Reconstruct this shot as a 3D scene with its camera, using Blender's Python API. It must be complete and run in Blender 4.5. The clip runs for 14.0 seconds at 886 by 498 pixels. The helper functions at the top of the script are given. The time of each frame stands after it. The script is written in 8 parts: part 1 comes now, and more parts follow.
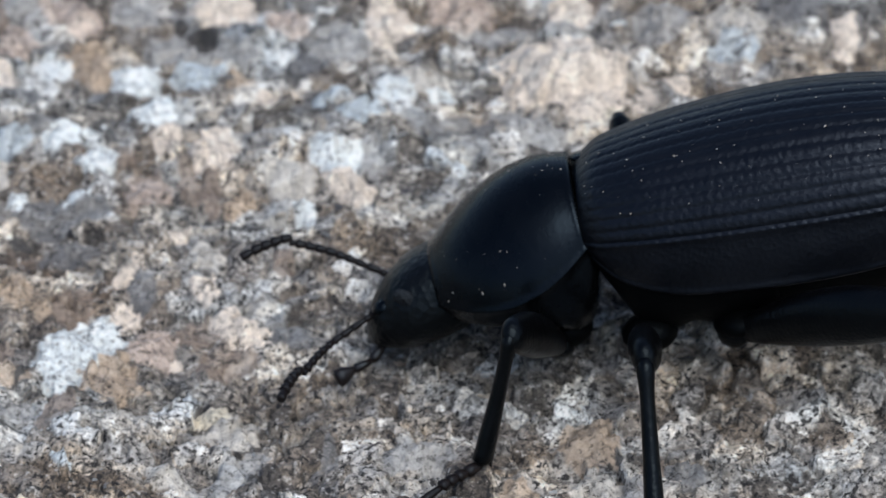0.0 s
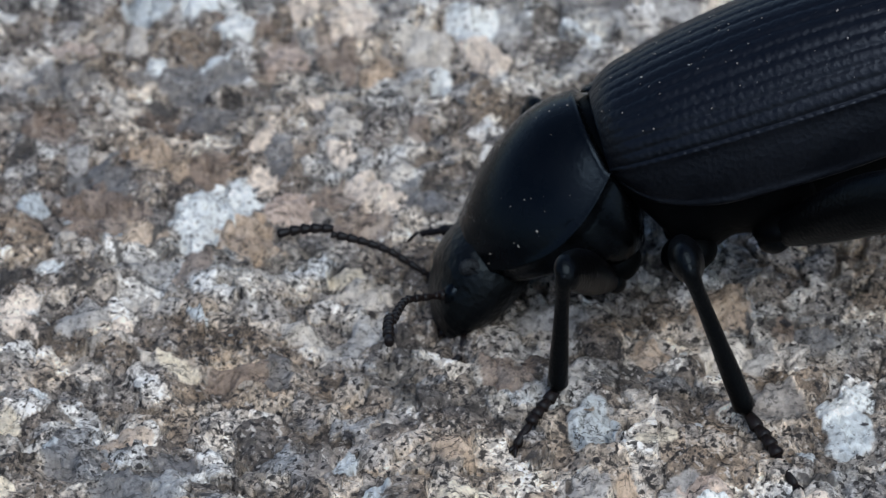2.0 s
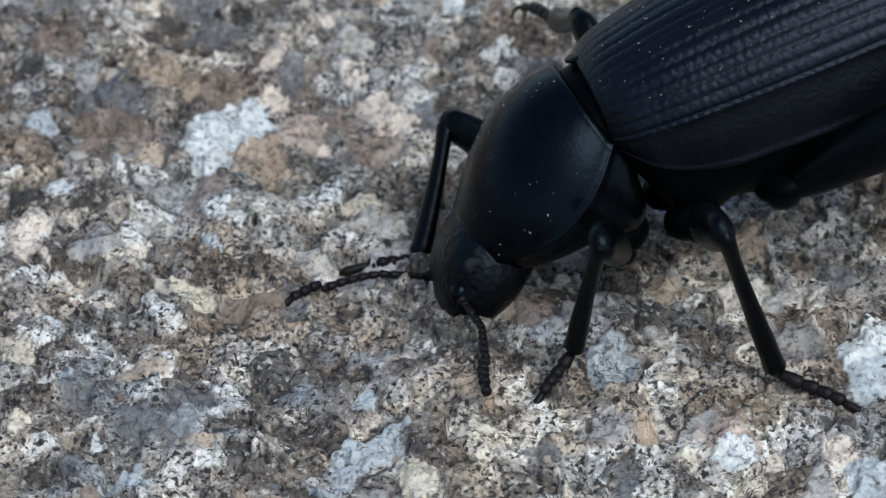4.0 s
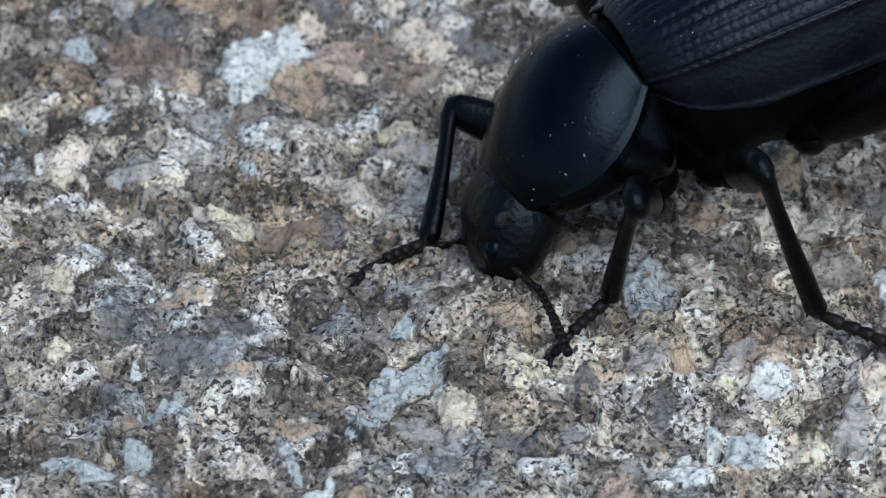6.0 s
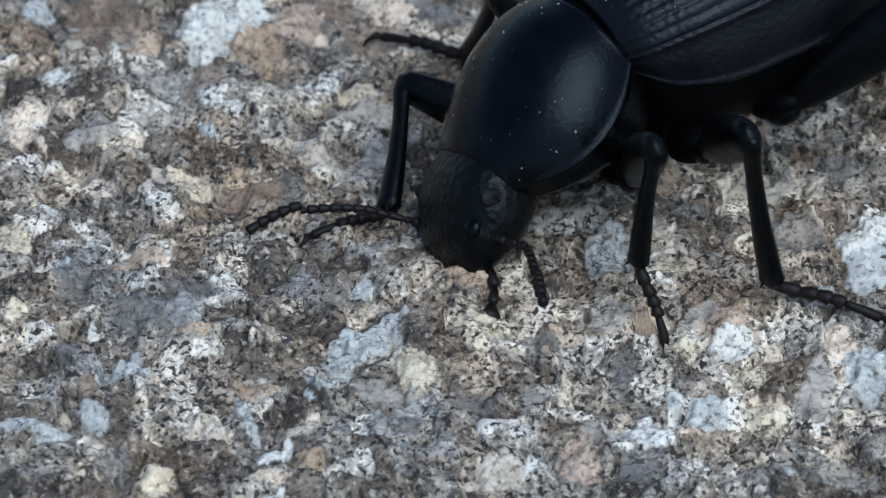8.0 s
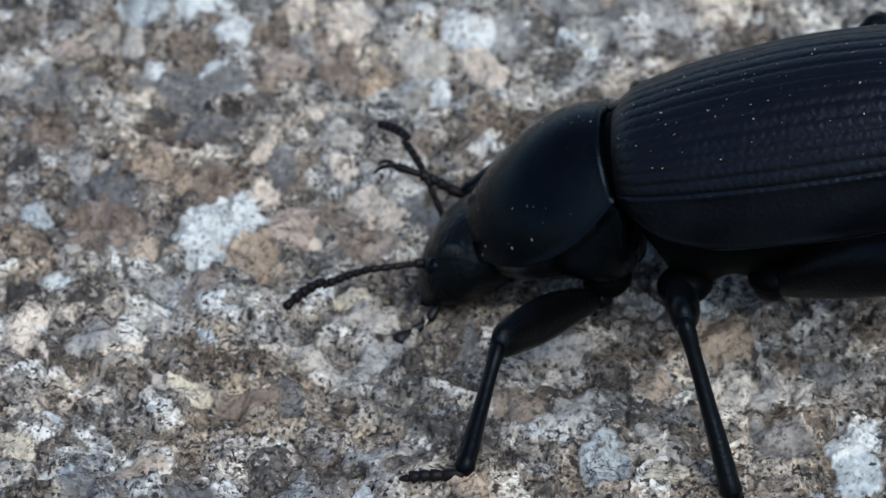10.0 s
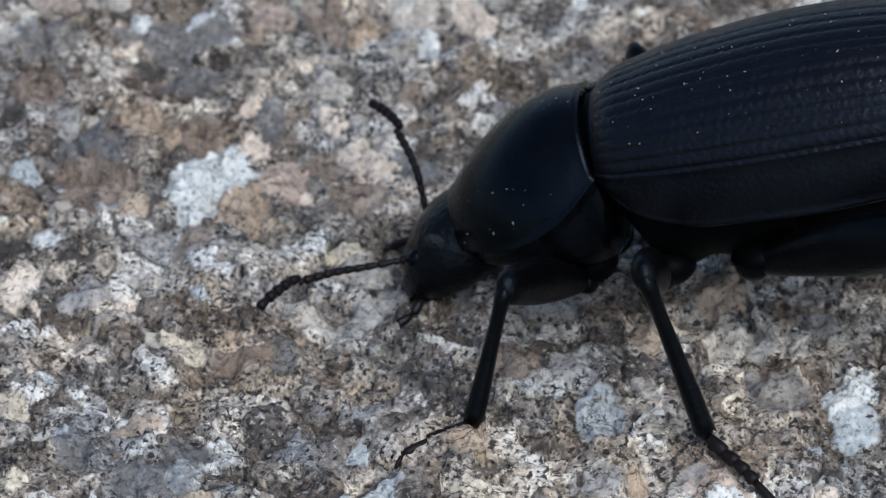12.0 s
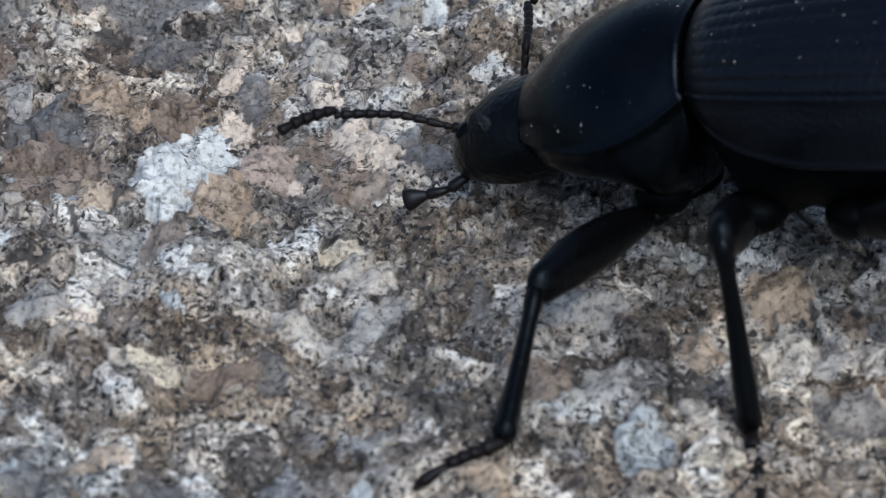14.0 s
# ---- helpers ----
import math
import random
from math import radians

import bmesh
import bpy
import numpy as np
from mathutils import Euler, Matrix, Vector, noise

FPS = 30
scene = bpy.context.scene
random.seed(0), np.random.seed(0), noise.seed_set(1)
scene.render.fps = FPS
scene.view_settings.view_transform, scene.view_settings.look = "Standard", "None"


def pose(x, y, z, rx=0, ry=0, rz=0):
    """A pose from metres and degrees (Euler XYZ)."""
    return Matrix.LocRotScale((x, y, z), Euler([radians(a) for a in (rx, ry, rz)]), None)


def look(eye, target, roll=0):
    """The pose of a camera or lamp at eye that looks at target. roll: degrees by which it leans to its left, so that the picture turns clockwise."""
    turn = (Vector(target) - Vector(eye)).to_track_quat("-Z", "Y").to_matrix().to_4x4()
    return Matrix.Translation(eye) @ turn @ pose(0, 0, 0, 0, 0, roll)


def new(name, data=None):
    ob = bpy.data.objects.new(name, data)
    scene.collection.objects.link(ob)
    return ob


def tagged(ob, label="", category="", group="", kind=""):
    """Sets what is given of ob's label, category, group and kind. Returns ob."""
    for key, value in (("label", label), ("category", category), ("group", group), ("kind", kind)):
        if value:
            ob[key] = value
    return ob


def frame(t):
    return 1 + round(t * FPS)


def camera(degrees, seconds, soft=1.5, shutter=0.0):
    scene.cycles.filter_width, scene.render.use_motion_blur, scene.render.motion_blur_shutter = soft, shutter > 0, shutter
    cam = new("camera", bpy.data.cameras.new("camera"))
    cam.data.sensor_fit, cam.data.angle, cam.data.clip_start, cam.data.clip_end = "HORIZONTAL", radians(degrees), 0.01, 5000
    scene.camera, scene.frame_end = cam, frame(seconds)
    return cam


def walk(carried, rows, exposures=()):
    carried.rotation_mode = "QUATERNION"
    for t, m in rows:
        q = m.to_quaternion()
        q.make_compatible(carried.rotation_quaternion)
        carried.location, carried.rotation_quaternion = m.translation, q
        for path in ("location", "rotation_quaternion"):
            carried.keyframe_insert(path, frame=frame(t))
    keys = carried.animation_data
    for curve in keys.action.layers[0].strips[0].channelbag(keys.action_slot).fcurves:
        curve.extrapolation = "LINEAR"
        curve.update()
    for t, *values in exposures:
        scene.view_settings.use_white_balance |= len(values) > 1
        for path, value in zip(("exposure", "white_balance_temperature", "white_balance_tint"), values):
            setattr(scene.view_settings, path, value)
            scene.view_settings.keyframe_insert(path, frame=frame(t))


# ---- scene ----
# A black darkling beetle on weathered granite, seen close up. Lengths below are in millimetres unless a name says otherwise.
MM = 0.001


def mm(x, y, z, rx=0, ry=0, rz=0):
    """A pose from millimetres and degrees."""
    return pose(x * MM, y * MM, z * MM, rx, ry, rz)


# ---- camera ----
cam = camera(14.0, 14.0, 1.2, 0.0)
cam.data.dof.use_dof = True
cam.data.dof.focus_distance = 0.104
cam.data.dof.aperture_fstop = 180.0
walk(cam, [
    (0, mm(2.936, -86.897, 61.767, 59.522, 1.075, -1.661)),
    (0.5, mm(2.914, -86.572, 62.252, 60.522, 0.473, -1.976)),
    (1, mm(2.578, -88.597, 61.936, 59.984, 0.868, -1.061)),
    (1.5, mm(2.458, -89.454, 61.774, 59.336, 1.033, -0.042)),
    (2, mm(2.645, -88.745, 60.908, 58.249, 1.446, 0.456)),
    (2.5, mm(3.56, -89.024, 61.53, 57.749, 1.924, 0.588)),
    (2.7, mm(2.579, -88.056, 61.341, 57.53, 1.315, 0.471)),
    (4.8, mm(-0.066, -86.284, 63.515, 55.101, 0.112, 0.094)),
    (5, mm(-0.156, -86.644, 62.41, 55.128, 0.312, 0.209)),
    (5.5, mm(-0.212, -86.567, 63.048, 54.498, 0.422, 0.339)),
    (6, mm(-0.13, -86.372, 63.442, 54.244, 0.448, 0.414)),
    (6.5, mm(0.149, -86.49, 63.442, 54.222, 0.465, 0.394)),
    (7, mm(0.324, -86.062, 62.684, 54.191, 0.232, 0.188)),
    (7.5, mm(-0.001, -86.096, 62.549, 54.001, 0, 0.001)),
    (8, mm(0.041, -86.288, 62.4, 54.062, 0.021, 0.059)),
    (8.5, mm(0.044, -86.49, 62.411, 54.206, 0.007, 0.112)),
    (9, mm(-0.091, -86.781, 62.29, 55.163, 0.086, 0.257)),
    (9.2, mm(-0.475, -87.09, 63.205, 56.284, -0.092, 0.142)),
    (11.3, mm(-2.113, -85.652, 66.093, 55.497, -0.473, -1.571)),
    (11.5, mm(-2.166, -85.619, 66.113, 55.321, -0.491, -1.487)),
    (12, mm(-2.395, -85.81, 65.785, 55.061, -0.39, -1.401)),
    (12.5, mm(-2.216, -85.893, 65.888, 55.08, -0.384, -1.322)),
    (13, mm(-2.117, -85.903, 65.787, 54.951, -0.251, -1.24)),
    (13.1, mm(-2.348, -82.618, 63.521, 54.939, -0.371, -1.366)),
    (13.2, mm(-2.669, -78.038, 60.418, 54.923, -0.507, -1.536)),
    (13.5, mm(-3.05, -72.444, 56.758, 54.619, -0.556, -1.703)),
    (14, mm(-3.015, -72.002, 57.216, 54.525, -0.468, -1.828)),
], exposures=[(0.0, 0.33, 6500, 9), (2.0, 0.15, 6450, 9), (5.0, 0.17, 6250, 5), (9.0, 0.17, 6250, 5), (11.3, 0.15, 6400, 9), (14.0, 0.15, 6400, 9)])

# ---- sky and sun: open shade under a bright hazy sky ----
SUN_UP, SUN_ROUND = 54.0, 150.0
world = bpy.data.worlds.new("sky")
scene.world = world
world.use_nodes = True
sky_tree = world.node_tree
sky = sky_tree.nodes.new("ShaderNodeTexSky")
sky.sky_type, sky.sun_disc = "NISHITA", False
sky.sun_elevation, sky.sun_rotation = radians(SUN_UP), radians(SUN_ROUND)
sky.air_density, sky.dust_density = 1.0, 2.2
sky_tree.nodes["Background"].inputs["Strength"].default_value = 0.135
sky_tree.links.new(sky.outputs["Color"], sky_tree.nodes["Background"].inputs["Color"])

sun = new("sun", bpy.data.lights.new("sun", "SUN"))
sun.data.energy, sun.data.angle, sun.data.color = 1.6, radians(46), (1.0, 0.985, 0.93)
sun_way = Vector((math.sin(radians(SUN_ROUND)) * math.cos(radians(SUN_UP)), math.cos(radians(SUN_ROUND)) * math.cos(radians(SUN_UP)), math.sin(radians(SUN_UP))))
sun.matrix_world = look(sun_way * 2.0, (0, 0, 0))


# ---- materials ----
class Shade:
    """A small helper that wires up one node material; textures work in the thing's own millimetres."""

    def __init__(self, name):
        self.mat = bpy.data.materials.new(name)
        self.mat.use_nodes = True
        self.tree = self.mat.node_tree
        self.bsdf = self.tree.nodes["Principled BSDF"]
        self.place = self.node("ShaderNodeTexCoord").outputs["Object"]
        scale = self.node("ShaderNodeVectorMath", operation="SCALE")
        scale.inputs["Scale"].default_value = 1000.0
        self.link(self.place, scale.inputs[0])
        self.place = scale.outputs[0]

    def node(self, kind, **settings):
        n = self.tree.nodes.new(kind)
        if "operation" in settings:
            n.operation = settings["operation"]
        return n

    def link(self, a, b):
        self.tree.links.new(a, b)

    def noise(self, size, detail=4.0, rough=0.55, at=None):
        n = self.node("ShaderNodeTexNoise")
        n.inputs["Scale"].default_value, n.inputs["Detail"].default_value, n.inputs["Roughness"].default_value = 1.0 / size, detail, rough
        self.link(at or self.place, n.inputs["Vector"])
        return n.outputs["Fac"], n.outputs["Color"]

    def cells(self, size, at=None, edge=False):
        n = self.node("ShaderNodeTexVoronoi")
        n.inputs["Scale"].default_value = 1.0 / size
        if edge:
            n.feature = "DISTANCE_TO_EDGE"
        self.link(at or self.place, n.inputs["Vector"])
        return n.outputs["Distance"], n.outputs["Color"]

    def ramp(self, value, stops, hard=False):
        n = self.node("ShaderNodeValToRGB")
        n.color_ramp.interpolation = "CONSTANT" if hard else "LINEAR"
        e = n.color_ramp.elements
        while len(e) < len(stops):
            e.new(0.5)
        for slot, (at, colour) in zip(e, stops):
            slot.position = at
            slot.color = (*colour, 1) if len(colour) == 3 else colour
        self.link(value, n.inputs["Fac"])
        return n.outputs["Color"]

    def mask(self, value, lo, hi):
        n = self.node("ShaderNodeMapRange")
        n.inputs["From Min"].default_value, n.inputs["From Max"].default_value = lo, hi
        self.link(value, n.inputs["Value"])
        return n.outputs["Result"]

    def math(self, operation, a, b):
        n = self.node("ShaderNodeMath", operation=operation)
        for slot, v in zip(n.inputs, (a, b)):
            if isinstance(v, (int, float)):
                slot.default_value = v
            else:
                self.link(v, slot)
        return n.outputs[0]

    def mix(self, fac, a, b, blend="MIX"):
        n = self.node("ShaderNodeMix")
        n.data_type, n.blend_type = "RGBA", blend
        for slot, v in ((n.inputs[0], fac), (n.inputs[6], a), (n.inputs[7], b)):
            if isinstance(v, (int, float)):
                slot.default_value = v
            elif isinstance(v, tuple):
                slot.default_value = (*v, 1)
            else:
                self.link(v, slot)
        return n.outputs[2]

    def red(self, colour):
        n = self.node("ShaderNodeSeparateColor")
        self.link(colour, n.inputs[0])
        return n.outputs[0], n.outputs[1]

    def shifted(self, amount, size):
        """The place, pushed about by noise so that cells get ragged edges."""
        _, colour = self.noise(size, 3.0)
        sub = self.node("ShaderNodeVectorMath", operation="SUBTRACT")
        self.link(colour, sub.inputs[0])
        sub.inputs[1].default_value = (0.5, 0.5, 0.5)
        scale = self.node("ShaderNodeVectorMath", operation="SCALE")
        scale.inputs["Scale"].default_value = amount
        self.link(sub.outputs[0], scale.inputs[0])
        add = self.node("ShaderNodeVectorMath", operation="ADD")
        self.link(self.place, add.inputs[0])
        self.link(scale.outputs[0], add.inputs[1])
        return add.outputs[0]

    def bump(self, height_value, depth, under=None):
        n = self.node("ShaderNodeBump")
        n.inputs["Strength"].default_value, n.inputs["Distance"].default_value = 1.0, depth * MM
        self.link(height_value, n.inputs["Height"])
        if under is not None:
            self.link(under, n.inputs["Normal"])
        return n.outputs["Normal"]

    def done(self, colour=None, rough=0.5, normal=None, spec=0.5):
        if isinstance(colour, tuple):
            self.bsdf.inputs["Base Color"].default_value = (*colour, 1)
        elif colour is not None:
            self.link(colour, self.bsdf.inputs["Base Color"])
        if isinstance(rough, (int, float)):
            self.bsdf.inputs["Roughness"].default_value = rough
        else:
            self.link(rough, self.bsdf.inputs["Roughness"])
        self.bsdf.inputs["Specular IOR Level"].default_value = spec
        if normal is not None:
            self.link(normal, self.bsdf.inputs["Normal"])
        return self.mat


def granite_material():
    """A beige-grey ground mass set with crisp dark and white specks, larger mineral patches, crevice shade painted into
    the seams, and micaceous veins.
    """
    s = Shade("granite")

    def attribute(name):
        n = s.node("ShaderNodeAttribute")
        n.attribute_name = name
        return n.outputs["Fac"]

    patch = s.node("ShaderNodeAttribute")
    patch.attribute_name = "mineral_patch"
    bare = s.math("SUBTRACT", 1.0, patch.outputs["Alpha"])

    # ground mass
    coarse = s.math("ADD", attribute("coarse_mineral"), s.math("MULTIPLY", s.math("SUBTRACT", s.noise(0.35, 4.0, 0.65)[0], 0.5), 0.3))
    medium = s.math("ADD", attribute("fine_mineral"), s.math("MULTIPLY", s.math("SUBTRACT", s.noise(0.16, 4.0, 0.65)[0], 0.5), 0.5))
    colour = s.ramp(coarse, [(0.0, (0.13, 0.115, 0.105)), (0.22, (0.29, 0.25, 0.21)), (0.40, (0.25, 0.25, 0.255)), (0.55, (0.46, 0.41, 0.35)), (0.7, (0.44, 0.445, 0.45)), (0.85, (0.76, 0.70, 0.62)), (1.0, (0.84, 0.85, 0.84))])
    zone = s.ramp(s.noise(6.5, 2.0)[0], [(0.38, (0.90, 0.98, 1.05)), (0.5, (1.0, 1.0, 1.0)), (0.62, (1.08, 1.0, 0.90))])
    colour = s.mix(1.0, colour, zone, "MULTIPLY")
    stain = s.mask(s.noise(3.6, 4.0, 0.65, s.shifted(1.5, 3.0))[0], 0.52, 0.70)
    colour = s.mix(s.math("MULTIPLY", stain, 0.34), colour, (0.18, 0.15, 0.12))
    lichen = s.math("MULTIPLY", attribute("brown_stain"), s.mask(s.noise(1.1, 5.0, 0.7)[0], 0.34, 0.6))
    colour = s.mix(lichen, colour, (0.135, 0.095, 0.07))

    tone = s.ramp(s.noise(2.4, 3.0, 0.6, s.shifted(0.8, 0.9))[0], [(0.28, (0.56, 0.55, 0.54)), (0.47, (0.95, 0.95, 0.95)), (0.68, (1.4, 1.4, 1.38))])
    colour = s.mix(1.0, colour, tone, "MULTIPLY")

    # mineral patches, each with faint clouds of its own
    clouds = s.ramp(s.noise(0.5, 4.0, 0.6)[0], [(0.3, (0.80, 0.80, 0.80)), (0.5, (1.0, 1.0, 1.0)), (0.7, (1.12, 1.12, 1.12))])
    colour = s.mix(patch.outputs["Alpha"], colour, s.mix(1.0, patch.outputs["Color"], clouds, "MULTIPLY"))
    grains = s.ramp(medium, [(0.0, (0.52, 0.51, 0.50)), (0.35, (0.88, 0.87, 0.86)), (0.65, (1.08, 1.08, 1.08)), (1.0, (1.42, 1.42, 1.40))])
    colour = s.mix(s.math("ADD", s.math("MULTIPLY", bare, 0.75), 0.25), colour, s.mix(1.0, colour, grains, "MULTIPLY"))

    # grain at the scale of single crystals, and specks
    mottle = s.ramp(s.noise(0.15, 3.0, 0.7)[0], [(0.3, (0.42, 0.42, 0.43)), (0.5, (1.0, 1.0, 1.0)), (0.7, (1.5, 1.49, 1.47))])
    colour = s.mix(s.math("ADD", s.math("MULTIPLY", bare, 0.65), 0.35), colour, s.mix(1.0, colour, mottle, "MULTIPLY"))
    _, tiny = s.cells(0.11, s.shifted(0.2, 0.09))
    tiny_v, tiny_w = s.red(tiny)
    busy = s.mask(s.noise(2.6, 4.0, 0.65)[0], 0.34, 0.62)
    busy = s.math("MULTIPLY", busy, s.math("ADD", s.math("MULTIPLY", bare, 0.75), 0.25))
    white = s.math("MULTIPLY", s.mask(s.noise(0.26, 3.0, 0.6, s.shifted(0.3, 0.5))[0], 0.57, 0.66), bare)
    colour = s.mix(s.math("MULTIPLY", white, 0.6), colour, (0.76, 0.745, 0.71))
    share = s.math("ADD", s.math("MULTIPLY", busy, 0.26), 0.03)
    black = s.mask(s.math("SUBTRACT", tiny_v, share), 0.05, -0.05)
    colour = s.mix(s.math("MULTIPLY", black, 0.62), colour, (0.022, 0.021, 0.022))
    dots = s.math("SUBTRACT", s.noise(0.21, 2.0, 0.5, s.shifted(0.15, 0.3))[0], s.math("MULTIPLY", busy, 0.07))
    dots = s.mask(dots, 0.395, 0.33)
    colour = s.mix(s.math("MULTIPLY", dots, s.math("ADD", s.math("MULTIPLY", bare, 0.6), 0.34)), colour, (0.014, 0.014, 0.016))

    # crevice shade painted dark along seams between grains, and thin veins
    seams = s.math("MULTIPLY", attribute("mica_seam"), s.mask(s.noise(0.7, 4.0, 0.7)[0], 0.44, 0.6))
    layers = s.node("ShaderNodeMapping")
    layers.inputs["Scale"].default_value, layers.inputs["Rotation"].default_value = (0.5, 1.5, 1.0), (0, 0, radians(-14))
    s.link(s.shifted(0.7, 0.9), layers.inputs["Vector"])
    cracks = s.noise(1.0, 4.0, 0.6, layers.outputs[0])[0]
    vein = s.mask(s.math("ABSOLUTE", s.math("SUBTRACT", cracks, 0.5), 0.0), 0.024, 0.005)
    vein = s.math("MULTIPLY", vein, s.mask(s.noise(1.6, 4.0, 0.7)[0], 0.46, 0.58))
    mica_and_shade = s.math("MAXIMUM", s.math("MULTIPLY", seams, s.math("ADD", s.math("MULTIPLY", bare, 0.8), 0.2)), s.math("MULTIPLY", vein, 0.9))
    colour = s.mix(mica_and_shade, colour, (0.022, 0.021, 0.022))
    colour = s.mix(1.0, colour, (0.86, 0.87, 0.86), "DARKEN")
    normal = s.bump(s.noise(0.10, 5.0, 0.65)[0], 0.06)
    normal = s.bump(tiny_w, 0.05, normal)
    rough = s.mask(tiny_w, -1.5, 1.6)
    return s.done(colour, rough, normal, 0.35)


def crystal_material(name, body, other, fleck, fleck_share):
    s = Shade(name)
    pick = s.node("ShaderNodeObjectInfo").outputs["Random"]
    v = s.math("ADD", s.math("MULTIPLY", s.noise(0.7, 3.0, 0.5)[0], 0.6), s.math("MULTIPLY", pick, 0.4))
    colour = s.mix(s.mask(v, 0.3, 0.75), body, other)
    near, tint = s.cells(0.17, s.shifted(0.3, 0.12))
    tint_v, tint_w = s.red(tint)
    colour = s.mix(s.math("MULTIPLY", s.mask(tint_v, 0.62, 1.0), 0.45), colour, (0.16, 0.145, 0.135))
    flecks = s.math("MULTIPLY", s.mask(near, 0.5, 0.32), s.mask(tint_w, fleck_share, fleck_share - 0.05))
    colour = s.mix(s.math("MULTIPLY", flecks, 0.9), colour, fleck)
    grime = s.mask(s.noise(0.22, 5.0, 0.75)[0], 0.56, 0.66)
    colour = s.mix(s.math("MULTIPLY", grime, 0.5), colour, (0.10, 0.088, 0.078))
    normal = s.bump(s.noise(0.12, 5.0, 0.65)[0], 0.10)
    normal = s.bump(tint_w, 0.05, normal)
    return s.done(colour, 0.5, normal, 0.4)


def chitin_material(name, colour, rough, grain, depth, spec=0.5, sheen=(0.62, 0.82, 1.0)):
    s = Shade(name)
    wear = s.noise(0.9, 4.0)[0]
    tone = s.mix(s.mask(wear, 0.3, 0.75), colour, tuple(1.6 * c + 0.001 for c in colour))
    dull = s.math("ADD", s.math("MULTIPLY", s.noise(0.5, 4.0)[0], 0.22), rough - 0.11)
    normal = s.bump(s.noise(grain, 3.0)[0], depth)
    near, _ = s.cells(grain * 1.6)
    normal = s.bump(near, depth, normal)
    s.bsdf.inputs["Specular Tint"].default_value = (*sheen, 1)
    return s.done(tone, dull, normal, spec)


GRANITE = granite_material()
QUARTZ = crystal_material("white_quartz", (0.66, 0.72, 0.76), (0.80, 0.83, 0.83), (0.10, 0.10, 0.11), 0.06)
BLUE = crystal_material("blue_white_quartz", (0.42, 0.47, 0.51), (0.58, 0.63, 0.66), (0.06, 0.06, 0.07), 0.12)
FELDSPAR = crystal_material("cream_feldspar", (0.62, 0.53, 0.44), (0.72, 0.66, 0.57), (0.05, 0.05, 0.05), 0.14)
ROSE = crystal_material("tan_feldspar", (0.38, 0.31, 0.25), (0.48, 0.41, 0.34), (0.06, 0.05, 0.05), 0.16)
SLATE = crystal_material("grey_quartz", (0.22, 0.23, 0.24), (0.38, 0.39, 0.40), (0.04, 0.04, 0.045), 0.16)
DARK = crystal_material("dark_mica", (0.030, 0.030, 0.036), (0.10, 0.10, 0.115), (0.30, 0.30, 0.30), 0.10)
SHELL = chitin_material("black_shell", (0.0004, 0.0006, 0.0009), 0.26, 0.10, 0.004, 0.16, (0.5, 0.72, 1.0))
WING_CASE = chitin_material("black_wing_case", (0.0010, 0.0013, 0.0022), 0.40, 0.12, 0.012, 0.28, (0.6, 0.74, 1.0))
BELLY = chitin_material("black_underside", (0.0005, 0.0006, 0.0008), 0.5, 0.14, 0.010, 0.05)
LEG = chitin_material("black_leg", (0.0006, 0.0006, 0.0008), 0.34, 0.09, 0.010, 0.15)
PITTED = chitin_material("pitted_black_head", (0.0010, 0.0011, 0.0014), 0.36, 0.17, 0.030, 0.17, (0.6, 0.82, 1.0))
FOOT = chitin_material("brown_black_foot", (0.0070, 0.0045, 0.0038), 0.45, 0.07, 0.006, 0.2)
PALP = chitin_material("red_brown_feeler", (0.0060, 0.0034, 0.0028), 0.42, 0.07, 0.005, 0.3)
EYE = chitin_material("dull_eye", (0.006, 0.0066, 0.008), 0.55, 0.06, 0.02, 0.2)
LINT = Shade("pale_dust").done((0.26, 0.25, 0.24), 0.8)


# ---- mesh helpers ----
def curve(at, xs, ys):
    """A smooth curve through the points (xs, ys), read at one place or many."""
    xs, ys, at = np.asarray(xs, float), np.asarray(ys, float), np.asarray(at, float)
    slope = np.gradient(ys, xs)
    k = np.clip(np.searchsorted(xs, at) - 1, 0, len(xs) - 2)
    step = xs[k + 1] - xs[k]
    s = np.clip((at - xs[k]) / step, 0, 1)
    return (1 + 2 * s) * (1 - s) ** 2 * ys[k] + s * (1 - s) ** 2 * step * slope[k] + s * s * (3 - 2 * s) * ys[k + 1] + s * s * (s - 1) * step * slope[k + 1]


def part(name, bm, material, parent, label="", kind=""):
    """Links a bmesh in millimetres as one mesh object under a thing or under a part."""
    bmesh.ops.recalc_face_normals(bm, faces=bm.faces)
    bm.transform(Matrix.Scale(MM, 4))
    data = bpy.data.meshes.new(name)
    bm.to_mesh(data)
    bm.free()
    data.shade_smooth()
    data.materials.append(material)
    ob = new(name, data)
    ob.parent = parent
    return tagged(ob, label, kind=kind)


def loft(bm, rings, closed=True, caps=True):
    """A skin over rings of points with equal counts."""
    rows = [[bm.verts.new(p) for p in ring] for ring in rings]
    n = len(rows[0])
    for a, b in zip(rows, rows[1:]):
        for i in range(n if closed else n - 1):
            j = (i + 1) % n
            bm.faces.new((a[i], a[j], b[j], b[i]))
    if caps:
        bm.faces.new(rows[0])
        bm.faces.new(rows[-1])
    return rows


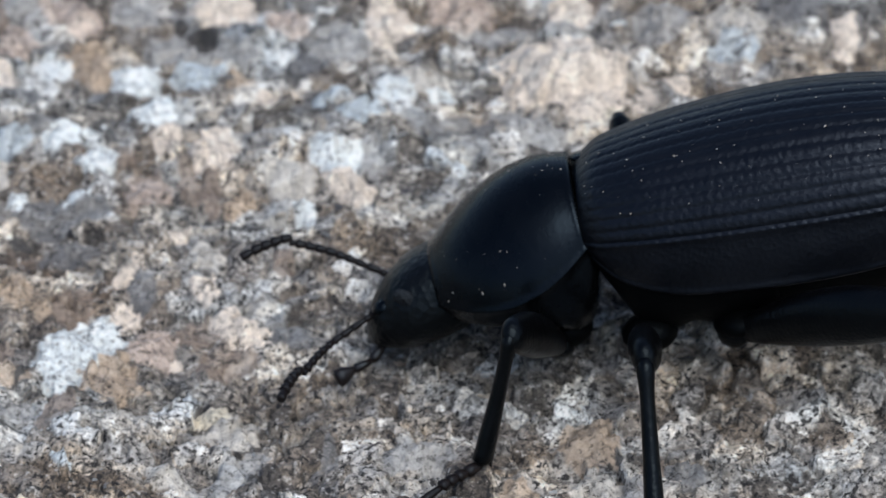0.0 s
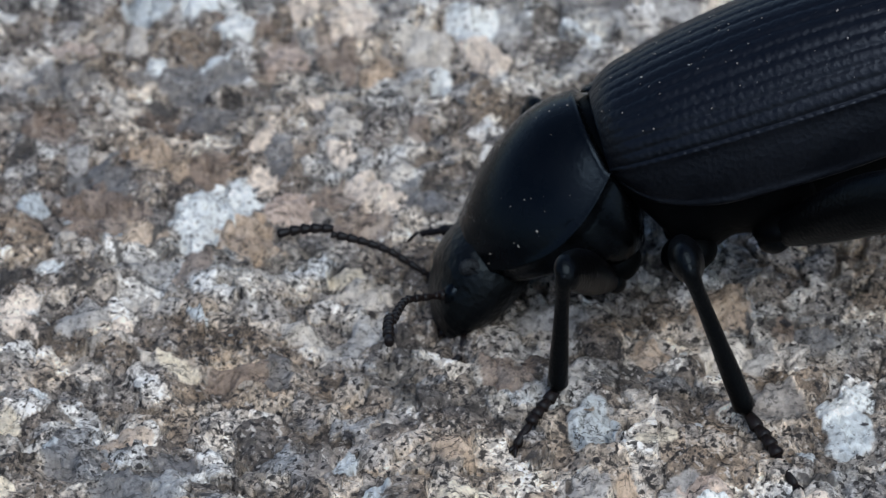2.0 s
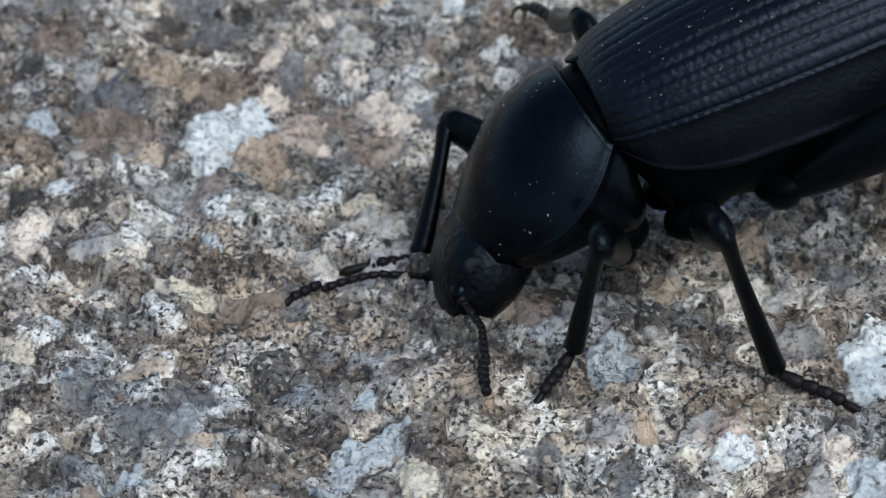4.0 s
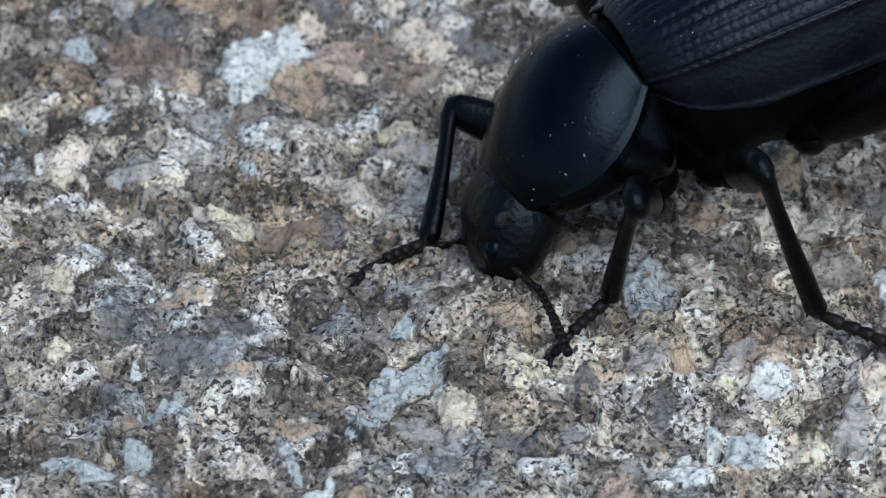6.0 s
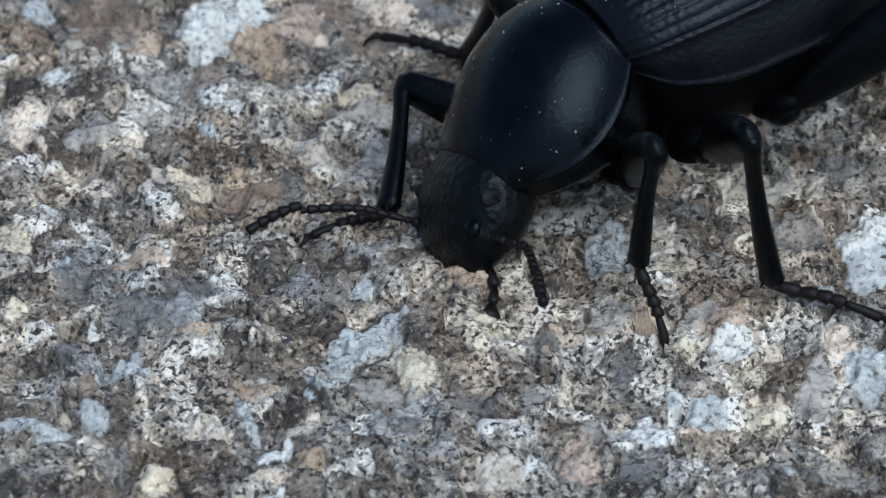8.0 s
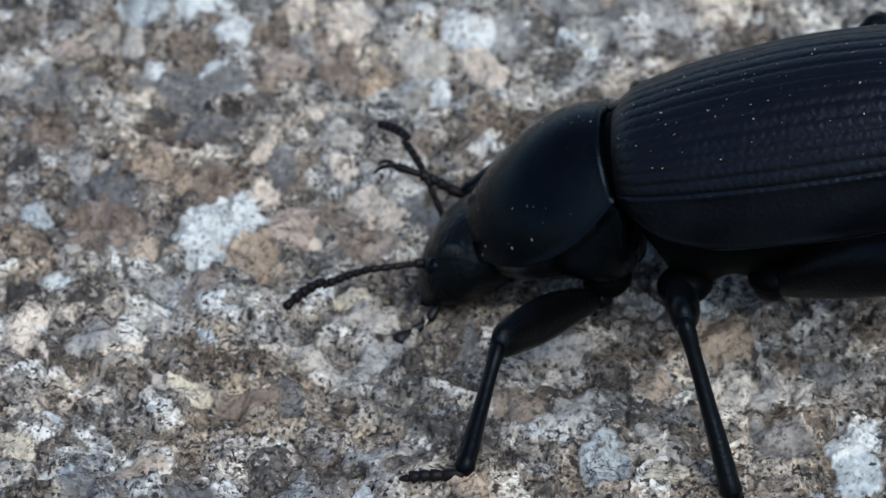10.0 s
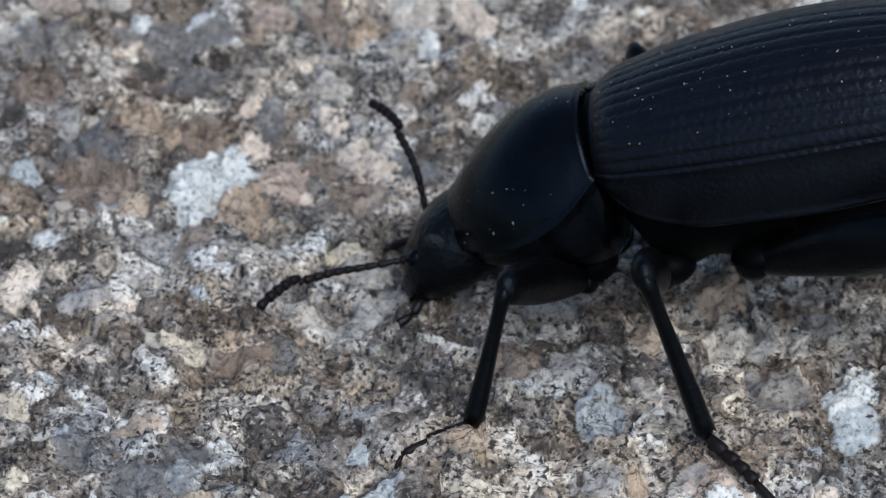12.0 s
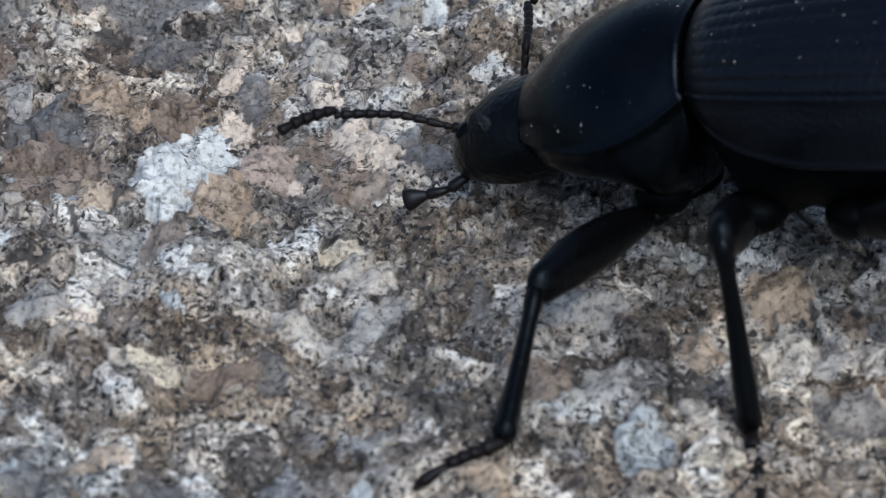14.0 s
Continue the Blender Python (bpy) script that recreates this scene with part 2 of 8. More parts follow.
def tube(bm, centres, radii, sides=14, flat=1.0):
    """A tube along centres in the x-z plane, round or flattened in y."""
    rings = []
    for k, (c, r) in enumerate(zip(centres, radii)):
        a, b = Vector(centres[max(k - 1, 0)]), Vector(centres[min(k + 1, len(centres) - 1)])
        along = (b - a).normalized()
        side = Vector((0, 1, 0))
        up = along.cross(side).normalized()
        rings.append([Vector(c) + side * (math.cos(t) * r * flat) + up * (math.sin(t) * r) for t in (2 * math.pi * i / sides for i in range(sides))])
    loft(bm, rings)


def blob(bm, centre, radii, cuts=2):
    made = bmesh.ops.create_icosphere(bm, subdivisions=cuts, radius=1.0)["verts"]
    for v in made:
        v.co = Vector((v.co.x * radii[0], v.co.y * radii[1], v.co.z * radii[2])) + Vector(centre)
    return made


# ---- the rock ----
def value_noise(x, y, seed):
    """Smooth noise between -1 and 1 on a unit lattice."""
    xi, yi = np.floor(x).astype(np.int64), np.floor(y).astype(np.int64)
    u, v = x - xi, y - yi
    u, v = u * u * u * (u * (u * 6 - 15) + 10), v * v * v * (v * (v * 6 - 15) + 10)

    def corner(i, j):
        n = (i * 374761393 + j * 668265263 + seed * 1446651) & 0xFFFFFFFF
        n = ((n ^ (n >> 13)) * 1274126177) & 0xFFFFFFFF
        n = ((n ^ (n >> 16)) * 1103515245) & 0xFFFFFFFF
        return ((n ^ (n >> 15)) & 0xFFFFFF) / 8388608.0 - 1.0

    a = corner(xi, yi) * (1 - u) + corner(xi + 1, yi) * u
    b = corner(xi, yi + 1) * (1 - u) + corner(xi + 1, yi + 1) * u
    return a * (1 - v) + b * v


def smooth(lo, hi, x):
    s = np.clip((x - lo) / (hi - lo), 0, 1)
    return s * s * (3 - 2 * s)


def cell_noise(x, y, seed):
    """Ragged grains on a unit lattice: a random value per grain, the height of its tilted face, and the gap to its border."""
    wx = x + 0.42 * value_noise(x * 0.9, y * 0.9, seed + 40) + 0.16 * value_noise(x * 3.1, y * 3.1, seed + 42)
    wy = y + 0.42 * value_noise(x * 0.9, y * 0.9, seed + 41) + 0.16 * value_noise(x * 3.1, y * 3.1, seed + 43)
    xi, yi = np.floor(wx), np.floor(wy)
    first, second = np.full(np.shape(wx), 9.0), np.full(np.shape(wx), 9.0)
    tone, lift = np.zeros(np.shape(wx)), np.zeros(np.shape(wx))
    for i in (-1, 0, 1):
        for j in (-1, 0, 1):
            cx, cy = xi + i, yi + j
            px, py = cx + 0.5 + 0.45 * value_noise(cx, cy, seed), cy + 0.5 + 0.45 * value_noise(cx, cy, seed + 1)
            d = np.hypot(wx - px, wy - py)
            nearer = d < first
            second = np.where(nearer, first, np.minimum(second, d))
            tone = np.where(nearer, value_noise(cx, cy, seed + 2), tone)
            face = value_noise(cx, cy, seed + 3) + 2.0 * value_noise(cx, cy, seed + 4) * (wx - px) + 2.0 * value_noise(cx, cy, seed + 5) * (wy - py)
            lift = np.where(nearer, face, lift)
            first = np.where(nearer, d, first)
    return tone, lift, second - first


def height(x, y):
    """The rock's relief in millimetres at a place in millimetres."""
    x, y = np.asarray(x, float), np.asarray(y, float)
    near = 1 - smooth(45, 90, np.hypot(x, y - 12))
    z = 0.40 * value_noise(x / 8.5 + 3.1, y / 8.5, 1) + 0.30 * value_noise(x / 3.0, y / 3.0 + 7.7, 2)
    _, lift, gap = cell_noise(x / 1.15, y / 1.15, 20)
    z += near * (0.19 * lift - 0.12 * (1 - smooth(0.0, 0.10, gap)))
    _, lift, gap = cell_noise(x / 0.48, y / 0.48, 30)
    z += near * (0.07 * lift - 0.045 * (1 - smooth(0.0, 0.16, gap)))
    z += near * (0.06 * value_noise(x / 0.7, y / 0.7, 3) + 0.03 * value_noise(x / 0.27, y / 0.27, 4))
    z += near * 0.14 * (1 - 2.4 * np.abs(value_noise(x / 2.1 + 0.25 * y, y / 1.2, 9) + 0.35 * value_noise(x / 0.8, y / 0.6, 10)))
    knob = np.hypot((x - 10.2) / 2.7, (y - 31.0) / 2.6) + 0.2 * value_noise(x / 1.3, y / 1.3, 12)
    z += 0.9 * (1 - smooth(0.6, 1.05, knob))
    ledge = 8.6 + 0.5 * value_noise(x / 2.2, x * 0 + 4.0, 6)
    z -= near * 0.4 * smooth(-0.35, 0.5, y - ledge) * smooth(4.5, -3.0, x)
    far = np.hypot(x, y)
    z += smooth(90, 4000, far) * (90 * value_noise(x / 900, y / 900, 8) - 60)
    return z


def axis_steps(lo, hi, step, reach):
    """Even steps from lo to hi, then ever wider ones out to the reach."""
    inner = list(np.arange(lo, hi + step / 2, step))
    below, above, gap = [], [], step
    a, b = lo, hi
    while a > -reach:
        gap *= 1.22
        a, b = a - gap, b + gap
        below.append(a)
        above.append(b)
    return np.array(below[::-1] + inner + above)


# colour of each mineral and how far it hides the ground mass around it
MINERALS = {
    "quartz": ((0.80, 0.86, 0.88), 0.97), "blue": ((0.53, 0.60, 0.645), 0.9), "feldspar": ((0.80, 0.71, 0.62), 0.92), "cream": ((0.78, 0.72, 0.59), 0.9),
    "pale": ((0.60, 0.575, 0.53), 0.85), "rose": ((0.56, 0.46, 0.40), 0.8), "ochre": ((0.48, 0.375, 0.28), 0.8), "brown": ((0.24, 0.185, 0.15), 0.78),
    "grey": ((0.40, 0.405, 0.405), 0.8), "slate": ((0.165, 0.175, 0.19), 0.76), "dark": ((0.05, 0.048, 0.048), 0.92),
}
GRAINS = []


def grain(x, y, long, wide, turn, mineral):
    """Notes a large mineral grain at a place in the rock, in millimetres, its long way turned from the x axis."""
    GRAINS.append((x, y, long, wide, turn, mineral))


grain(-7.12, 12.74, 1.91, 1.21, 53, "quartz")
grain(-7.56, 10.81, 0.93, 0.65, 96, "quartz")
grain(-12.32, 9.3, 0.79, 0.64, 105, "quartz")
grain(-13.3, 13.22, 0.69, 0.54, 104, "blue")
grain(-12.03, 11.24, 0.63, 0.35, 67, "pale")
grain(-10.68, 11.44, 0.3, 0.2, 98, "quartz")
grain(-9.59, 11.38, 0.95, 0.81, 105, "ochre")
grain(-6.22, 11.01, 1.4, 1.12, 97, "ochre")
grain(-9.18, 9.31, 0.85, 0.63, 159, "grey")
grain(-9.35, 8.13, 0.8, 0.15, 159, "dark")
grain(-10.01, 9.66, 0.97, 0.1, 111, "dark")
grain(-8.93, 11.07, 0.77, 0.11, 69, "dark")
grain(-7.72, 8.85, 0.95, 0.53, 65, "brown")
grain(-11.1, 7.81, 0.71, 0.45, 177, "dark")
grain(-13.44, 8.18, 0.65, 0.44, 100, "dark")
grain(-10.88, 12.77, 1.57, 1.43, 121, "brown")
grain(-13.14, 5.96, 0.75, 0.52, 101, "feldspar")
grain(-12.97, 7, 0.53, 0.41, 172, "feldspar")
grain(-11.86, 1.51, 0.57, 0.28, 104, "quartz")
grain(-8.92, 6.79, 0.49, 0.38, 175, "pale")
grain(-7.28, 5.68, 0.48, 0.3, 128, "blue")
grain(-7.74, 3.14, 0.78, 0.44, 135, "cream")
grain(-2.76, 9.14, 0.65, 0.45, 14, "cream")
grain(-2.8, 7.09, 0.6, 0.29, 125, "ochre")
grain(-4.01, 12.37, 0.27, 0.22, 95, "feldspar")
grain(-1.92, 13.68, 1.17, 0.68, 131, "feldspar")
grain(-0.72, 13.7, 0.69, 0.55, 91, "slate")
grain(-5.05, 8.74, 0.68, 0.42, 153, "pale")
grain(-4.85, 13.06, 1.09, 0.83, 94, "rose")
grain(-9.59, 5.26, 0.55, 0.26, 95, "feldspar")
grain(-12.42, 5.37, 0.53, 0.18, 109, "feldspar")
grain(-12.71, -0.05, 0.69, 0.49, 102, "cream")
grain(-8.47, 3.39, 0.41, 0.3, 176, "pale")
grain(-10.85, 5.78, 0.89, 0.67, 28, "grey")
grain(-3.97, 5.03, 0.72, 0.53, 30, "pale")
grain(-3.18, 4.56, 0.62, 0.35, 116, "grey")
grain(-5.85, 2.67, 1.02, 0.65, 178, "brown")
grain(-4.84, 2.72, 0.91, 0.6, 86, "slate")
grain(-10.8, -1.99, 0.72, 0.58, 104, "slate")
grain(-11.19, -1.36, 0.3, 0.27, 155, "blue")
grain(-8.99, -1, 0.8, 0.53, 35, "ochre")
grain(-7.45, -2, 0.79, 0.66, 172, "slate")
grain(-7.05, -4.65, 0.58, 0.47, 173, "ochre")
grain(-9.2, -6.1, 0.99, 0.36, 63, "blue")
grain(-10, -6.9, 0.38, 0.33, 166, "brown")
grain(-10.68, -5.45, 0.38, 0.34, 124, "slate")
grain(-2.31, -4.82, 1.82, 0.64, 51, "blue")
grain(-3.45, -7.04, 0.66, 0.37, 57, "blue")
grain(-2.17, -5.87, 1.13, 0.08, 48, "dark")
grain(-2.33, -3.98, 0.8, 0.1, 29, "dark")
grain(-5.26, -7.08, 0.66, 0.36, 179, "ochre")
grain(-4.76, -9.94, 0.48, 0.24, 44, "quartz")
grain(-4.3, -9.61, 0.44, 0.14, 92, "quartz")
grain(-5.52, -8.4, 0.94, 0.2, 110, "blue")
grain(-3.74, -10.41, 0.52, 0.48, 170, "ochre")
grain(-4.64, -10.9, 0.46, 0.4, 172, "feldspar")
grain(-9.71, -8.52, 0.65, 0.4, 97, "blue")
grain(-11.17, -9.43, 0.9, 0.34, 179, "blue")
grain(-8.08, -6.79, 0.31, 0.22, 98, "feldspar")
grain(-8.92, -10.78, 0.59, 0.54, 121, "slate")
grain(-7.83, -11.06, 0.58, 0.51, 108, "cream")
grain(-6.58, -8.86, 0.69, 0.53, 97, "pale")
grain(-9.97, -11, 0.25, 0.21, 165, "cream")
grain(-0.86, -6.19, 0.75, 0.48, 107, "cream")
grain(-1.48, -7.17, 0.88, 0.56, 180, "grey")
grain(-1.47, -8.45, 0.72, 0.5, 179, "slate")
grain(-12.37, -3.62, 0.44, 0.38, 114, "cream")
grain(-10.07, -4.15, 0.19, 0.16, 107, "quartz")
grain(-6.6, -4.08, 0.52, 0.16, 180, "dark")
grain(-3.51, -7.65, 0.69, 0.1, 129, "dark")
grain(-8.34, -3.44, 1.3, 0.81, 178, "slate")
grain(-4.1, -8.85, 0.44, 0.39, 171, "pale")
grain(-2.36, -2.41, 0.66, 0.28, 62, "blue")
grain(1.06, -4.27, 0.71, 0.56, 1, "cream")
grain(0.92, -5.39, 0.31, 0.29, 87, "cream")
grain(0.75, -1.97, 0.75, 0.72, 3, "ochre")
grain(8.1, -3.92, 1.01, 0.64, 140, "rose")
grain(8.17, -4.69, 0.78, 0.63, 7, "quartz")
grain(9.33, -4.89, 0.58, 0.29, 84, "feldspar")
grain(8.58, -5.94, 0.54, 0.41, 5, "cream")
grain(6.85, -4.64, 0.52, 0.39, 121, "cream")
grain(11.2, -4.83, 0.63, 0.58, 42, "feldspar")
grain(9.08, -7.48, 0.81, 0.6, 81, "cream")
grain(5.7, -8.71, 0.78, 0.5, 138, "quartz")
grain(6.41, -7.16, 0.46, 0.19, 86, "quartz")
grain(3.33, -7.12, 0.66, 0.22, 88, "cream")
grain(2.53, -7.29, 0.51, 0.5, 51, "grey")
grain(3.64, -9.88, 0.82, 0.53, 94, "rose")
grain(11.9, -5.87, 1.09, 0.57, 83, "blue")
grain(12.31, -1.13, 1.07, 0.69, 81, "blue")
grain(11.09, -2.29, 0.39, 0.32, 74, "blue")
grain(11.04, -10.06, 1.02, 0.68, 137, "grey")
grain(9.33, -10.22, 0.36, 0.23, 83, "blue")
grain(4.48, -3.47, 0.78, 0.75, 22, "grey")
grain(5.77, -3.51, 0.54, 0.32, 86, "ochre")
grain(3.06, -1.76, 0.26, 0.19, 48, "dark")
grain(4.08, -3.27, 0.32, 0.1, 88, "dark")
grain(7.28, -3.28, 0.68, 0.36, 21, "grey")
grain(0.88, -7.54, 0.63, 0.5, 1, "slate")
grain(5.04, -5.67, 1.04, 0.32, 87, "slate")
grain(4.89, -0.91, 0.73, 0.66, 78, "slate")
grain(10.4, -6.61, 1.03, 0.41, 84, "grey")
grain(7.33, -7.59, 0.66, 0.53, 80, "blue")
grain(2.66, -4.88, 0.58, 0.53, 6, "slate")
grain(9.8, -10.14, 0.57, 0.2, 121, "slate")
grain(4.14, -8.77, 0.56, 0.31, 38, "grey")
grain(1.47, -10.53, 0.77, 0.53, 1, "pale")
grain(5.33, -10.16, 0.62, 0.58, 17, "slate")
grain(11.27, -3.54, 0.65, 0.21, 159, "dark")
grain(-13.14, 21.51, 1.38, 1.04, 173, "slate")
grain(-13.18, 17.91, 1.03, 0.93, 122, "brown")
grain(-13.94, 16.39, 0.53, 0.38, 100, "dark")
grain(-9.85, 22.37, 0.82, 0.4, 91, "quartz")
grain(-7.78, 22.8, 0.89, 0.51, 75, "quartz")
grain(-8.22, 21.03, 1.22, 0.82, 177, "slate")
grain(-9.55, 19.86, 0.51, 0.37, 176, "dark")
grain(-7.87, 19.21, 0.97, 0.65, 177, "slate")
grain(-9.46, 16.25, 1.33, 0.72, 89, "ochre")
grain(-8.58, 15.37, 1.04, 0.38, 93, "ochre")
grain(-7.6, 15.23, 0.97, 0.68, 94, "brown")
grain(-12, 15.84, 0.77, 0.38, 95, "grey")
grain(-10.99, 14.59, 1.19, 1.1, 123, "slate")
grain(-5.74, 14.55, 0.68, 0.49, 93, "feldspar")
grain(-9.33, 11.14, 0.77, 0.59, 175, "ochre")
grain(-3.12, 21.87, 1.13, 0.39, 90, "brown")
grain(-2.09, 21.86, 1.07, 0.45, 75, "ochre")
grain(-3.15, 17.72, 1, 0.65, 91, "pale")
grain(-0.96, 21.06, 0.97, 0.51, 89, "grey")
grain(0.12, 20.84, 1.27, 0.39, 89, "quartz")
grain(-3.11, 15.69, 0.59, 0.49, 92, "feldspar")
grain(-0.21, 13.29, 0.8, 0.65, 122, "slate")
grain(-1.22, 14.95, 0.59, 0.57, 91, "pale")
grain(-5.7, 17.46, 1.01, 0.34, 65, "feldspar")
grain(-4.08, 19.55, 0.59, 0.39, 91, "feldspar")
grain(-0.58, 17.2, 0.57, 0.38, 89, "brown")
grain(-12.94, 24.28, 1, 0.62, 177, "rose")
grain(-10.9, 19.91, 0.74, 0.43, 95, "pale")
grain(-2.36, 12.39, 1.13, 0.93, 91, "brown")
grain(-5.2, 16.06, 1.05, 0.46, 91, "slate")
grain(-2.92, 13.74, 1.12, 0.68, 179, "brown")
grain(8.96, 5.97, 1.17, 1.02, 72, "ochre")
grain(11.78, 4.01, 0.73, 0.65, 60, "slate")
grain(10.83, 4.68, 0.66, 0.42, 81, "brown")
grain(4.86, -0.48, 1.11, 0.74, 85, "blue")
grain(2.34, 2.16, 1.04, 0.89, 84, "brown")
grain(6.66, 3.42, 0.77, 0.62, 80, "ochre")
grain(10.19, 0.42, 1.32, 0.92, 130, "slate")
grain(12.39, 0.23, 1.26, 0.63, 51, "quartz")
grain(0.98, 5.92, 0.79, 0.28, 88, "slate")
grain(3.45, 5.67, 1.17, 0.67, 0, "grey")
grain(8.96, 3.71, 1.01, 0.86, 73, "pale")
grain(9.97, 3.35, 0.88, 0.52, 82, "grey")
grain(3.95, 1.76, 0.99, 0.52, 66, "grey")
grain(-2.2, 7.87, 1.25, 1.08, 91, "pale")
grain(-2.03, 5.3, 1.53, 0.63, 50, "grey")
grain(6.66, -1.37, 0.67, 0.38, 1, "cream")
grain(-7.29, 25.11, 1.11, 0.71, 78, "quartz")
grain(-6.23, 32.29, 1.3, 0.93, 98, "quartz")
grain(-5.52, 28.98, 1.34, 0.91, 97, "quartz")
grain(-3.88, 32.36, 1.12, 0.92, 168, "blue")
grain(-9.3, 33.59, 0.86, 0.68, 105, "quartz")
grain(-10.47, 27.1, 1.06, 0.81, 105, "blue")
grain(-10.75, 24.69, 1.26, 0.44, 95, "pale")
grain(-8.5, 26.9, 1.12, 0.7, 59, "quartz")
grain(-11.89, 29.24, 0.9, 0.66, 104, "blue")
grain(-9.31, 28.25, 0.89, 0.69, 104, "slate")
grain(-10.21, 31.5, 1.01, 0.4, 120, "slate")
grain(-8.68, 21.6, 1.89, 1.04, 175, "slate")
grain(-4.67, 36.58, 0.68, 0.31, 93, "dark")
grain(-3.72, 35.43, 0.69, 0.64, 123, "dark")
grain(-0.16, 32.82, 1.27, 0.79, 28, "slate")
grain(-3.94, 34.29, 2.16, 1.23, 175, "grey")
grain(0.39, 29.7, 1.08, 0.46, 91, "slate")
grain(-7.9, 33.56, 1.92, 0.92, 101, "ochre")
grain(-3.16, 37.61, 1.39, 1.26, 154, "feldspar")
grain(-2.37, 31.49, 0.65, 0.55, 102, "ochre")
grain(-1.29, 30.41, 0.63, 0.46, 95, "feldspar")
grain(-3.13, 25.56, 1.79, 0.85, 93, "feldspar")
grain(-4.86, 26.65, 1.04, 0.53, 94, "feldspar")
grain(-3.57, 23.02, 1.89, 0.84, 93, "brown")
grain(-5.25, 22.6, 1.64, 0.83, 94, "rose")
grain(-6.86, 25.45, 1.43, 0.62, 153, "brown")
grain(1.24, 24.54, 1.43, 0.93, 92, "quartz")
grain(2.49, 24.44, 1.26, 0.77, 91, "grey")
grain(1.03, 29.41, 1.04, 0.52, 69, "blue")
grain(3.37, 29.25, 1.08, 0.75, 91, "quartz")
grain(2.17, 27.7, 0.97, 0.86, 98, "blue")
grain(-0.37, 23.16, 1.28, 0.94, 120, "pale")
grain(1.73, 22.55, 1.29, 0.69, 126, "feldspar")
grain(3.2, 35.49, 1.64, 0.91, 90, "feldspar")
grain(-10.94, 35.67, 1.08, 0.89, 111, "rose")
grain(-11.49, 32.38, 0.93, 0.8, 150, "feldspar")
grain(-12.62, 37.62, 2.49, 1.31, 98, "brown")
grain(-0.51, 36.27, 1.08, 0.91, 99, "rose")
grain(-6.49, 38.17, 1.8, 1.01, 95, "grey")
grain(9.69, 29.34, 3.14, 1.99, 131, "feldspar")
grain(10.74, 27.93, 1.24, 1.15, 80, "cream")
grain(9.55, 32.59, 0.94, 0.51, 177, "grey")
grain(8.2, 26.58, 1.94, 0.69, 132, "grey")
grain(5.2, 29.23, 0.8, 0.54, 89, "quartz")
grain(4.18, 30.33, 1.18, 0.59, 89, "pale")
grain(5.54, 26.88, 1.76, 0.87, 177, "slate")
grain(6.49, 24.72, 1.47, 0.56, 135, "grey")
grain(10.16, 35.78, 1.46, 0.91, 86, "feldspar")
grain(11.1, 36.19, 0.98, 0.3, 86, "brown")
grain(16.22, 32.98, 1.71, 1.06, 83, "pale")
grain(16.11, 31.7, 1.03, 0.88, 76, "blue")
grain(20.25, 32.59, 1.51, 0.55, 82, "feldspar")
grain(13.58, 29.76, 0.91, 0.63, 84, "feldspar")
grain(11.78, 34.02, 0.48, 0.34, 85, "quartz")
grain(6.05, 36.51, 1.76, 1.35, 90, "rose")
grain(13.53, 33.92, 1.44, 1.11, 83, "grey")
grain(11.76, 33.79, 1.43, 0.43, 86, "slate")
grain(7.05, 33.99, 1.29, 0.95, 177, "grey")
grain(18.28, 34.6, 1.46, 1.28, 72, "slate")
grain(1.45, 34.36, 1.43, 1.29, 101, "grey")
grain(-8.87, 37.52, 1.87, 0.91, 125, "rose")
grain(-10.47, 38.37, 1.24, 1.07, 119, "grey")


FLAT = ("dark", "brown", "slate", "grey")


def mineral_patches(xs, ys):
    """The large grains in the rock's face: their colours with ragged borders, how far they stand proud, and the groove
    around them, painted dark as shade.
    """
    colours = np.zeros((len(ys), len(xs), 4), np.float32)
    relief, joint = np.zeros((len(ys), len(xs))), np.zeros((len(ys), len(xs)))
    for x, y, long, wide, turn, mineral in GRAINS:
        i0, i1 = np.searchsorted(xs, (x - 1.7 * long, x + 1.7 * long))
        j0, j1 = np.searchsorted(ys, (y - 1.7 * long, y + 1.7 * long))
        gx, gy = np.meshgrid(xs[i0:i1], ys[j0:j1])
        c, s = math.cos(radians(turn)), math.sin(radians(turn))
        u, v = ((gx - x) * c + (gy - y) * s) / long, ((gy - y) * c - (gx - x) * s) / wide
        d = np.hypot(u, v) + 0.2 * value_noise(gx / 0.7, gy / 0.7, 60) + 0.15 * value_noise(gx / 0.3, gy / 0.3, 61) + 0.08 * value_noise(gx / 0.14, gy / 0.14, 62)
        colour, cover = MINERALS[mineral]
        share = cover * (1 - smooth(0.95, 1.1, d))
        spot = colours[j0:j1, i0:i1]
        spot[..., :3] = np.where(share[..., None] > spot[..., 3:], colour, spot[..., :3])
        spot[..., 3] = np.maximum(spot[..., 3], share)
        if mineral not in FLAT:
            dome = 0.26 * min(wide, 0.9) * (1 - smooth(0.25, 1.05, d))
            relief[j0:j1, i0:i1] = np.maximum(relief[j0:j1, i0:i1], dome)
            # ring around each stone: a shallow groove, later coloured dark as its shade
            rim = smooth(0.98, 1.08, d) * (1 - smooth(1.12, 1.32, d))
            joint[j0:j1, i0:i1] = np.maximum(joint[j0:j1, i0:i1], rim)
    return colours, relief, joint


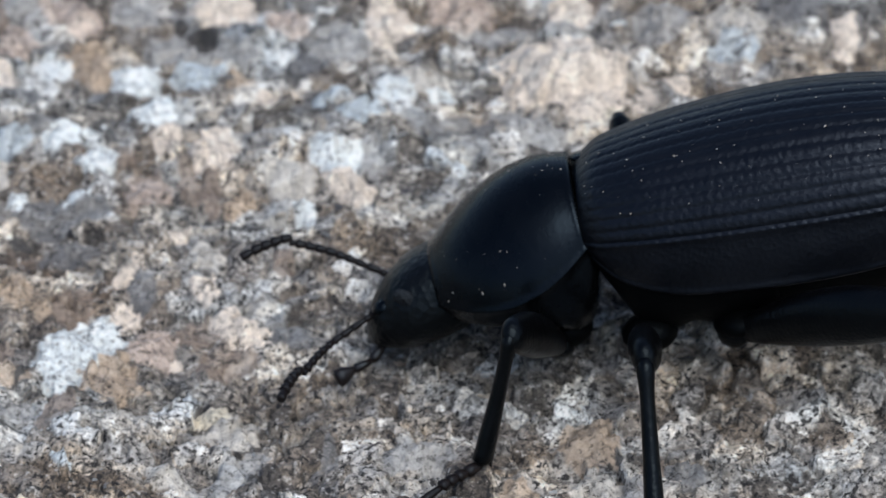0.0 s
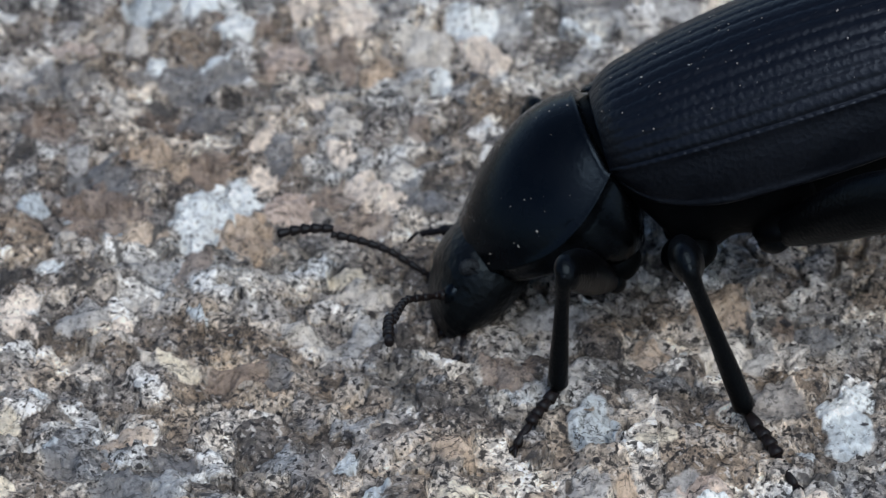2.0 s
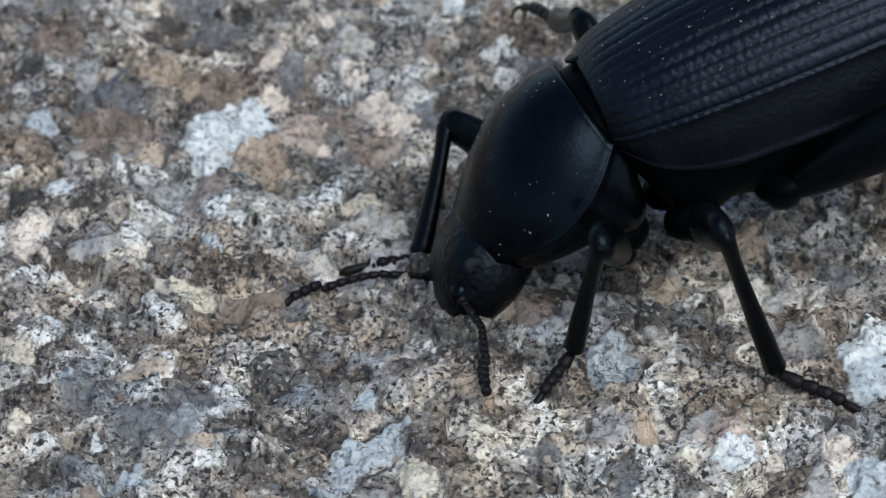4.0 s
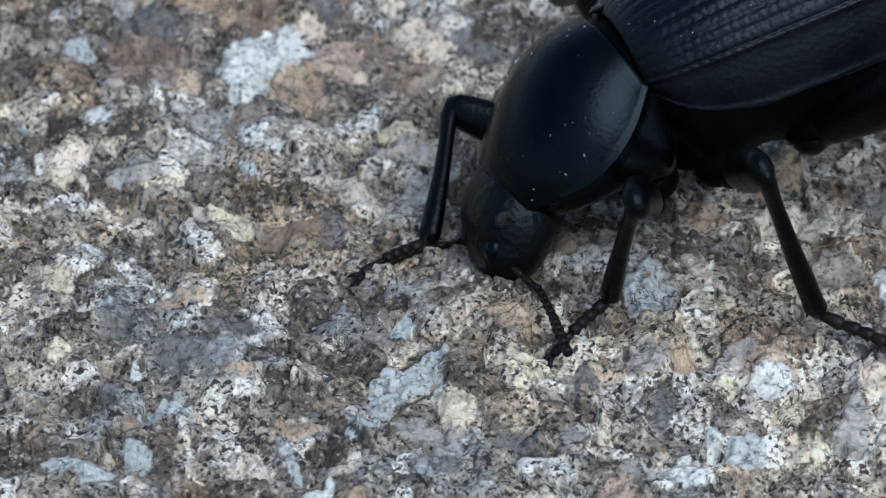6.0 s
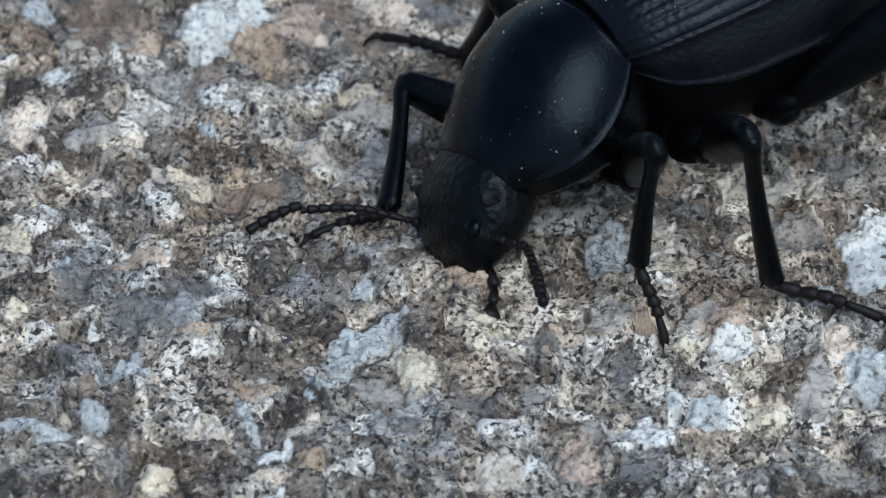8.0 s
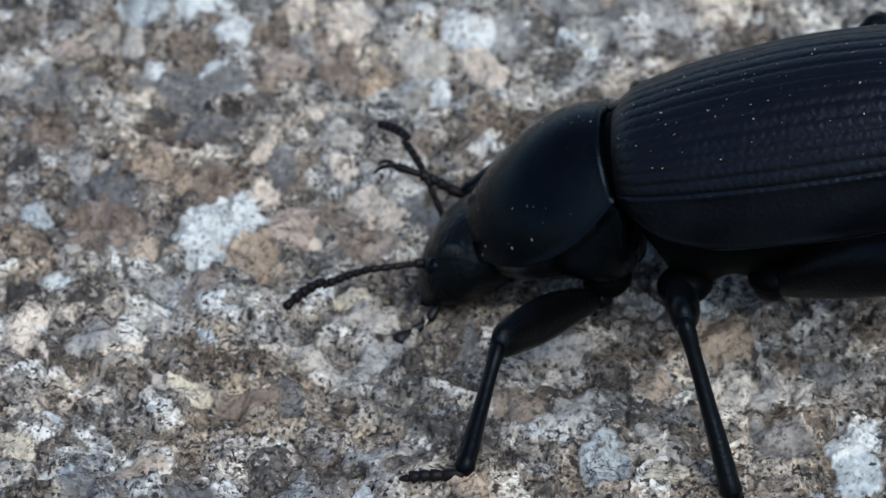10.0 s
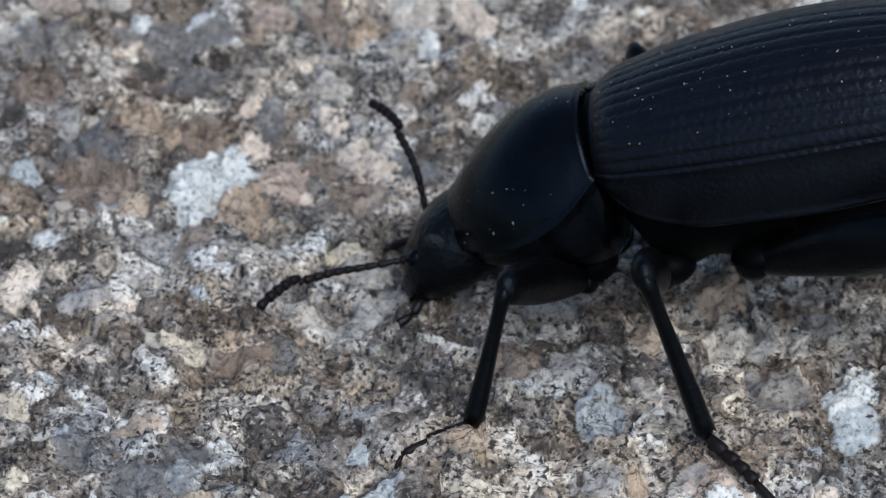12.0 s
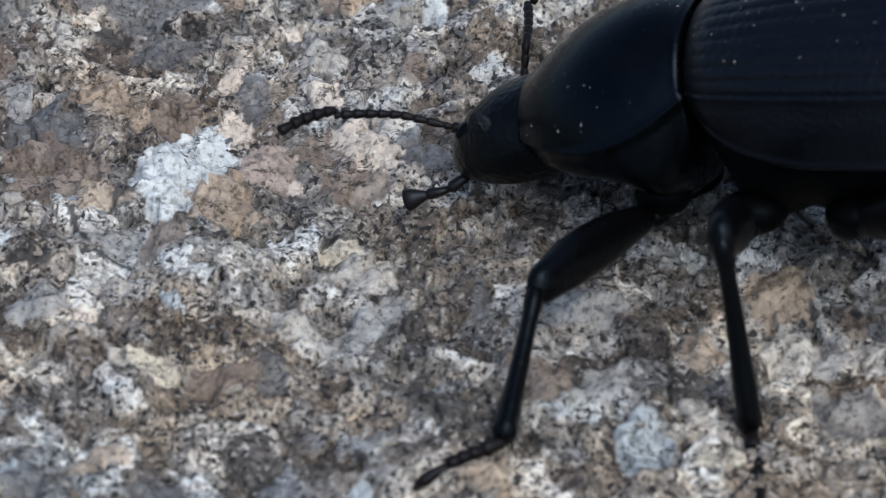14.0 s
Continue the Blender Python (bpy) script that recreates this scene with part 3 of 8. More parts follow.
def build_rock():
    xs, ys = axis_steps(-17.0, 25.0, 0.07, 40000.0), axis_steps(-12.5, 46.0, 0.08, 40000.0)
    gx, gy = np.meshgrid(xs, ys)
    patches, relief, joint = mineral_patches(xs, ys)
    gz = height(gx, gy) + relief - 0.06 * joint
    verts = np.stack([gx, gy, gz], -1).reshape(-1, 3) * MM
    nx, ny = len(xs), len(ys)
    at = np.arange(nx * ny).reshape(ny, nx)
    faces = np.stack([at[:-1, :-1], at[:-1, 1:], at[1:, 1:], at[1:, :-1]], -1).reshape(-1, 4)
    data = bpy.data.meshes.new("ground")
    data.from_pydata(verts, [], faces.tolist())
    data.shade_smooth()
    data.materials.append(GRANITE)
    near = 1 - smooth(35, 80, np.hypot(gx, gy - 12))
    wide = value_noise(gx / 160, gy / 160, 70) + 0.5 * value_noise(gx / 60, gy / 60, 71) * (1 - smooth(300, 900, np.hypot(gx, gy)))
    coarse_tone, _, coarse_gap = cell_noise(gx / 1.15, gy / 1.15, 20)
    fine_tone, _, fine_gap = cell_noise(gx / 0.48, gy / 0.48, 30)
    coarse = 0.5 + 0.5 * np.where(near > 0, coarse_tone * near + 0.5 * wide * (1 - near), 0.5 * wide)
    drift = 0.6 * value_noise(gx / 2.4, gy / 2.4, 72)
    creamy = 1 - smooth(0.6, 1.3, np.hypot((gx - 9.0) / 6.5, (gy + 5.5) / 4.5) + 0.4 * drift)
    bright_back = 1 - smooth(0.6, 1.4, np.hypot((gx + 1.0) / 13.0, (gy - 29.0) / 9.0) + 0.4 * drift)
    dusky = 1 - smooth(0.5, 1.3, np.hypot((gx + 1.0) / 6.5, (gy - 2.0) / 4.5) + 0.5 * drift)
    coarse = np.clip(coarse + near * (0.2 * creamy + 0.14 * bright_back - 0.10 * dusky + 0.12 * drift), 0, 1)
    fine = 0.5 + 0.5 * fine_tone * near
    # grain borders and stone grooves whose shade goes into the colour
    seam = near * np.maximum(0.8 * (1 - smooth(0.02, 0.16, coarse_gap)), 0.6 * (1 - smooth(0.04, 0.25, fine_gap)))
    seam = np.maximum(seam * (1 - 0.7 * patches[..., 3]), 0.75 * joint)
    far_left = np.hypot((gx + 11.5) / 6.5, (gy - 18.0) / 8.5) + 0.35 * value_noise(gx / 3.0, gy / 3.0, 50)
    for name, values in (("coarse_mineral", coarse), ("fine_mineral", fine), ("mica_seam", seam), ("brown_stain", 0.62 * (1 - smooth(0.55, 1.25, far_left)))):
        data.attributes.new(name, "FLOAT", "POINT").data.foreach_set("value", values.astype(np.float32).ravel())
    data.attributes.new("mineral_patch", "FLOAT_COLOR", "POINT").data.foreach_set("color", patches.ravel())
    return tagged(new("ground", data), "weathered grey, tan and white granite boulder with coarse grains", "rock", kind="structure")


ground = build_rock()


# ---- the beetle ----
PRONOTUM_PIVOT, HEAD_PIVOT = Vector((0, 0, 0.2)), Vector((4.75, 0, -0.75))
WING_LENGTH, NECK_LENGTH = 15.5, 5.2
WING_U = [0, 0.03, 0.1, 0.25, 0.45, 0.65, 0.8, 0.9, 0.97, 1]
WING_W = [2.6, 3.05, 3.5, 3.85, 3.95, 3.7, 3.05, 2.25, 1.15, 0.1]
WING_TOP = [1.8, 2.1, 2.4, 2.75, 2.9, 2.6, 2.0, 1.4, 0.6, -0.1]
WING_EDGE = [-0.3, -0.3, -0.3, -0.35, -0.4, -0.45, -0.5, -0.5, -0.5, -0.5]
NECK_U = [0, 0.2, 0.4, 0.6, 0.8, 1]
NECK_W = [2.7, 3.05, 3.2, 3.1, 2.7, 1.95]
NECK_TOP = [1.9, 2.08, 1.97, 1.6, 0.98, 0.17]
NECK_EDGE = [-0.35, -1.0, -1.4, -1.55, -1.45, -1.25]

beetle = tagged(new("beetle"), "matt black darkling beetle with grooved wing cases walking on granite", "beetle")
beetle.empty_display_size = 0.002


def wing_case(side):
    bm = bmesh.new()
    rings = []
    stations, around = 150, 100
    for k in range(stations + 1):
        u = (k / stations) ** 1.15
        u = min(max(u, 0.0), 1.0)
        w, top, edge = curve(u, WING_U, WING_W), curve(u, WING_U, WING_TOP), curve(u, WING_U, WING_EDGE)
        ring = []
        fade = math.sin(min(u / 0.08, 1) * math.pi / 2) * min((1 - u) / 0.12, 1)
        for i in range(around + 1):
            share = i / around
            a = math.pi / 2 * (1 - share)
            groove = 0.5 - 0.5 * math.cos(2 * math.pi * 11 * share)
            pits = 1 + 0.5 * math.sin(u * 260 + 2.0 * math.floor(11 * share))
            sink = 0.034 * fade * (1 - groove) ** 3 * pits * min(share * 12, 1)
            sink -= 0.028 * fade * groove ** 2 * max(0, math.sin(u * 330 + 2.4 * math.floor(11 * share))) * min(max(share - 0.35, 0) * 4, 1) * (1.4 if 0.5 < share < 0.75 else 1.0)
            y = (w - sink) * math.cos(a) ** 0.92
            z = edge + (top - edge - sink) * math.sin(a)
            ring.append((-WING_LENGTH * u, side * y, z))
        bead, deep = 0.085 * min(w, 1), 1.9 * float(curve(u, [0, 0.05, 0.15, 0.3, 0.6, 0.85, 1], [0.15, 0.55, 0.9, 1, 0.95, 0.6, 0.1]))
        knob = bead * fade * max(0, math.sin(u * 300))
        ring += [(-WING_LENGTH * u, side * (w + bead + knob), edge - 0.02), (-WING_LENGTH * u, side * (w + bead * 0.6), edge - 0.12)]
        for share in (0.15, 0.3, 0.5, 0.7, 0.85, 0.95):
            ring.append((-WING_LENGTH * u, side * (w * (1 - 0.1 * share) + 0.12 * math.sin(math.pi * share) * min(w, 1)), edge - 0.05 - deep * share))
        ring += [(-WING_LENGTH * u, side * w * 0.92, edge - 0.05 - deep), (-WING_LENGTH * u, side * w * 0.89, edge - 0.12 - deep), (-WING_LENGTH * u, side * w * 0.84, edge - 0.06 - deep), (-WING_LENGTH * u, side * w * 0.8, edge + 0.1 - deep * 0.8)]
        for i in range(8, -1, -1):
            a = math.pi / 2 * (1 - i / 8)
            ring.append((-WING_LENGTH * u, side * w * 0.9 * math.cos(a), edge + (top - edge) * 0.88 * math.sin(a)))
        rings.append(ring)
    loft(bm, rings)
    return part("wing_case", bm, WING_CASE, beetle, "black wing case with pitted lengthwise grooves")


def underside():
    bm = bmesh.new()
    rings = []
    for k in range(41):
        x = 0.9 - 6.6 * k / 40
        u = min(max(-x / WING_LENGTH, 0), 1)
        w = (2.1 if x > 0.2 else float(curve(u, WING_U, WING_W)) * 0.86) * (0.8 if k == 0 else 1)
        low = -3.95 + 0.12 * math.cos(k * 0.55)
        if x > -1.3:
            low += max(0.0, (x + 1.2) * 2.5)
        ring = []
        for i in range(28):
            a = 2 * math.pi * i / 28
            c, s = math.cos(a), math.sin(a)
            ring.append((x, w * math.copysign(abs(c) ** 0.65, c), -0.9 + (0.7 if s > 0 else -0.9 - low) * math.copysign(abs(s) ** 0.8, s)))
        rings.append(ring)
    loft(bm, rings)
    part("thorax", bm, BELLY, beetle)
    bm = bmesh.new()
    rings = []
    for x, w, top in ((-0.6, 2.3, 1.55), (0.1, 2.35, 1.6), (0.6, 2.2, 1.5), (1.1, 1.7, 1.1)):
        rings.append([(x, w * math.cos(a), -0.6 + (top + 0.6 if math.sin(a) > 0 else 1.2) * math.sin(a)) for a in (2 * math.pi * i / 32 for i in range(32))])
    loft(bm, rings)
    part("waist", bm, BELLY, beetle)
    bm = bmesh.new()
    rings = []
    for k in range(61):
        x = -5.4 - 9.7 * k / 60
        u = -x / WING_LENGTH
        w = float(curve(u, WING_U, WING_W)) * 0.84
        ridge = 0.10 * abs(math.sin(k / 60 * math.pi * 5)) ** 0.4
        low = -4.1 + 2.6 * (k / 60) ** 3.2 - ridge + 0.1
        ring = []
        for i in range(28):
            a = 2 * math.pi * i / 28
            c, s = math.cos(a), math.sin(a)
            ring.append((x, w * math.copysign(abs(c) ** 0.7, c), -0.9 + (0.6 * min(1, w) if s > 0 else (-0.9 - low) * min(1, w)) * s))
        rings.append(ring)
    loft(bm, rings)
    part("abdomen", bm, BELLY, beetle, "black belly with overlapping ring plates")
    bm = bmesh.new()
    blob(bm, (-0.25, 0, 1.78), (0.55, 0.6, 0.13))
    part("scutellum", bm, SHELL, beetle)


def pronotum_part():
    bm = bmesh.new()
    rings = []
    for k in range(49):
        u = k / 48
        w, top, edge = (float(curve(u, NECK_U, v)) for v in (NECK_W, NECK_TOP, NECK_EDGE))
        low = float(curve(u, [0, 0.06, 0.16, 0.3, 0.45, 0.7, 1], [-2.0, -2.9, -3.45, -3.35, -2.85, -2.5, -2.25]))
        lip = 0.025 if k in (1, 47) else 0.0
        tuck = 0.9 if k in (0, 48) else 1.0
        ring = []
        for i in range(49):
            a = math.pi * i / 48
            ring.append(((w + lip) * tuck * math.copysign(abs(math.cos(a)) ** 0.95, math.cos(a)), edge + (top - edge + lip) * tuck * math.sin(a) ** 0.96))
        ring += [(-w - 0.035, edge - 0.05), (-w - 0.02, edge - 0.12), (-w * 0.965, edge - 0.2), (-w * 0.955, edge - 0.42)]
        for i in range(1, 16):
            a = math.pi * i / 16
            ring.append((-w * 0.94 * math.copysign(abs(math.cos(a)) ** 0.72, math.cos(a)), (edge - 0.5) + (low - edge + 0.5) * math.sin(a) ** 0.8))
        ring += [(w * 0.955, edge - 0.42), (w * 0.965, edge - 0.2), (w + 0.02, edge - 0.12), (w + 0.035, edge - 0.05)]
        rings.append([Vector((NECK_LENGTH * u + 0.12 * math.cos(y / w * 1.3) - 1.1 * u ** 2 * min(max((edge - z) / 1.6, 0), 1), y, z)) - PRONOTUM_PIVOT for y, z in ring])
    loft(bm, rings)
    return part("pronotum", bm, SHELL, beetle, "smooth satin black domed neck shield")


def head_part():
    bm = bmesh.new()
    stations = [(-1.3, 1.5, 0.6, -1.5), (-0.4, 1.75, 0.85, -1.75), (0.5, 2.05, 1.02, -1.85), (1.15, 2.15, 1.0, -1.85), (1.7, 2.08, 0.84, -1.8), (2.2, 1.92, 0.58, -1.68), (2.65, 1.66, 0.24, -1.5), (3.0, 1.3, -0.14, -1.32), (3.25, 0.9, -0.5, -1.15)]
    xs = [s[0] for s in stations]
    rings = []
    for k in range(34):
        x = -1.3 + 4.55 * k / 33
        w, top, low = (float(curve(x, xs, [s[j] for s in stations])) for j in (1, 2, 3))
        mid = (top + low) / 2 - 0.05
        ring = []
        for i in range(36):
            a = 2 * math.pi * i / 36
            c, s = math.cos(a), math.sin(a)
            brow = 0.05 * math.exp(-((x - 1.9) / 0.16) ** 2) * (1 if s > 0 else 0)
            ring.append((x, (w - brow) * math.copysign(abs(c) ** 0.85, c), mid + ((top - mid - brow) if s > 0 else (mid - low)) * math.copysign(abs(s) ** 0.8, s)))
        rings.append(ring)
    loft(bm, rings)
    head = part("head", bm, PITTED, beetle, "finely pitted black head bent downwards")
    for side in (1, -1):
        bm = bmesh.new()
        for v in blob(bm, (0, 0, 0), (0.36, 0.16, 0.52), 3):
            if v.co.x > 0.05:
                v.co.x -= 0.2 * math.exp(-(v.co.z / 0.22) ** 2)
        eye = part("eye", bm, EYE, head, "dull black kidney-shaped compound eye")
        eye.matrix_basis = mm(1.15, side * 2.0, 0.02, side * -14, 12, side * 6)
        bm = bmesh.new()
        tube(bm, [(-0.3, 0, 0), (0, 0, 0.03), (0.25, 0, 0.02), (0.45, 0, -0.05)], [0.2, 0.3, 0.26, 0.12], 12, 1.3)
        ridge = part("cheek", bm, SHELL, head)
        ridge.matrix_basis = mm(2.05, side * 1.5, 0.0, 0, 12, side * -28)
        bm = bmesh.new()
        tube(bm, [(0, 0, 0), (0.25, side * -0.02, 0), (0.5, side * -0.14, 0), (0.72, side * -0.34, 0)], [0.26, 0.24, 0.17, 0.03], 10, 0.7)
        jaw = part("jaw", bm, PALP, head)
        jaw.matrix_basis = mm(2.95, side * 0.5, -0.88, 0, 20, 0)
        bm = bmesh.new()
        tube(bm, [(0, 0, 0), (0.15, 0, -0.02), (0.42, 0, -0.05), (0.5, 0, -0.07)], [0.06, 0.10, 0.12, 0.07], 10)
        palp = part("feeler", bm, PALP, head, "short dark red-brown mouth feeler with a hatchet tip")
        palp.matrix_basis = mm(2.75, side * 1.05, -1.15, 0, 12, side * 44) @ Matrix.Scale(1.5, 4)
        bm = bmesh.new()
        tube(bm, [(0, 0, 0), (0.18, 0, 0.0), (0.4, 0, 0.02), (0.46, 0, 0.02)], [0.06, 0.09, 0.11, 0.06], 10)
        joint = part("feeler_joint", bm, PALP, palp)
        joint.matrix_basis = mm(0.47, 0, -0.06, 0, -12, side * -8)
        bm = bmesh.new()
        tube(bm, [(0.38, 0, 0.02), (0.5, 0, 0.02), (0.7, 0, 0.03), (0.85, 0, 0.03), (0.9, 0, 0.03)], [0.06, 0.10, 0.19, 0.22, 0.12], 12, 0.75)
        tip = part("feeler_tip", bm, PALP, palp)
        tip.matrix_basis = mm(0.47, 0, -0.06, 0, -12, side * -8)
    bm = bmesh.new()
    blob(bm, (3.22, 0, -0.7), (0.32, 0.68, 0.16), 3)
    part("upper_lip", bm, PALP, head)
    return head


def feeler_segments(lengths, radii, bend):
    """A run of beads along x that bends down; returns the meshes' poses and builders."""
    at, turn = Vector((0, 0, 0)), 0.0
    for length, r in zip(lengths, radii):
        bm = bmesh.new()
        tube(bm, [(-0.02, 0, 0), (0.05 * length, 0, 0), (0.45 * length, 0, 0), (0.8 * length, 0, 0), (0.98 * length, 0, 0), (1.02 * length, 0, 0)], [0.55 * r, 0.7 * r, 0.88 * r, 1.0 * r, 0.85 * r, 0.5 * r], 10)
        yield bm, pose(at.x * MM, 0, at.z * MM, 0, turn, 0)
        at = at + Vector((math.cos(radians(turn)), 0, -math.sin(radians(turn)))) * length
        turn += bend


def antenna(pieces):
    made = []
    for name, lengths, radii, bend in pieces:
        root = None
        for bm, m in feeler_segments(lengths, radii, bend):
            if root is None:
                root = part(name, bm, FOOT, beetle, "beaded black antenna piece")
            else:
                part("antenna_bead", bm, FOOT, root).matrix_basis = m
        made.append(root)
    return made


def leg(femur_length, tibia_length, tarsus_length, thick, joints):
    bm = bmesh.new()
    n, L = 18, femur_length
    share = [k / n for k in range(n + 1)]
    radii = [thick * float(curve(s, [0, 0.06, 0.25, 0.6, 0.85, 0.96, 1], [0.3, 0.5, 0.85, 1.12, 0.92, 0.72, 0.42])) for s in share]
    tube(bm, [(L * s * 1.03, 0, 0.10 * L * 0.25 * math.sin(math.pi * s)) for s in share], radii, 18, 0.68)
    femur = part("femur", bm, LEG, beetle, "stout black thigh of a leg")
    bm = bmesh.new()
    blob(bm, (-0.05, 0, -0.02), (thick * 0.75, thick * 0.55, thick * 0.6))
    part("trochanter", bm, LEG, femur)
    bm = bmesh.new()
    L = tibia_length
    radii = [thick * float(curve(s, [0, 0.05, 0.15, 0.5, 0.88, 0.97, 1], [0.34, 0.5, 0.44, 0.47, 0.58, 0.55, 0.3])) for s in share]
    tube(bm, [(L * s * 1.02 - 0.06, 0, -0.05 * L * math.sin(math.pi * s) * 0.5) for s in share], radii, 14, 0.8)
    tibia = part("tibia", bm, LEG, beetle, "slim ridged black shin of a leg")
    for side in (1, -1):
        bm = bmesh.new()
        tube(bm, [(0, 0, 0), (0.16, 0, 0), (0.34, 0, -0.02)], [0.055, 0.04, 0.008], 8)
        part("spur", bm, FOOT, tibia).matrix_basis = mm(L * 0.97, side * thick * 0.33, -thick * 0.2, 0, 20, side * 16)
    cuts = [0.24, 0.15, 0.13, 0.12, 0.36] if joints == 5 else [0.38, 0.16, 0.12, 0.34]
    at, turn, tarsus = Vector((0, 0, 0)), 0.0, None
    for k, cut in enumerate(cuts):
        length = cut * tarsus_length * 0.93
        bm = bmesh.new()
        r = thick * (0.31 if k < joints - 1 else 0.23)
        tube(bm, [(-0.04, 0, 0), (0.2 * length, 0, 0.01), (0.6 * length, 0, 0.02), (0.9 * length, 0, 0.0), (1.04 * length, 0, -0.02)], [0.65 * r, 0.78 * r, 0.95 * r, 1.05 * r, 0.65 * r], 12)
        ob = part("tarsus" if k == 0 else "toe", bm, FOOT, beetle if k == 0 else tarsus, "jointed brown-black foot" if k == 0 else "")
        ob.matrix_basis = pose(at.x * MM, 0, at.z * MM, 0, turn, 0)
        tarsus = tarsus or ob
        at = at + Vector((math.cos(radians(turn)), 0, -math.sin(radians(turn)))) * length
        turn += -6 if k < 1 else 5
    for side in (1, -1):
        bm = bmesh.new()
        tube(bm, [(0, 0, 0), (0.22, 0, 0.05), (0.46, 0, -0.02), (0.66, 0, -0.2), (0.74, 0, -0.42)], [0.085, 0.08, 0.065, 0.04, 0.008], 8)
        part("claw", bm, FOOT, tarsus).matrix_basis = pose(at.x * MM, 0, at.z * MM, 0, turn, side * 24)
    return femur, tibia, tarsus


def coxa(parent, at, radii):
    bm = bmesh.new()
    blob(bm, at, radii, 3)
    return part("coxa", bm, BELLY, parent)


def dust(parent, count, spots):
    """Tiny pale flecks lying on a shell; spots gives a place and its way out."""
    bm = bmesh.new()
    for _ in range(count):
        place, out = spots()
        size = random.choice((0.014, 0.018, 0.024, 0.032)) * random.uniform(0.7, 1.3)
        side = out.orthogonal().normalized()
        side.rotate(Matrix.Rotation(random.uniform(0, 6.28), 3, out))
        other = out.cross(side)
        a, b = size * random.uniform(0.8, 2.2), size
        ring = [bm.verts.new(place + out * 0.012 + side * (a * math.cos(t)) * random.uniform(0.7, 1.2) + other * (b * math.sin(t))) for t in (0, 1.2, 2.5, 3.7, 5.0)]
        peak = bm.verts.new(place + out * (0.02 + size * 0.6))
        for i in range(5):
            bm.faces.new((ring[i], ring[(i + 1) % 5], peak))
        bm.faces.new(ring[::-1])
    return part("dust", bm, LINT, parent, "scattered pale dust flecks", "stuff")


left_case, right_case = wing_case(1), wing_case(-1)
underside()
pronotum = pronotum_part()
head = head_part()
BASE = ([0.5, 0.22, 0.5, 0.38, 0.34], [0.17, 0.12, 0.125, 0.13, 0.135])
MIDDLE = ([0.36, 0.35, 0.34, 0.34, 0.33, 0.2], [0.135, 0.14, 0.145, 0.15, 0.155, 0.12])
TIP = ([0.34, 0.34, 0.33, 0.34, 0.42], [0.165, 0.18, 0.185, 0.185, 0.165])
FEELER = [("antenna_base", *BASE, 0.0), ("antenna_middle", *MIDDLE, 2.5), ("antenna_tip", *TIP, 4.0)]
left_antenna, right_antenna = antenna(FEELER), antenna(FEELER)
left_front, right_front = leg(5.8, 4.4, 2.6, 0.64, 5), leg(5.8, 4.4, 2.6, 0.64, 5)
left_middle, right_middle = leg(5.6, 5.6, 3.5, 0.68, 5), leg(5.6, 5.6, 3.5, 0.68, 5)
left_hind, right_hind = leg(7.2, 8.0, 4.2, 0.84, 4), leg(7.2, 8.0, 4.2, 0.84, 4)
for s in (1, -1):
    coxa(pronotum, (1.5, s * 1.3, -3.4), (0.8, 0.8, 0.65))
    coxa(beetle, (-1.4, s * 1.9, -3.7), (0.9, 0.95, 0.65))
    coxa(beetle, (-4.3, s * 2.0, -3.75), (0.9, 1.2, 0.55))


def case_spot(side):
    def spot():
        u, a = random.uniform(0.02, 0.9), math.acos(random.uniform(0.05, 0.99))
        w, top, edge = (float(curve(u, WING_U, v)) for v in (WING_W, WING_TOP, WING_EDGE))
        out = Vector((0.0, side * math.cos(a) / w, math.sin(a) / (top - edge))).normalized()
        return Vector((-WING_LENGTH * u, side * w * math.cos(a) ** 0.92, edge + (top - edge) * math.sin(a))), out
    return spot


def neck_spot():
    u, a = random.uniform(0.04, 0.94), random.uniform(0.1, math.pi - 0.1)
    w, top, edge = (float(curve(u, NECK_U, v)) for v in (NECK_W, NECK_TOP, NECK_EDGE))
    out = Vector((0.25, math.cos(a) / w, math.sin(a) / (top - edge))).normalized()
    return Vector((NECK_LENGTH * u + 0.12 * math.cos(math.cos(a) * 1.3), w * math.cos(a), edge + (top - edge) * math.sin(a) ** 0.96)) - PRONOTUM_PIVOT, out


dust(left_case, 130, case_spot(1))
dust(right_case, 70, case_spot(-1))
dust(pronotum, 80, neck_spot)

# ---- crystals standing a little proud of the rock ----


def crystal_mesh(seed, corners, flatness):
    """A lumpy flat-topped grain, one unit across its half-width."""
    rng = random.Random(seed)
    bm = bmesh.new()
    angles = sorted(2 * math.pi * (k + rng.uniform(0, 0.7)) / corners for k in range(corners))
    reach = [rng.uniform(0.66, 1.2) for _ in angles]
    rows = []
    for size, z in ((1.0, -1.0), (1.0, 0.0), (0.86, 0.5), (0.45, 0.75)):
        rows.append([bm.verts.new((math.cos(a) * r * size + rng.uniform(-0.07, 0.07), math.sin(a) * r * size + rng.uniform(-0.07, 0.07), flatness * (z + rng.uniform(-0.28, 0.28)))) for a, r in zip(angles, reach)])
    for a, b in zip(rows, rows[1:]):
        for i in range(corners):
            j = (i + 1) % corners
            bm.faces.new((a[i], a[j], b[j], b[i]))
    bm.faces.new(rows[-1])
    bmesh.ops.recalc_face_normals(bm, faces=bm.faces)
    bm.transform(Matrix.Scale(MM, 4))
    data = bpy.data.meshes.new("crystal")
    bm.to_mesh(data)
    bm.free()
    return data


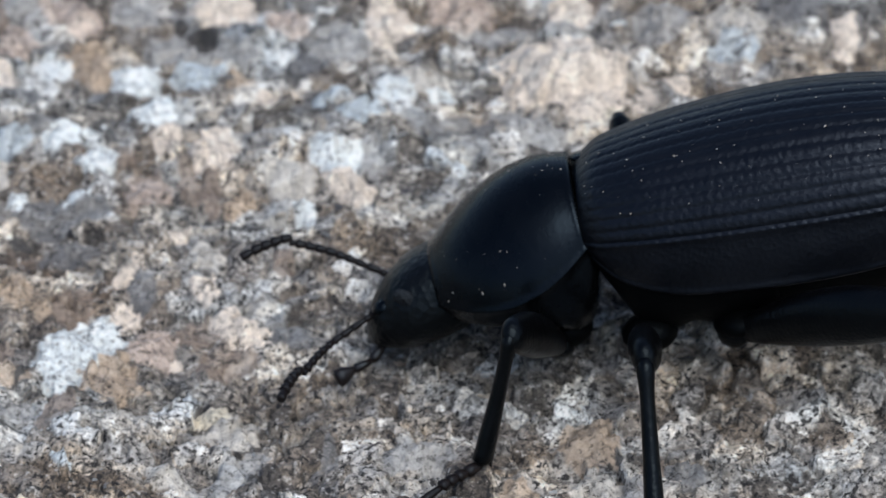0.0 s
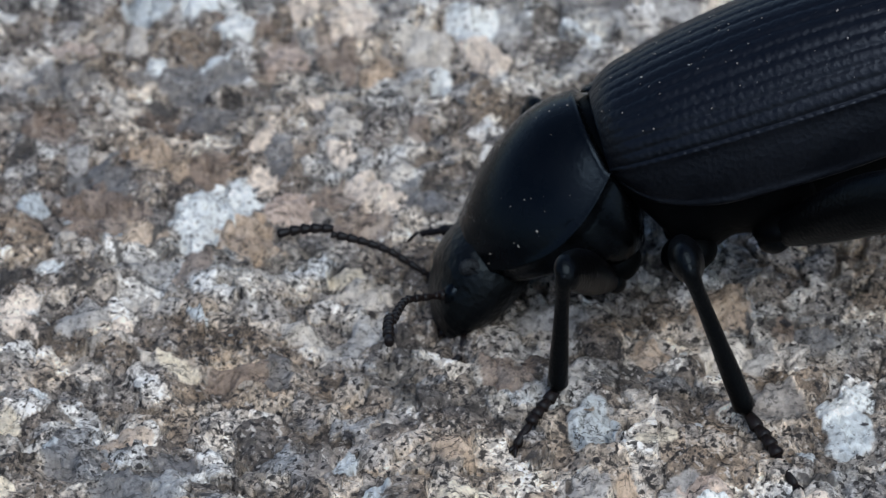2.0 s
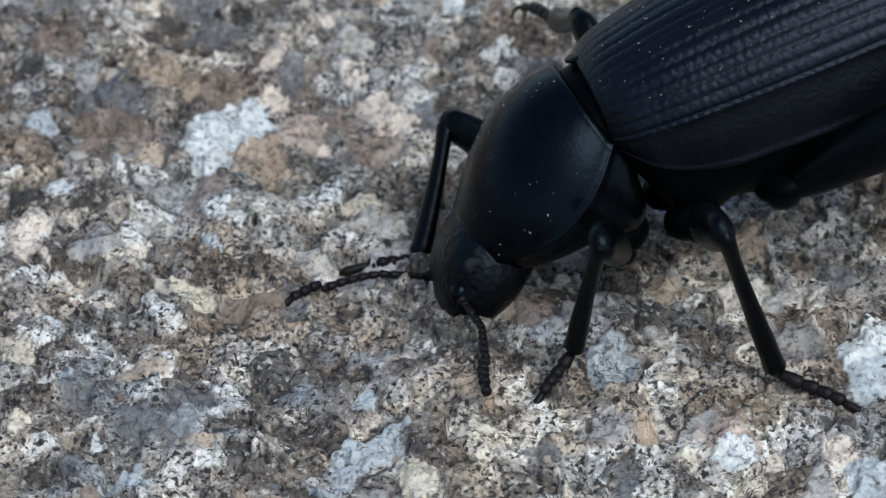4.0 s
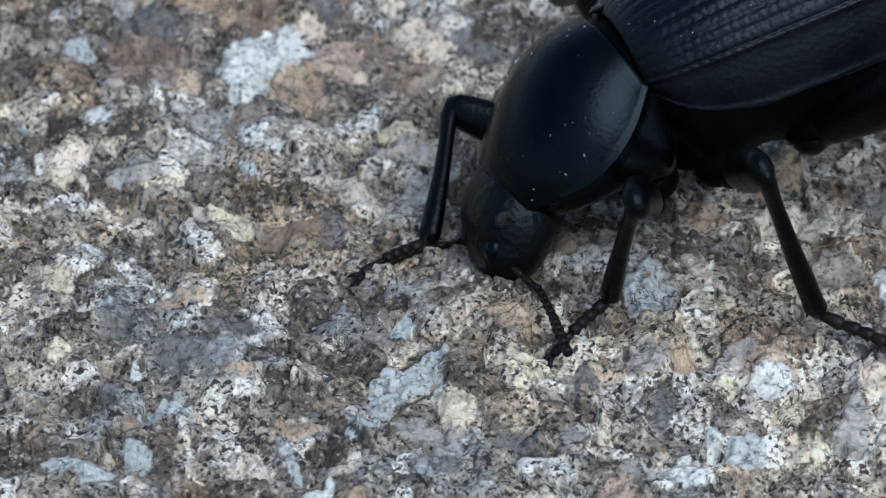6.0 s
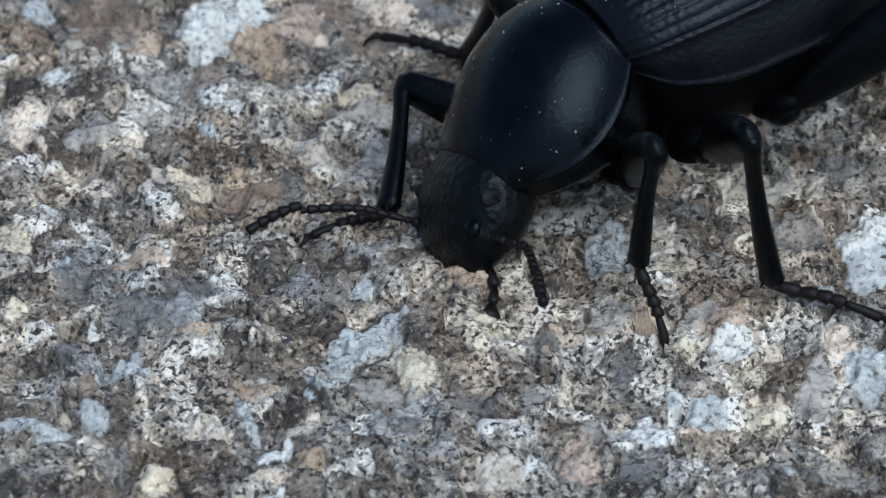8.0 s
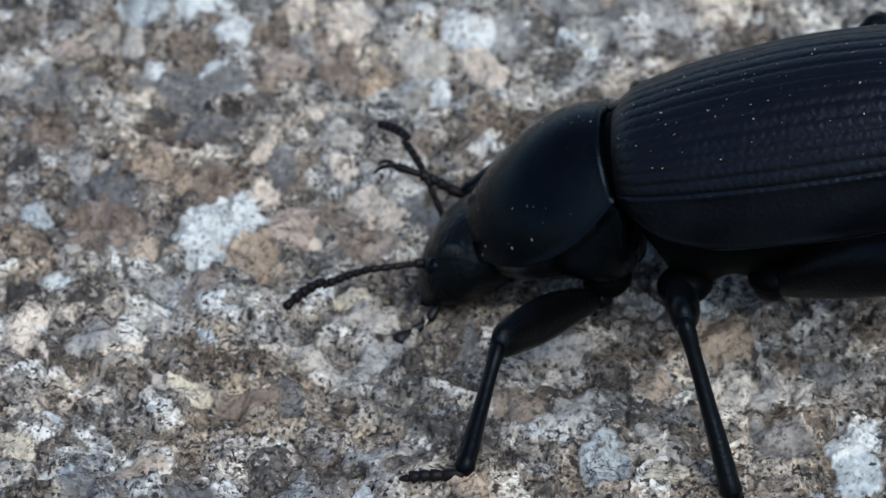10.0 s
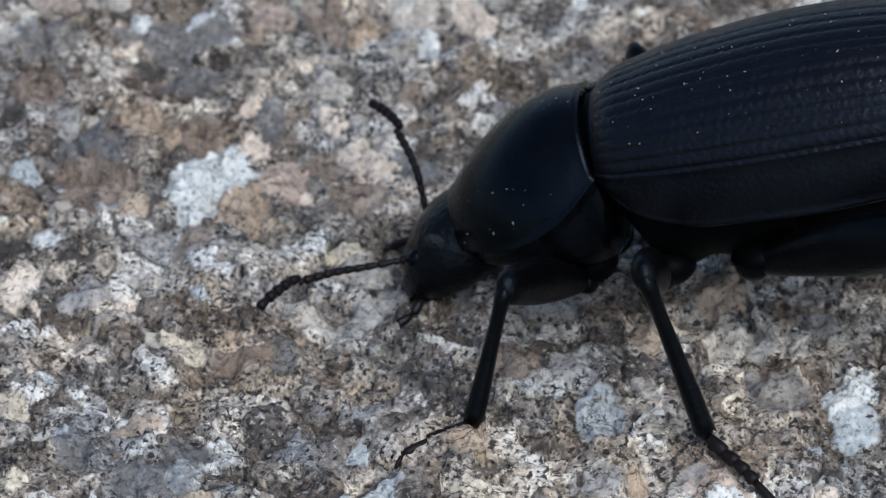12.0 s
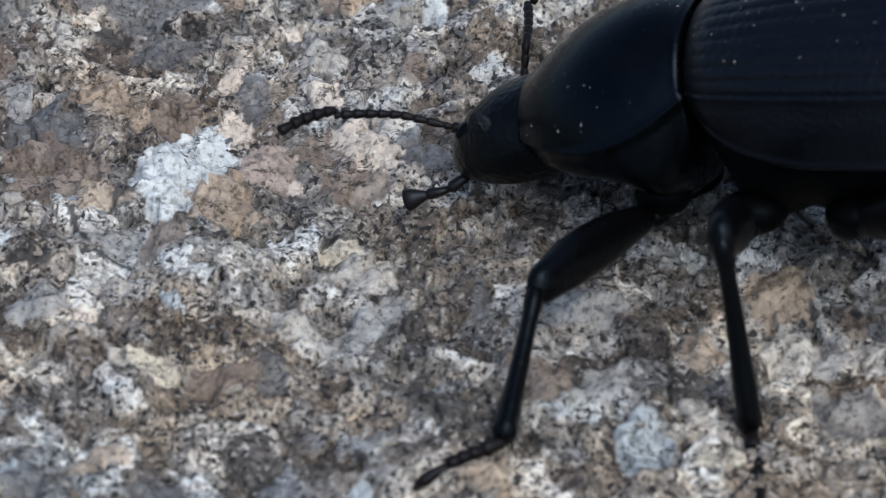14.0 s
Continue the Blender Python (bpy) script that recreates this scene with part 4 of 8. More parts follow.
GRAIN_SHAPES = {}
for material in (QUARTZ, BLUE, FELDSPAR, ROSE, SLATE, DARK):
    GRAIN_SHAPES[material.name] = []
    for k in range(5):
        data = crystal_mesh(11 * k + len(material.name), 11 + k % 3, 0.30)
        data.materials.append(material)
        GRAIN_SHAPES[material.name].append(data)


def crystal(x, y, long, wide, turn, material, shape=0, sink=0.04):
    """One grain at a place in the rock, in millimetres, its long way turned from the x axis."""
    ob = new("crystal", GRAIN_SHAPES[material.name][shape % 5])
    ob.parent = ground
    z = float(height(x, y)) - sink
    r = max(long, 0.6)
    lean = [max(-12, min(12, math.degrees(math.atan(float(height(x + a, y + b) - height(x - a, y - b)) / (2 * r))))) for a, b in ((r, 0), (0, r))]
    ob.matrix_basis = mm(x, y, z, lean[1], -lean[0], turn) @ Matrix.Diagonal((long, wide, min((long * wide) ** 0.5, 0.9) * 0.6, 1))
    return ob


scatter = random.Random(5)
for _ in range(300):
    x, y = scatter.uniform(-15, 15), scatter.uniform(-11, 34)
    kind = scatter.choices((QUARTZ, BLUE, FELDSPAR, ROSE, SLATE, DARK), (2, 2, 4, 2, 2, 6))[0]
    size = scatter.uniform(0.09, 0.26)
    crystal(x, y, size, size * scatter.uniform(0.55, 0.95), scatter.uniform(0, 180), kind, scatter.randrange(5), 0.03)


# ---- how the beetle moves ----
def motions():
    walk(beetle, [
        (0, mm(9.32, 11.65, 5.05, 13.7, 12.4, 173.9)), (0.3, mm(9.63, 14.18, 5.1, 13.9, 12.5, 174.2)), (0.5, mm(7.93, 10.54, 5.15, 9.9, 14.3, 176.1)),
        (0.6, mm(7.86, 10.72, 5.14, 9.3, 14.9, 176.1)), (1, mm(6.3, 9.34, 5.08, 10.3, 15.1, -179.1)), (1.5, mm(5.34, 7.64, 5.01, 17.7, 20.6, -176)),
        (2, mm(5.56, 7.74, 5.01, 19.1, 18.5, -177.2)), (2.5, mm(5.27, 7.22, 5.01, 19, 18.2, -170.6)), (4.8, mm(3.8, 4.09, 4.91, 24.1, 17.1, -161.1)),
        (5, mm(3.65, 3.7, 4.94, 28.4, 14.5, -158.5)), (5.5, mm(3.95, 4.21, 4.87, 25.6, 17.3, -161.7)), (6, mm(4.07, 4.44, 4.89, 27.5, 15.9, -160.8)),
        (6.5, mm(4.25, 3.71, 4.95, 28, 12.9, -151.7)), (7, mm(4.21, 3.35, 4.89, 28.5, 14.6, -151.6)), (7.5, mm(4.07, 3.44, 4.91, 26.9, 11, -149.5)),
        (8, mm(4.05, 3.39, 4.91, 26.6, 11.3, -149.8)), (8.5, mm(4.24, 3.98, 4.87, 27.5, 13, -151.7)), (8.8, mm(5.25, 5.53, 4.96, 28.6, 20.1, -175.6)),
        (9, mm(5.31, 6.16, 4.98, 25.5, 20, -179.6)), (9.2, mm(5.87, 8.83, 4.99, 14.4, 14.5, 175.4)), (11.5, mm(5.46, 7.3, 4.97, 13.9, 17, 170.4)),
        (12, mm(5.34, 6.94, 4.96, 17.4, 17.4, 170.9)), (12.5, mm(5.27, 6.74, 4.99, 18.1, 16.1, 173.2)), (13, mm(5.21, 6.82, 5.01, 16.2, 17.2, 173.3)),
        (13.5, mm(5.45, 6.9, 4.97, 22.7, 17, 168.4)), (14, mm(7.33, 9.74, 4.99, 19.7, 15, 159.3)),
    ])
    walk(pronotum, [
        (0, mm(0, 0, 0.2, 0, 4.1, 3.5)), (0.3, mm(0, 0, 0.2, 0, 5, 3.6)), (0.5, mm(0, 0, 0.2, 0, 8.4, 2.4)),
        (0.6, mm(0, 0, 0.2, 0, 11.5, 0.5)), (1, mm(0, 0, 0.2, 0, 10.7, -2.4)), (1.5, mm(0, 0, 0.2, 0, 11.9, -4)),
        (2, mm(0, 0, 0.2, 0, 11, -1.2)), (2.5, mm(0, 0, 0.2, 0, 14.7, -5)), (4.8, mm(0, 0, 0.2, 0, 15.6, -1)),
        (5, mm(0, 0, 0.2, 0, 13.8, -0.5)), (5.5, mm(0, 0, 0.2, 0, 12.6, -3)), (6, mm(0, 0, 0.2, 0, 13.9, -0.3)),
        (6.5, mm(0, 0, 0.2, 0, 11.1, 1.2)), (7, mm(0, 0, 0.2, 0, 9.3, 3.5)), (7.5, mm(0, 0, 0.2, 0, 13.1, 1.4)),
        (8, mm(0, 0, 0.2, 0, 12.3, 2)), (8.5, mm(0, 0, 0.2, 0, 9.5, 1.2)), (8.8, mm(0, 0, 0.2, 0, 0.9, -1.5)),
        (9, mm(0, 0, 0.2, 0, 2.9, -1.9)), (9.2, mm(0, 0, 0.2, 0, 6.9, -2.7)), (11.5, mm(0, 0, 0.2, 0, 7.7, -0.9)),
        (12, mm(0, 0, 0.2, 0, 8.5, -1.3)), (12.5, mm(0, 0, 0.2, 0, 8.5, -3.3)), (13, mm(0, 0, 0.2, 0, 7.1, -2.2)),
        (13.5, mm(0, 0, 0.2, 0, 7.3, -1.4)), (14, mm(0, 0, 0.2, 0, 2.8, -0.5)),
    ])
    walk(head, [
        (0, mm(4.66, 0.28, -1.09, -0.6, 15.1, -5.3)), (0.3, mm(4.64, 0.29, -1.16, -0.7, 18, -4.1)), (0.5, mm(4.55, 0.19, -1.44, 0.6, 27.5, 6.6)),
        (0.6, mm(4.46, 0.04, -1.68, 1.1, 26.1, 5.8)), (1, mm(4.49, -0.19, -1.61, 0.7, 26.3, 1.1)), (1.5, mm(4.44, -0.31, -1.71, 1.3, 37.9, 1.8)),
        (2, mm(4.48, -0.09, -1.64, 3, 30.6, 13.9)), (2.5, mm(4.34, -0.38, -1.92, 3.2, 31.6, 7.1)), (4.8, mm(4.32, -0.08, -1.99, 2.1, 36.2, 6.2)),
        (5, mm(4.39, -0.04, -1.85, 0.1, 36.1, -0.2)), (5.5, mm(4.42, -0.23, -1.76, 0.2, 41.2, -2)), (6, mm(4.38, -0.02, -1.86, 0.9, 42.8, 3)),
        (6.5, mm(4.48, 0.09, -1.64, 1.8, 45.5, 8.8)), (7, mm(4.53, 0.28, -1.5, 1, 40, 9)), (7.5, mm(4.41, 0.11, -1.8, 1.9, 37.7, 9.2)),
        (8, mm(4.44, 0.16, -1.74, 1.1, 36.3, 6.9)), (8.5, mm(4.53, 0.09, -1.52, 0.3, 21.6, 3)), (8.8, mm(4.73, -0.12, -0.82, 0, 11.6, -3.6)),
        (9, mm(4.69, -0.15, -0.99, -0.8, 15.1, -18.7)), (9.2, mm(4.6, -0.22, -1.31, -0.6, 19.2, -7.8)), (11.5, mm(4.58, -0.08, -1.38, 1.2, 23, 7.7)),
        (12, mm(4.56, -0.1, -1.44, 0.6, 22.7, 2.6)), (12.5, mm(4.55, -0.27, -1.44, -0.3, 18.8, -5.4)), (13, mm(4.59, -0.17, -1.33, 0.1, 20.4, -1)),
        (13.5, mm(4.59, -0.11, -1.35, 0.5, 17.3, 2.3)), (14, mm(4.7, -0.04, -0.98, -0.6, 12.9, -12.7)),
    ])
    walk(left_front[0], [
        (0, mm(1.38, 1.83, -3.71, 0, -22.4, 83.2)), (0.15, mm(1.37, 1.76, -3.78, 0.8, -12.8, 74.2)), (0.3, mm(1.34, 1.67, -3.83, 0, -2.9, 65.4)),
        (0.4, mm(1.25, 1.71, -3.85, 0.2, -9.1, 68.4)), (0.5, mm(1.17, 1.74, -3.86, -0.1, -15.3, 71.5)), (0.6, mm(1.04, 1.69, -3.92, -0.1, -15.1, 70.1)),
        (1, mm(1.16, 1.65, -3.9, -0.1, -16.7, 75.1)), (1.17, mm(1.15, 1.67, -3.88, 0, -18.7, 76.5)), (1.33, mm(1.13, 1.68, -3.87, 0, -22.5, 79.3)),
        (1.5, mm(1.11, 1.68, -3.86, -0.1, -24.5, 80.8)), (2, mm(1.08, 1.71, -3.88, 0, -19.7, 82.5)), (2.5, mm(0.96, 1.68, -3.9, 0, -24.3, 79.9)),
        (3.27, mm(0.91, 1.69, -3.91, -0.1, -23.3, 80.1)), (4.03, mm(0.83, 1.71, -3.93, -0.1, -21.6, 80.4)), (4.8, mm(0.79, 1.72, -3.94, 0, -20.5, 80.6)),
        (5, mm(0.91, 1.71, -3.94, -0.1, -18.2, 78.1)), (5.5, mm(1.04, 1.67, -3.91, 0, -18.8, 78.5)), (6, mm(0.89, 1.69, -3.96, 0, -14.5, 76)),
        (6.17, mm(0.92, 1.7, -3.94, 0, -15.5, 77.6)), (6.33, mm(0.99, 1.72, -3.9, 0, -17.4, 80.5)), (6.5, mm(1.01, 1.73, -3.89, 0, -18.3, 81.9)),
        (7, mm(1.05, 1.82, -3.84, -0.1, -19.9, 84.2)), (7.5, mm(0.89, 1.75, -3.91, 0, -20.6, 79.7)), (8, mm(0.92, 1.78, -3.88, 0, -20.8, 80.1)),
        (8.5, mm(1.11, 1.71, -3.87, 0.1, -17.5, 81.4)), (8.56, mm(1.17, 1.73, -3.84, 0.1, -17.3, 80.8)), (8.62, mm(1.33, 1.7, -3.8, 0.1, -15.6, 78.5)),
        (8.68, mm(1.52, 1.66, -3.75, 0.1, -13.7, 75.9)), (8.74, mm(1.68, 1.63, -3.71, 0.1, -12.1, 73.8)), (8.8, mm(1.74, 1.62, -3.7, 0, -11.4, 72.8)),
        (8.9, mm(1.68, 1.6, -3.72, 0, -10, 71.4)), (9, mm(1.63, 1.59, -3.76, 0, -8.7, 70.1)), (9.05, mm(1.61, 1.65, -3.76, -0.6, -13.4, 73.2)),
        (9.1, mm(1.53, 1.56, -3.82, 0.1, -5.7, 67)), (9.15, mm(1.45, 1.55, -3.85, 0, -4.2, 64.9)), (9.2, mm(1.39, 1.53, -3.87, 0.1, -6.1, 62.9)),
        (9.97, mm(1.38, 1.58, -3.86, 0.4, -7.9, 67.5)), (10.73, mm(1.33, 1.67, -3.83, 0.3, -15.9, 74.4)), (11.5, mm(1.3, 1.71, -3.81, 0, -20.2, 78.1)),
        (12, mm(1.25, 1.68, -3.84, 0, -17.6, 78.7)), (12.5, mm(1.32, 1.65, -3.83, -0.1, -19.3, 77.4)), (13, mm(1.37, 1.68, -3.79, 0, -20.4, 77.4)),
        (13.5, mm(1.33, 1.69, -3.85, -0.2, -11, 82.1)), (13.67, mm(1.38, 1.62, -3.85, -0.1, -6.9, 81.8)), (13.83, mm(1.49, 1.51, -3.81, 0.1, 1.9, 77.7)),
        (14, mm(1.56, 1.51, -3.78, 0, 6.8, 76.1)),
    ])
    walk(left_front[1], [
        (0, mm(2.01, 7.16, -1.5, -87.2, 65.3, -12.5)), (0.15, mm(2.91, 7.2, -2.5, -36.5, 59.4, 48.3)), (0.3, mm(3.75, 6.94, -3.53, -17.5, 39.3, 78.1)),
        (0.4, mm(3.36, 7.03, -2.93, -19.7, 41.3, 74.9)), (0.5, mm(2.95, 7.04, -2.33, -22, 43.3, 71.6)), (0.6, mm(2.94, 6.96, -2.41, -20.2, 42.3, 74.1)),
        (1, mm(2.59, 7.02, -2.23, -17.8, 57.4, 76.4)), (1.17, mm(2.43, 7.01, -2.03, -35.1, 69.5, 58.3)), (1.33, mm(2.12, 6.94, -1.65, -122.1, 71.8, -30.1)),
        (1.5, mm(1.95, 6.89, -1.46, -143.8, 60.4, -52.5)), (2, mm(1.79, 7.12, -1.92, -140.2, 57.3, -48.2)), (2.5, mm(1.89, 6.88, -1.52, -105.8, 56.7, -9.8)),
        (3.27, mm(1.83, 6.93, -1.62, -118.4, 55.7, -25.8)), (4.03, mm(1.73, 7.03, -1.8, -137.7, 49.3, -51.8)), (4.8, mm(1.68, 7.08, -1.91, -144.9, 44.1, -62.7)),
        (5, mm(2.04, 7.1, -2.13, -143.5, 40.3, -60.5)), (5.5, mm(2.14, 7.05, -2.05, -149.3, 35.3, -70.5)), (6, mm(2.24, 7.13, -2.51, -146.3, 41.8, -65.7)),
        (6.17, mm(2.12, 7.16, -2.39, -145.7, 45.2, -64.6)), (6.33, mm(1.9, 7.18, -2.17, -144.2, 51.3, -62.2)), (6.5, mm(1.79, 7.18, -2.07, -148.5, 50.4, -67.5)),
        (7, mm(1.6, 7.25, -1.87, -146.2, 49.9, -64.7)), (7.5, mm(1.86, 7.09, -1.87, -152.3, 52.8, -72)), (8, mm(1.85, 7.12, -1.82, -150.7, 53.5, -70.1)),
        (8.5, mm(1.93, 7.18, -2.13, -148.5, 54.4, -67.3)), (8.56, mm(2.06, 7.19, -2.12, -141.8, 53.5, -58.9)), (8.62, mm(2.44, 7.17, -2.24, -142.4, 46.3, -58.5)),
        (8.68, mm(2.89, 7.13, -2.38, -143.2, 37.7, -57.9)), (8.74, mm(3.26, 7.08, -2.5, -143.7, 30.5, -57.3)), (8.8, mm(3.42, 7.05, -2.55, -143.9, 27.5, -56.9)),
        (8.9, mm(3.5, 7.02, -2.71, -144.8, 32.8, -58.2)), (9, mm(3.58, 6.98, -2.88, -146, 38.1, -59.7)), (9.05, mm(3.24, 7.05, -2.42, -93.4, 59.8, 5.8)),
        (9.1, mm(3.78, 6.88, -3.24, -45.1, 46.3, 60.3)), (9.15, mm(3.9, 6.79, -3.42, -36.3, 37.9, 70.9)), (9.2, mm(4.02, 6.67, -3.25, -30.8, 31.9, 80.6)),
        (9.97, mm(3.58, 6.89, -3.06, -34.8, 37.6, 72.1)), (10.73, mm(2.83, 7.04, -2.24, -50.8, 56.1, 49.8)), (11.5, mm(2.42, 7.03, -1.81, -68.8, 63.3, 28.8)),
        (12, mm(2.34, 7.11, -2.09, -93.9, 63.7, 0.9)), (12.5, mm(2.51, 6.99, -1.92, -110.4, 65.5, -17.5)), (13, mm(2.56, 6.98, -1.77, -110.4, 63.7, -17.6)),
        (13.5, mm(2.11, 7.33, -2.74, -122.1, 61.7, -30.8)), (13.67, mm(2.21, 7.32, -3.15, -77.8, 70.6, 18.8)), (13.83, mm(2.72, 7.19, -4, -23.9, 53.4, 82.3)),
        (14, mm(2.94, 7.1, -4.47, -21.7, 46.2, 88.1)),
    ])
    walk(left_front[2], [
        (0, mm(3.81, 6.76, -5.5, -18.6, 7.3, 41.6)), (0.15, mm(4.4, 8.87, -6.29, -18.1, 3.3, 28.5)), (0.3, mm(4.45, 10.27, -6.32, -16.7, -0.4, 15.5)),
        (0.4, mm(4.22, 10.22, -5.83, -12, -6.9, 0.9)), (0.5, mm(3.96, 10.08, -5.35, -5.7, -12, -14.5)), (0.6, mm(3.83, 10.09, -5.37, -7.7, -13.5, -4.7)),
        (1, mm(3.15, 9.33, -5.94, -5, -19.3, -17.5)), (1.17, mm(3.24, 8.32, -6.15, -14.4, -13.7, 0.5)), (1.33, mm(3.31, 6.25, -5.83, -25.4, 2.4, 30.4)),
        (1.5, mm(3.27, 5.17, -5.28, -27.6, 12.8, 45.6)), (2, mm(3.37, 5.35, -5.62, -27.3, 18.7, 48.7)), (2.5, mm(4.27, 6.47, -5.19, -27.1, 16.7, 30)),
        (3.27, mm(4.06, 5.85, -5.25, -28.4, 18.6, 29.2)), (4.03, mm(3.51, 4.77, -5.14, -30.8, 22.1, 27.4)), (4.8, mm(3.13, 4.27, -4.97, -32.2, 24, 26.3)),
        (5, mm(3.69, 4.18, -4.97, -34.8, 23.3, 14.8)), (5.5, mm(3.34, 3.67, -4.59, -34, 29.8, 37.5)), (6, mm(3.59, 4.14, -5.44, -32.4, 13.6, 18.8)),
        (6.17, mm(3.45, 4.36, -5.51, -35.3, 26.8, 33.2)), (6.33, mm(3.18, 4.75, -5.6, -28.7, 51.2, 66.3)), (6.5, mm(2.86, 4.59, -5.46, -57.7, 68.1, 50.1)),
        (7, mm(2.81, 4.69, -5.23, -67.8, 81, 57.4)), (7.5, mm(2.69, 4.55, -5.37, -53.7, 71.5, 60.5)), (8, mm(2.74, 4.66, -5.36, -56, 77.3, 64.8)),
        (8.5, mm(2.92, 4.82, -5.71, -60.2, 62.8, 59.9)), (8.56, mm(3.41, 4.95, -5.66, -8, 59.7, 108.2)), (8.62, mm(4.03, 4.58, -5.42, -32, 46.2, 68.2)),
        (8.68, mm(4.74, 4.18, -5.07, -38.5, 23.6, 39.7)), (8.74, mm(5.31, 3.89, -4.73, -34.8, 4.3, 20.1)), (8.8, mm(5.55, 3.78, -4.58, -31.3, -3.1, 11.5)),
        (8.9, mm(5.45, 3.87, -5.1, -31.4, -3.5, 32.1)), (9, mm(5.33, 3.99, -5.6, -31.7, -3.9, 52.6)), (9.05, mm(5.42, 7.27, -6.19, -29.7, -14.2, 52)),
        (9.1, mm(5.29, 9.52, -6.43, -21.3, -5, 22.6)), (9.15, mm(5.04, 10.07, -6.13, -14.1, -4.5, 2.3)), (9.2, mm(4.63, 10.36, -5.58, -11.1, -3.5, -1.9)),
        (9.97, mm(4.65, 10.2, -5.74, -13.4, -3.7, 1.3)), (10.73, mm(4.41, 8.91, -5.89, -18.6, -4.4, 27)), (11.5, mm(4.15, 7.98, -5.74, -21.4, -3.7, 40.9)),
        (12, mm(4.29, 7.14, -6.03, -24.4, -1.8, 45)), (12.5, mm(4.25, 6.44, -5.92, -24, 2.1, 40.7)), (13, mm(4.42, 6.39, -5.71, -23.5, -0.1, 48.9)),
        (13.5, mm(3.9, 6.27, -6.6, -27.2, 8.1, 51.3)), (13.67, mm(3.59, 7.8, -7.29, -26.7, 5.9, 47.5)), (13.83, mm(3.07, 9.79, -7.54, -26.7, 6.8, 38.6)),
        (14, mm(3.04, 10.15, -7.65, -24.5, 10.8, 48.4)),
    ])
    walk(left_middle[0], [
        (0, mm(-1.35, 2.68, -3.88, -0.1, -13.4, 96.2)), (0.3, mm(-1.37, 2.66, -3.93, 0, -8.9, 99)), (0.5, mm(-1.35, 2.71, -3.81, -0.2, -20.5, 95.5)),
        (0.6, mm(-1.37, 2.71, -3.8, -0.1, -21.1, 97.7)), (1, mm(-1.37, 2.72, -3.78, -0.2, -23.1, 97.3)), (1.25, mm(-1.35, 2.71, -3.82, -0.1, -19.4, 95.1)),
        (1.5, mm(-1.33, 2.69, -3.86, -0.2, -15.7, 93.1)), (2, mm(-1.34, 2.68, -3.88, -0.1, -13.7, 94.4)), (2.5, mm(-1.3, 2.69, -3.87, -0.2, -15.4, 89.9)),
        (3.27, mm(-1.31, 2.69, -3.87, -0.2, -14.8, 90.7)), (4.03, mm(-1.32, 2.68, -3.88, -0.2, -13.8, 92.2)), (4.8, mm(-1.33, 2.68, -3.89, -0.1, -13.3, 93)),
        (5, mm(-1.31, 2.65, -3.93, -0.1, -9.1, 90.7)), (5.5, mm(-1.33, 2.68, -3.89, -0.1, -13.3, 93)), (6, mm(-1.3, 2.66, -3.92, -0.1, -10.1, 89.7)),
        (6.5, mm(-1.23, 2.65, -3.9, -0.2, -12.7, 81.6)), (7, mm(-1.25, 2.65, -3.9, -0.2, -12.1, 83.7)), (7.5, mm(-1.24, 2.66, -3.89, -0.3, -13.8, 82.4)),
        (8, mm(-1.24, 2.66, -3.88, -0.3, -14.1, 82.2)), (8.5, mm(-1.25, 2.65, -3.9, -0.2, -12.5, 83.1)), (8.8, mm(-1.38, 2.6, -3.98, 0, -2.2, 101.8)),
        (9, mm(-1.39, 2.61, -3.98, 0, -3, 102.9)), (9.1, mm(-1.39, 2.64, -3.95, 0, -7.7, 102)), (9.2, mm(-1.39, 2.66, -3.92, 0, -9.6, 101.2)),
        (9.97, mm(-1.39, 2.68, -3.89, -0.1, -12.7, 100.5)), (10.73, mm(-1.38, 2.7, -3.83, -0.2, -18.3, 99.3)), (11.5, mm(-1.38, 2.71, -3.8, -0.1, -21.3, 98.6)),
        (12, mm(-1.36, 2.7, -3.84, -0.1, -17.5, 97.2)), (12.5, mm(-1.35, 2.7, -3.83, -0.2, -18.5, 95.4)), (13, mm(-1.35, 2.71, -3.82, -0.2, -19.3, 95.6)),
        (13.5, mm(-1.38, 2.67, -3.91, 0, -10.9, 100.2)), (13.75, mm(-1.4, 2.7, -3.91, 0, -10.4, 101.5)), (14, mm(-1.39, 2.62, -3.92, 0, -9.5, 102)),
    ])
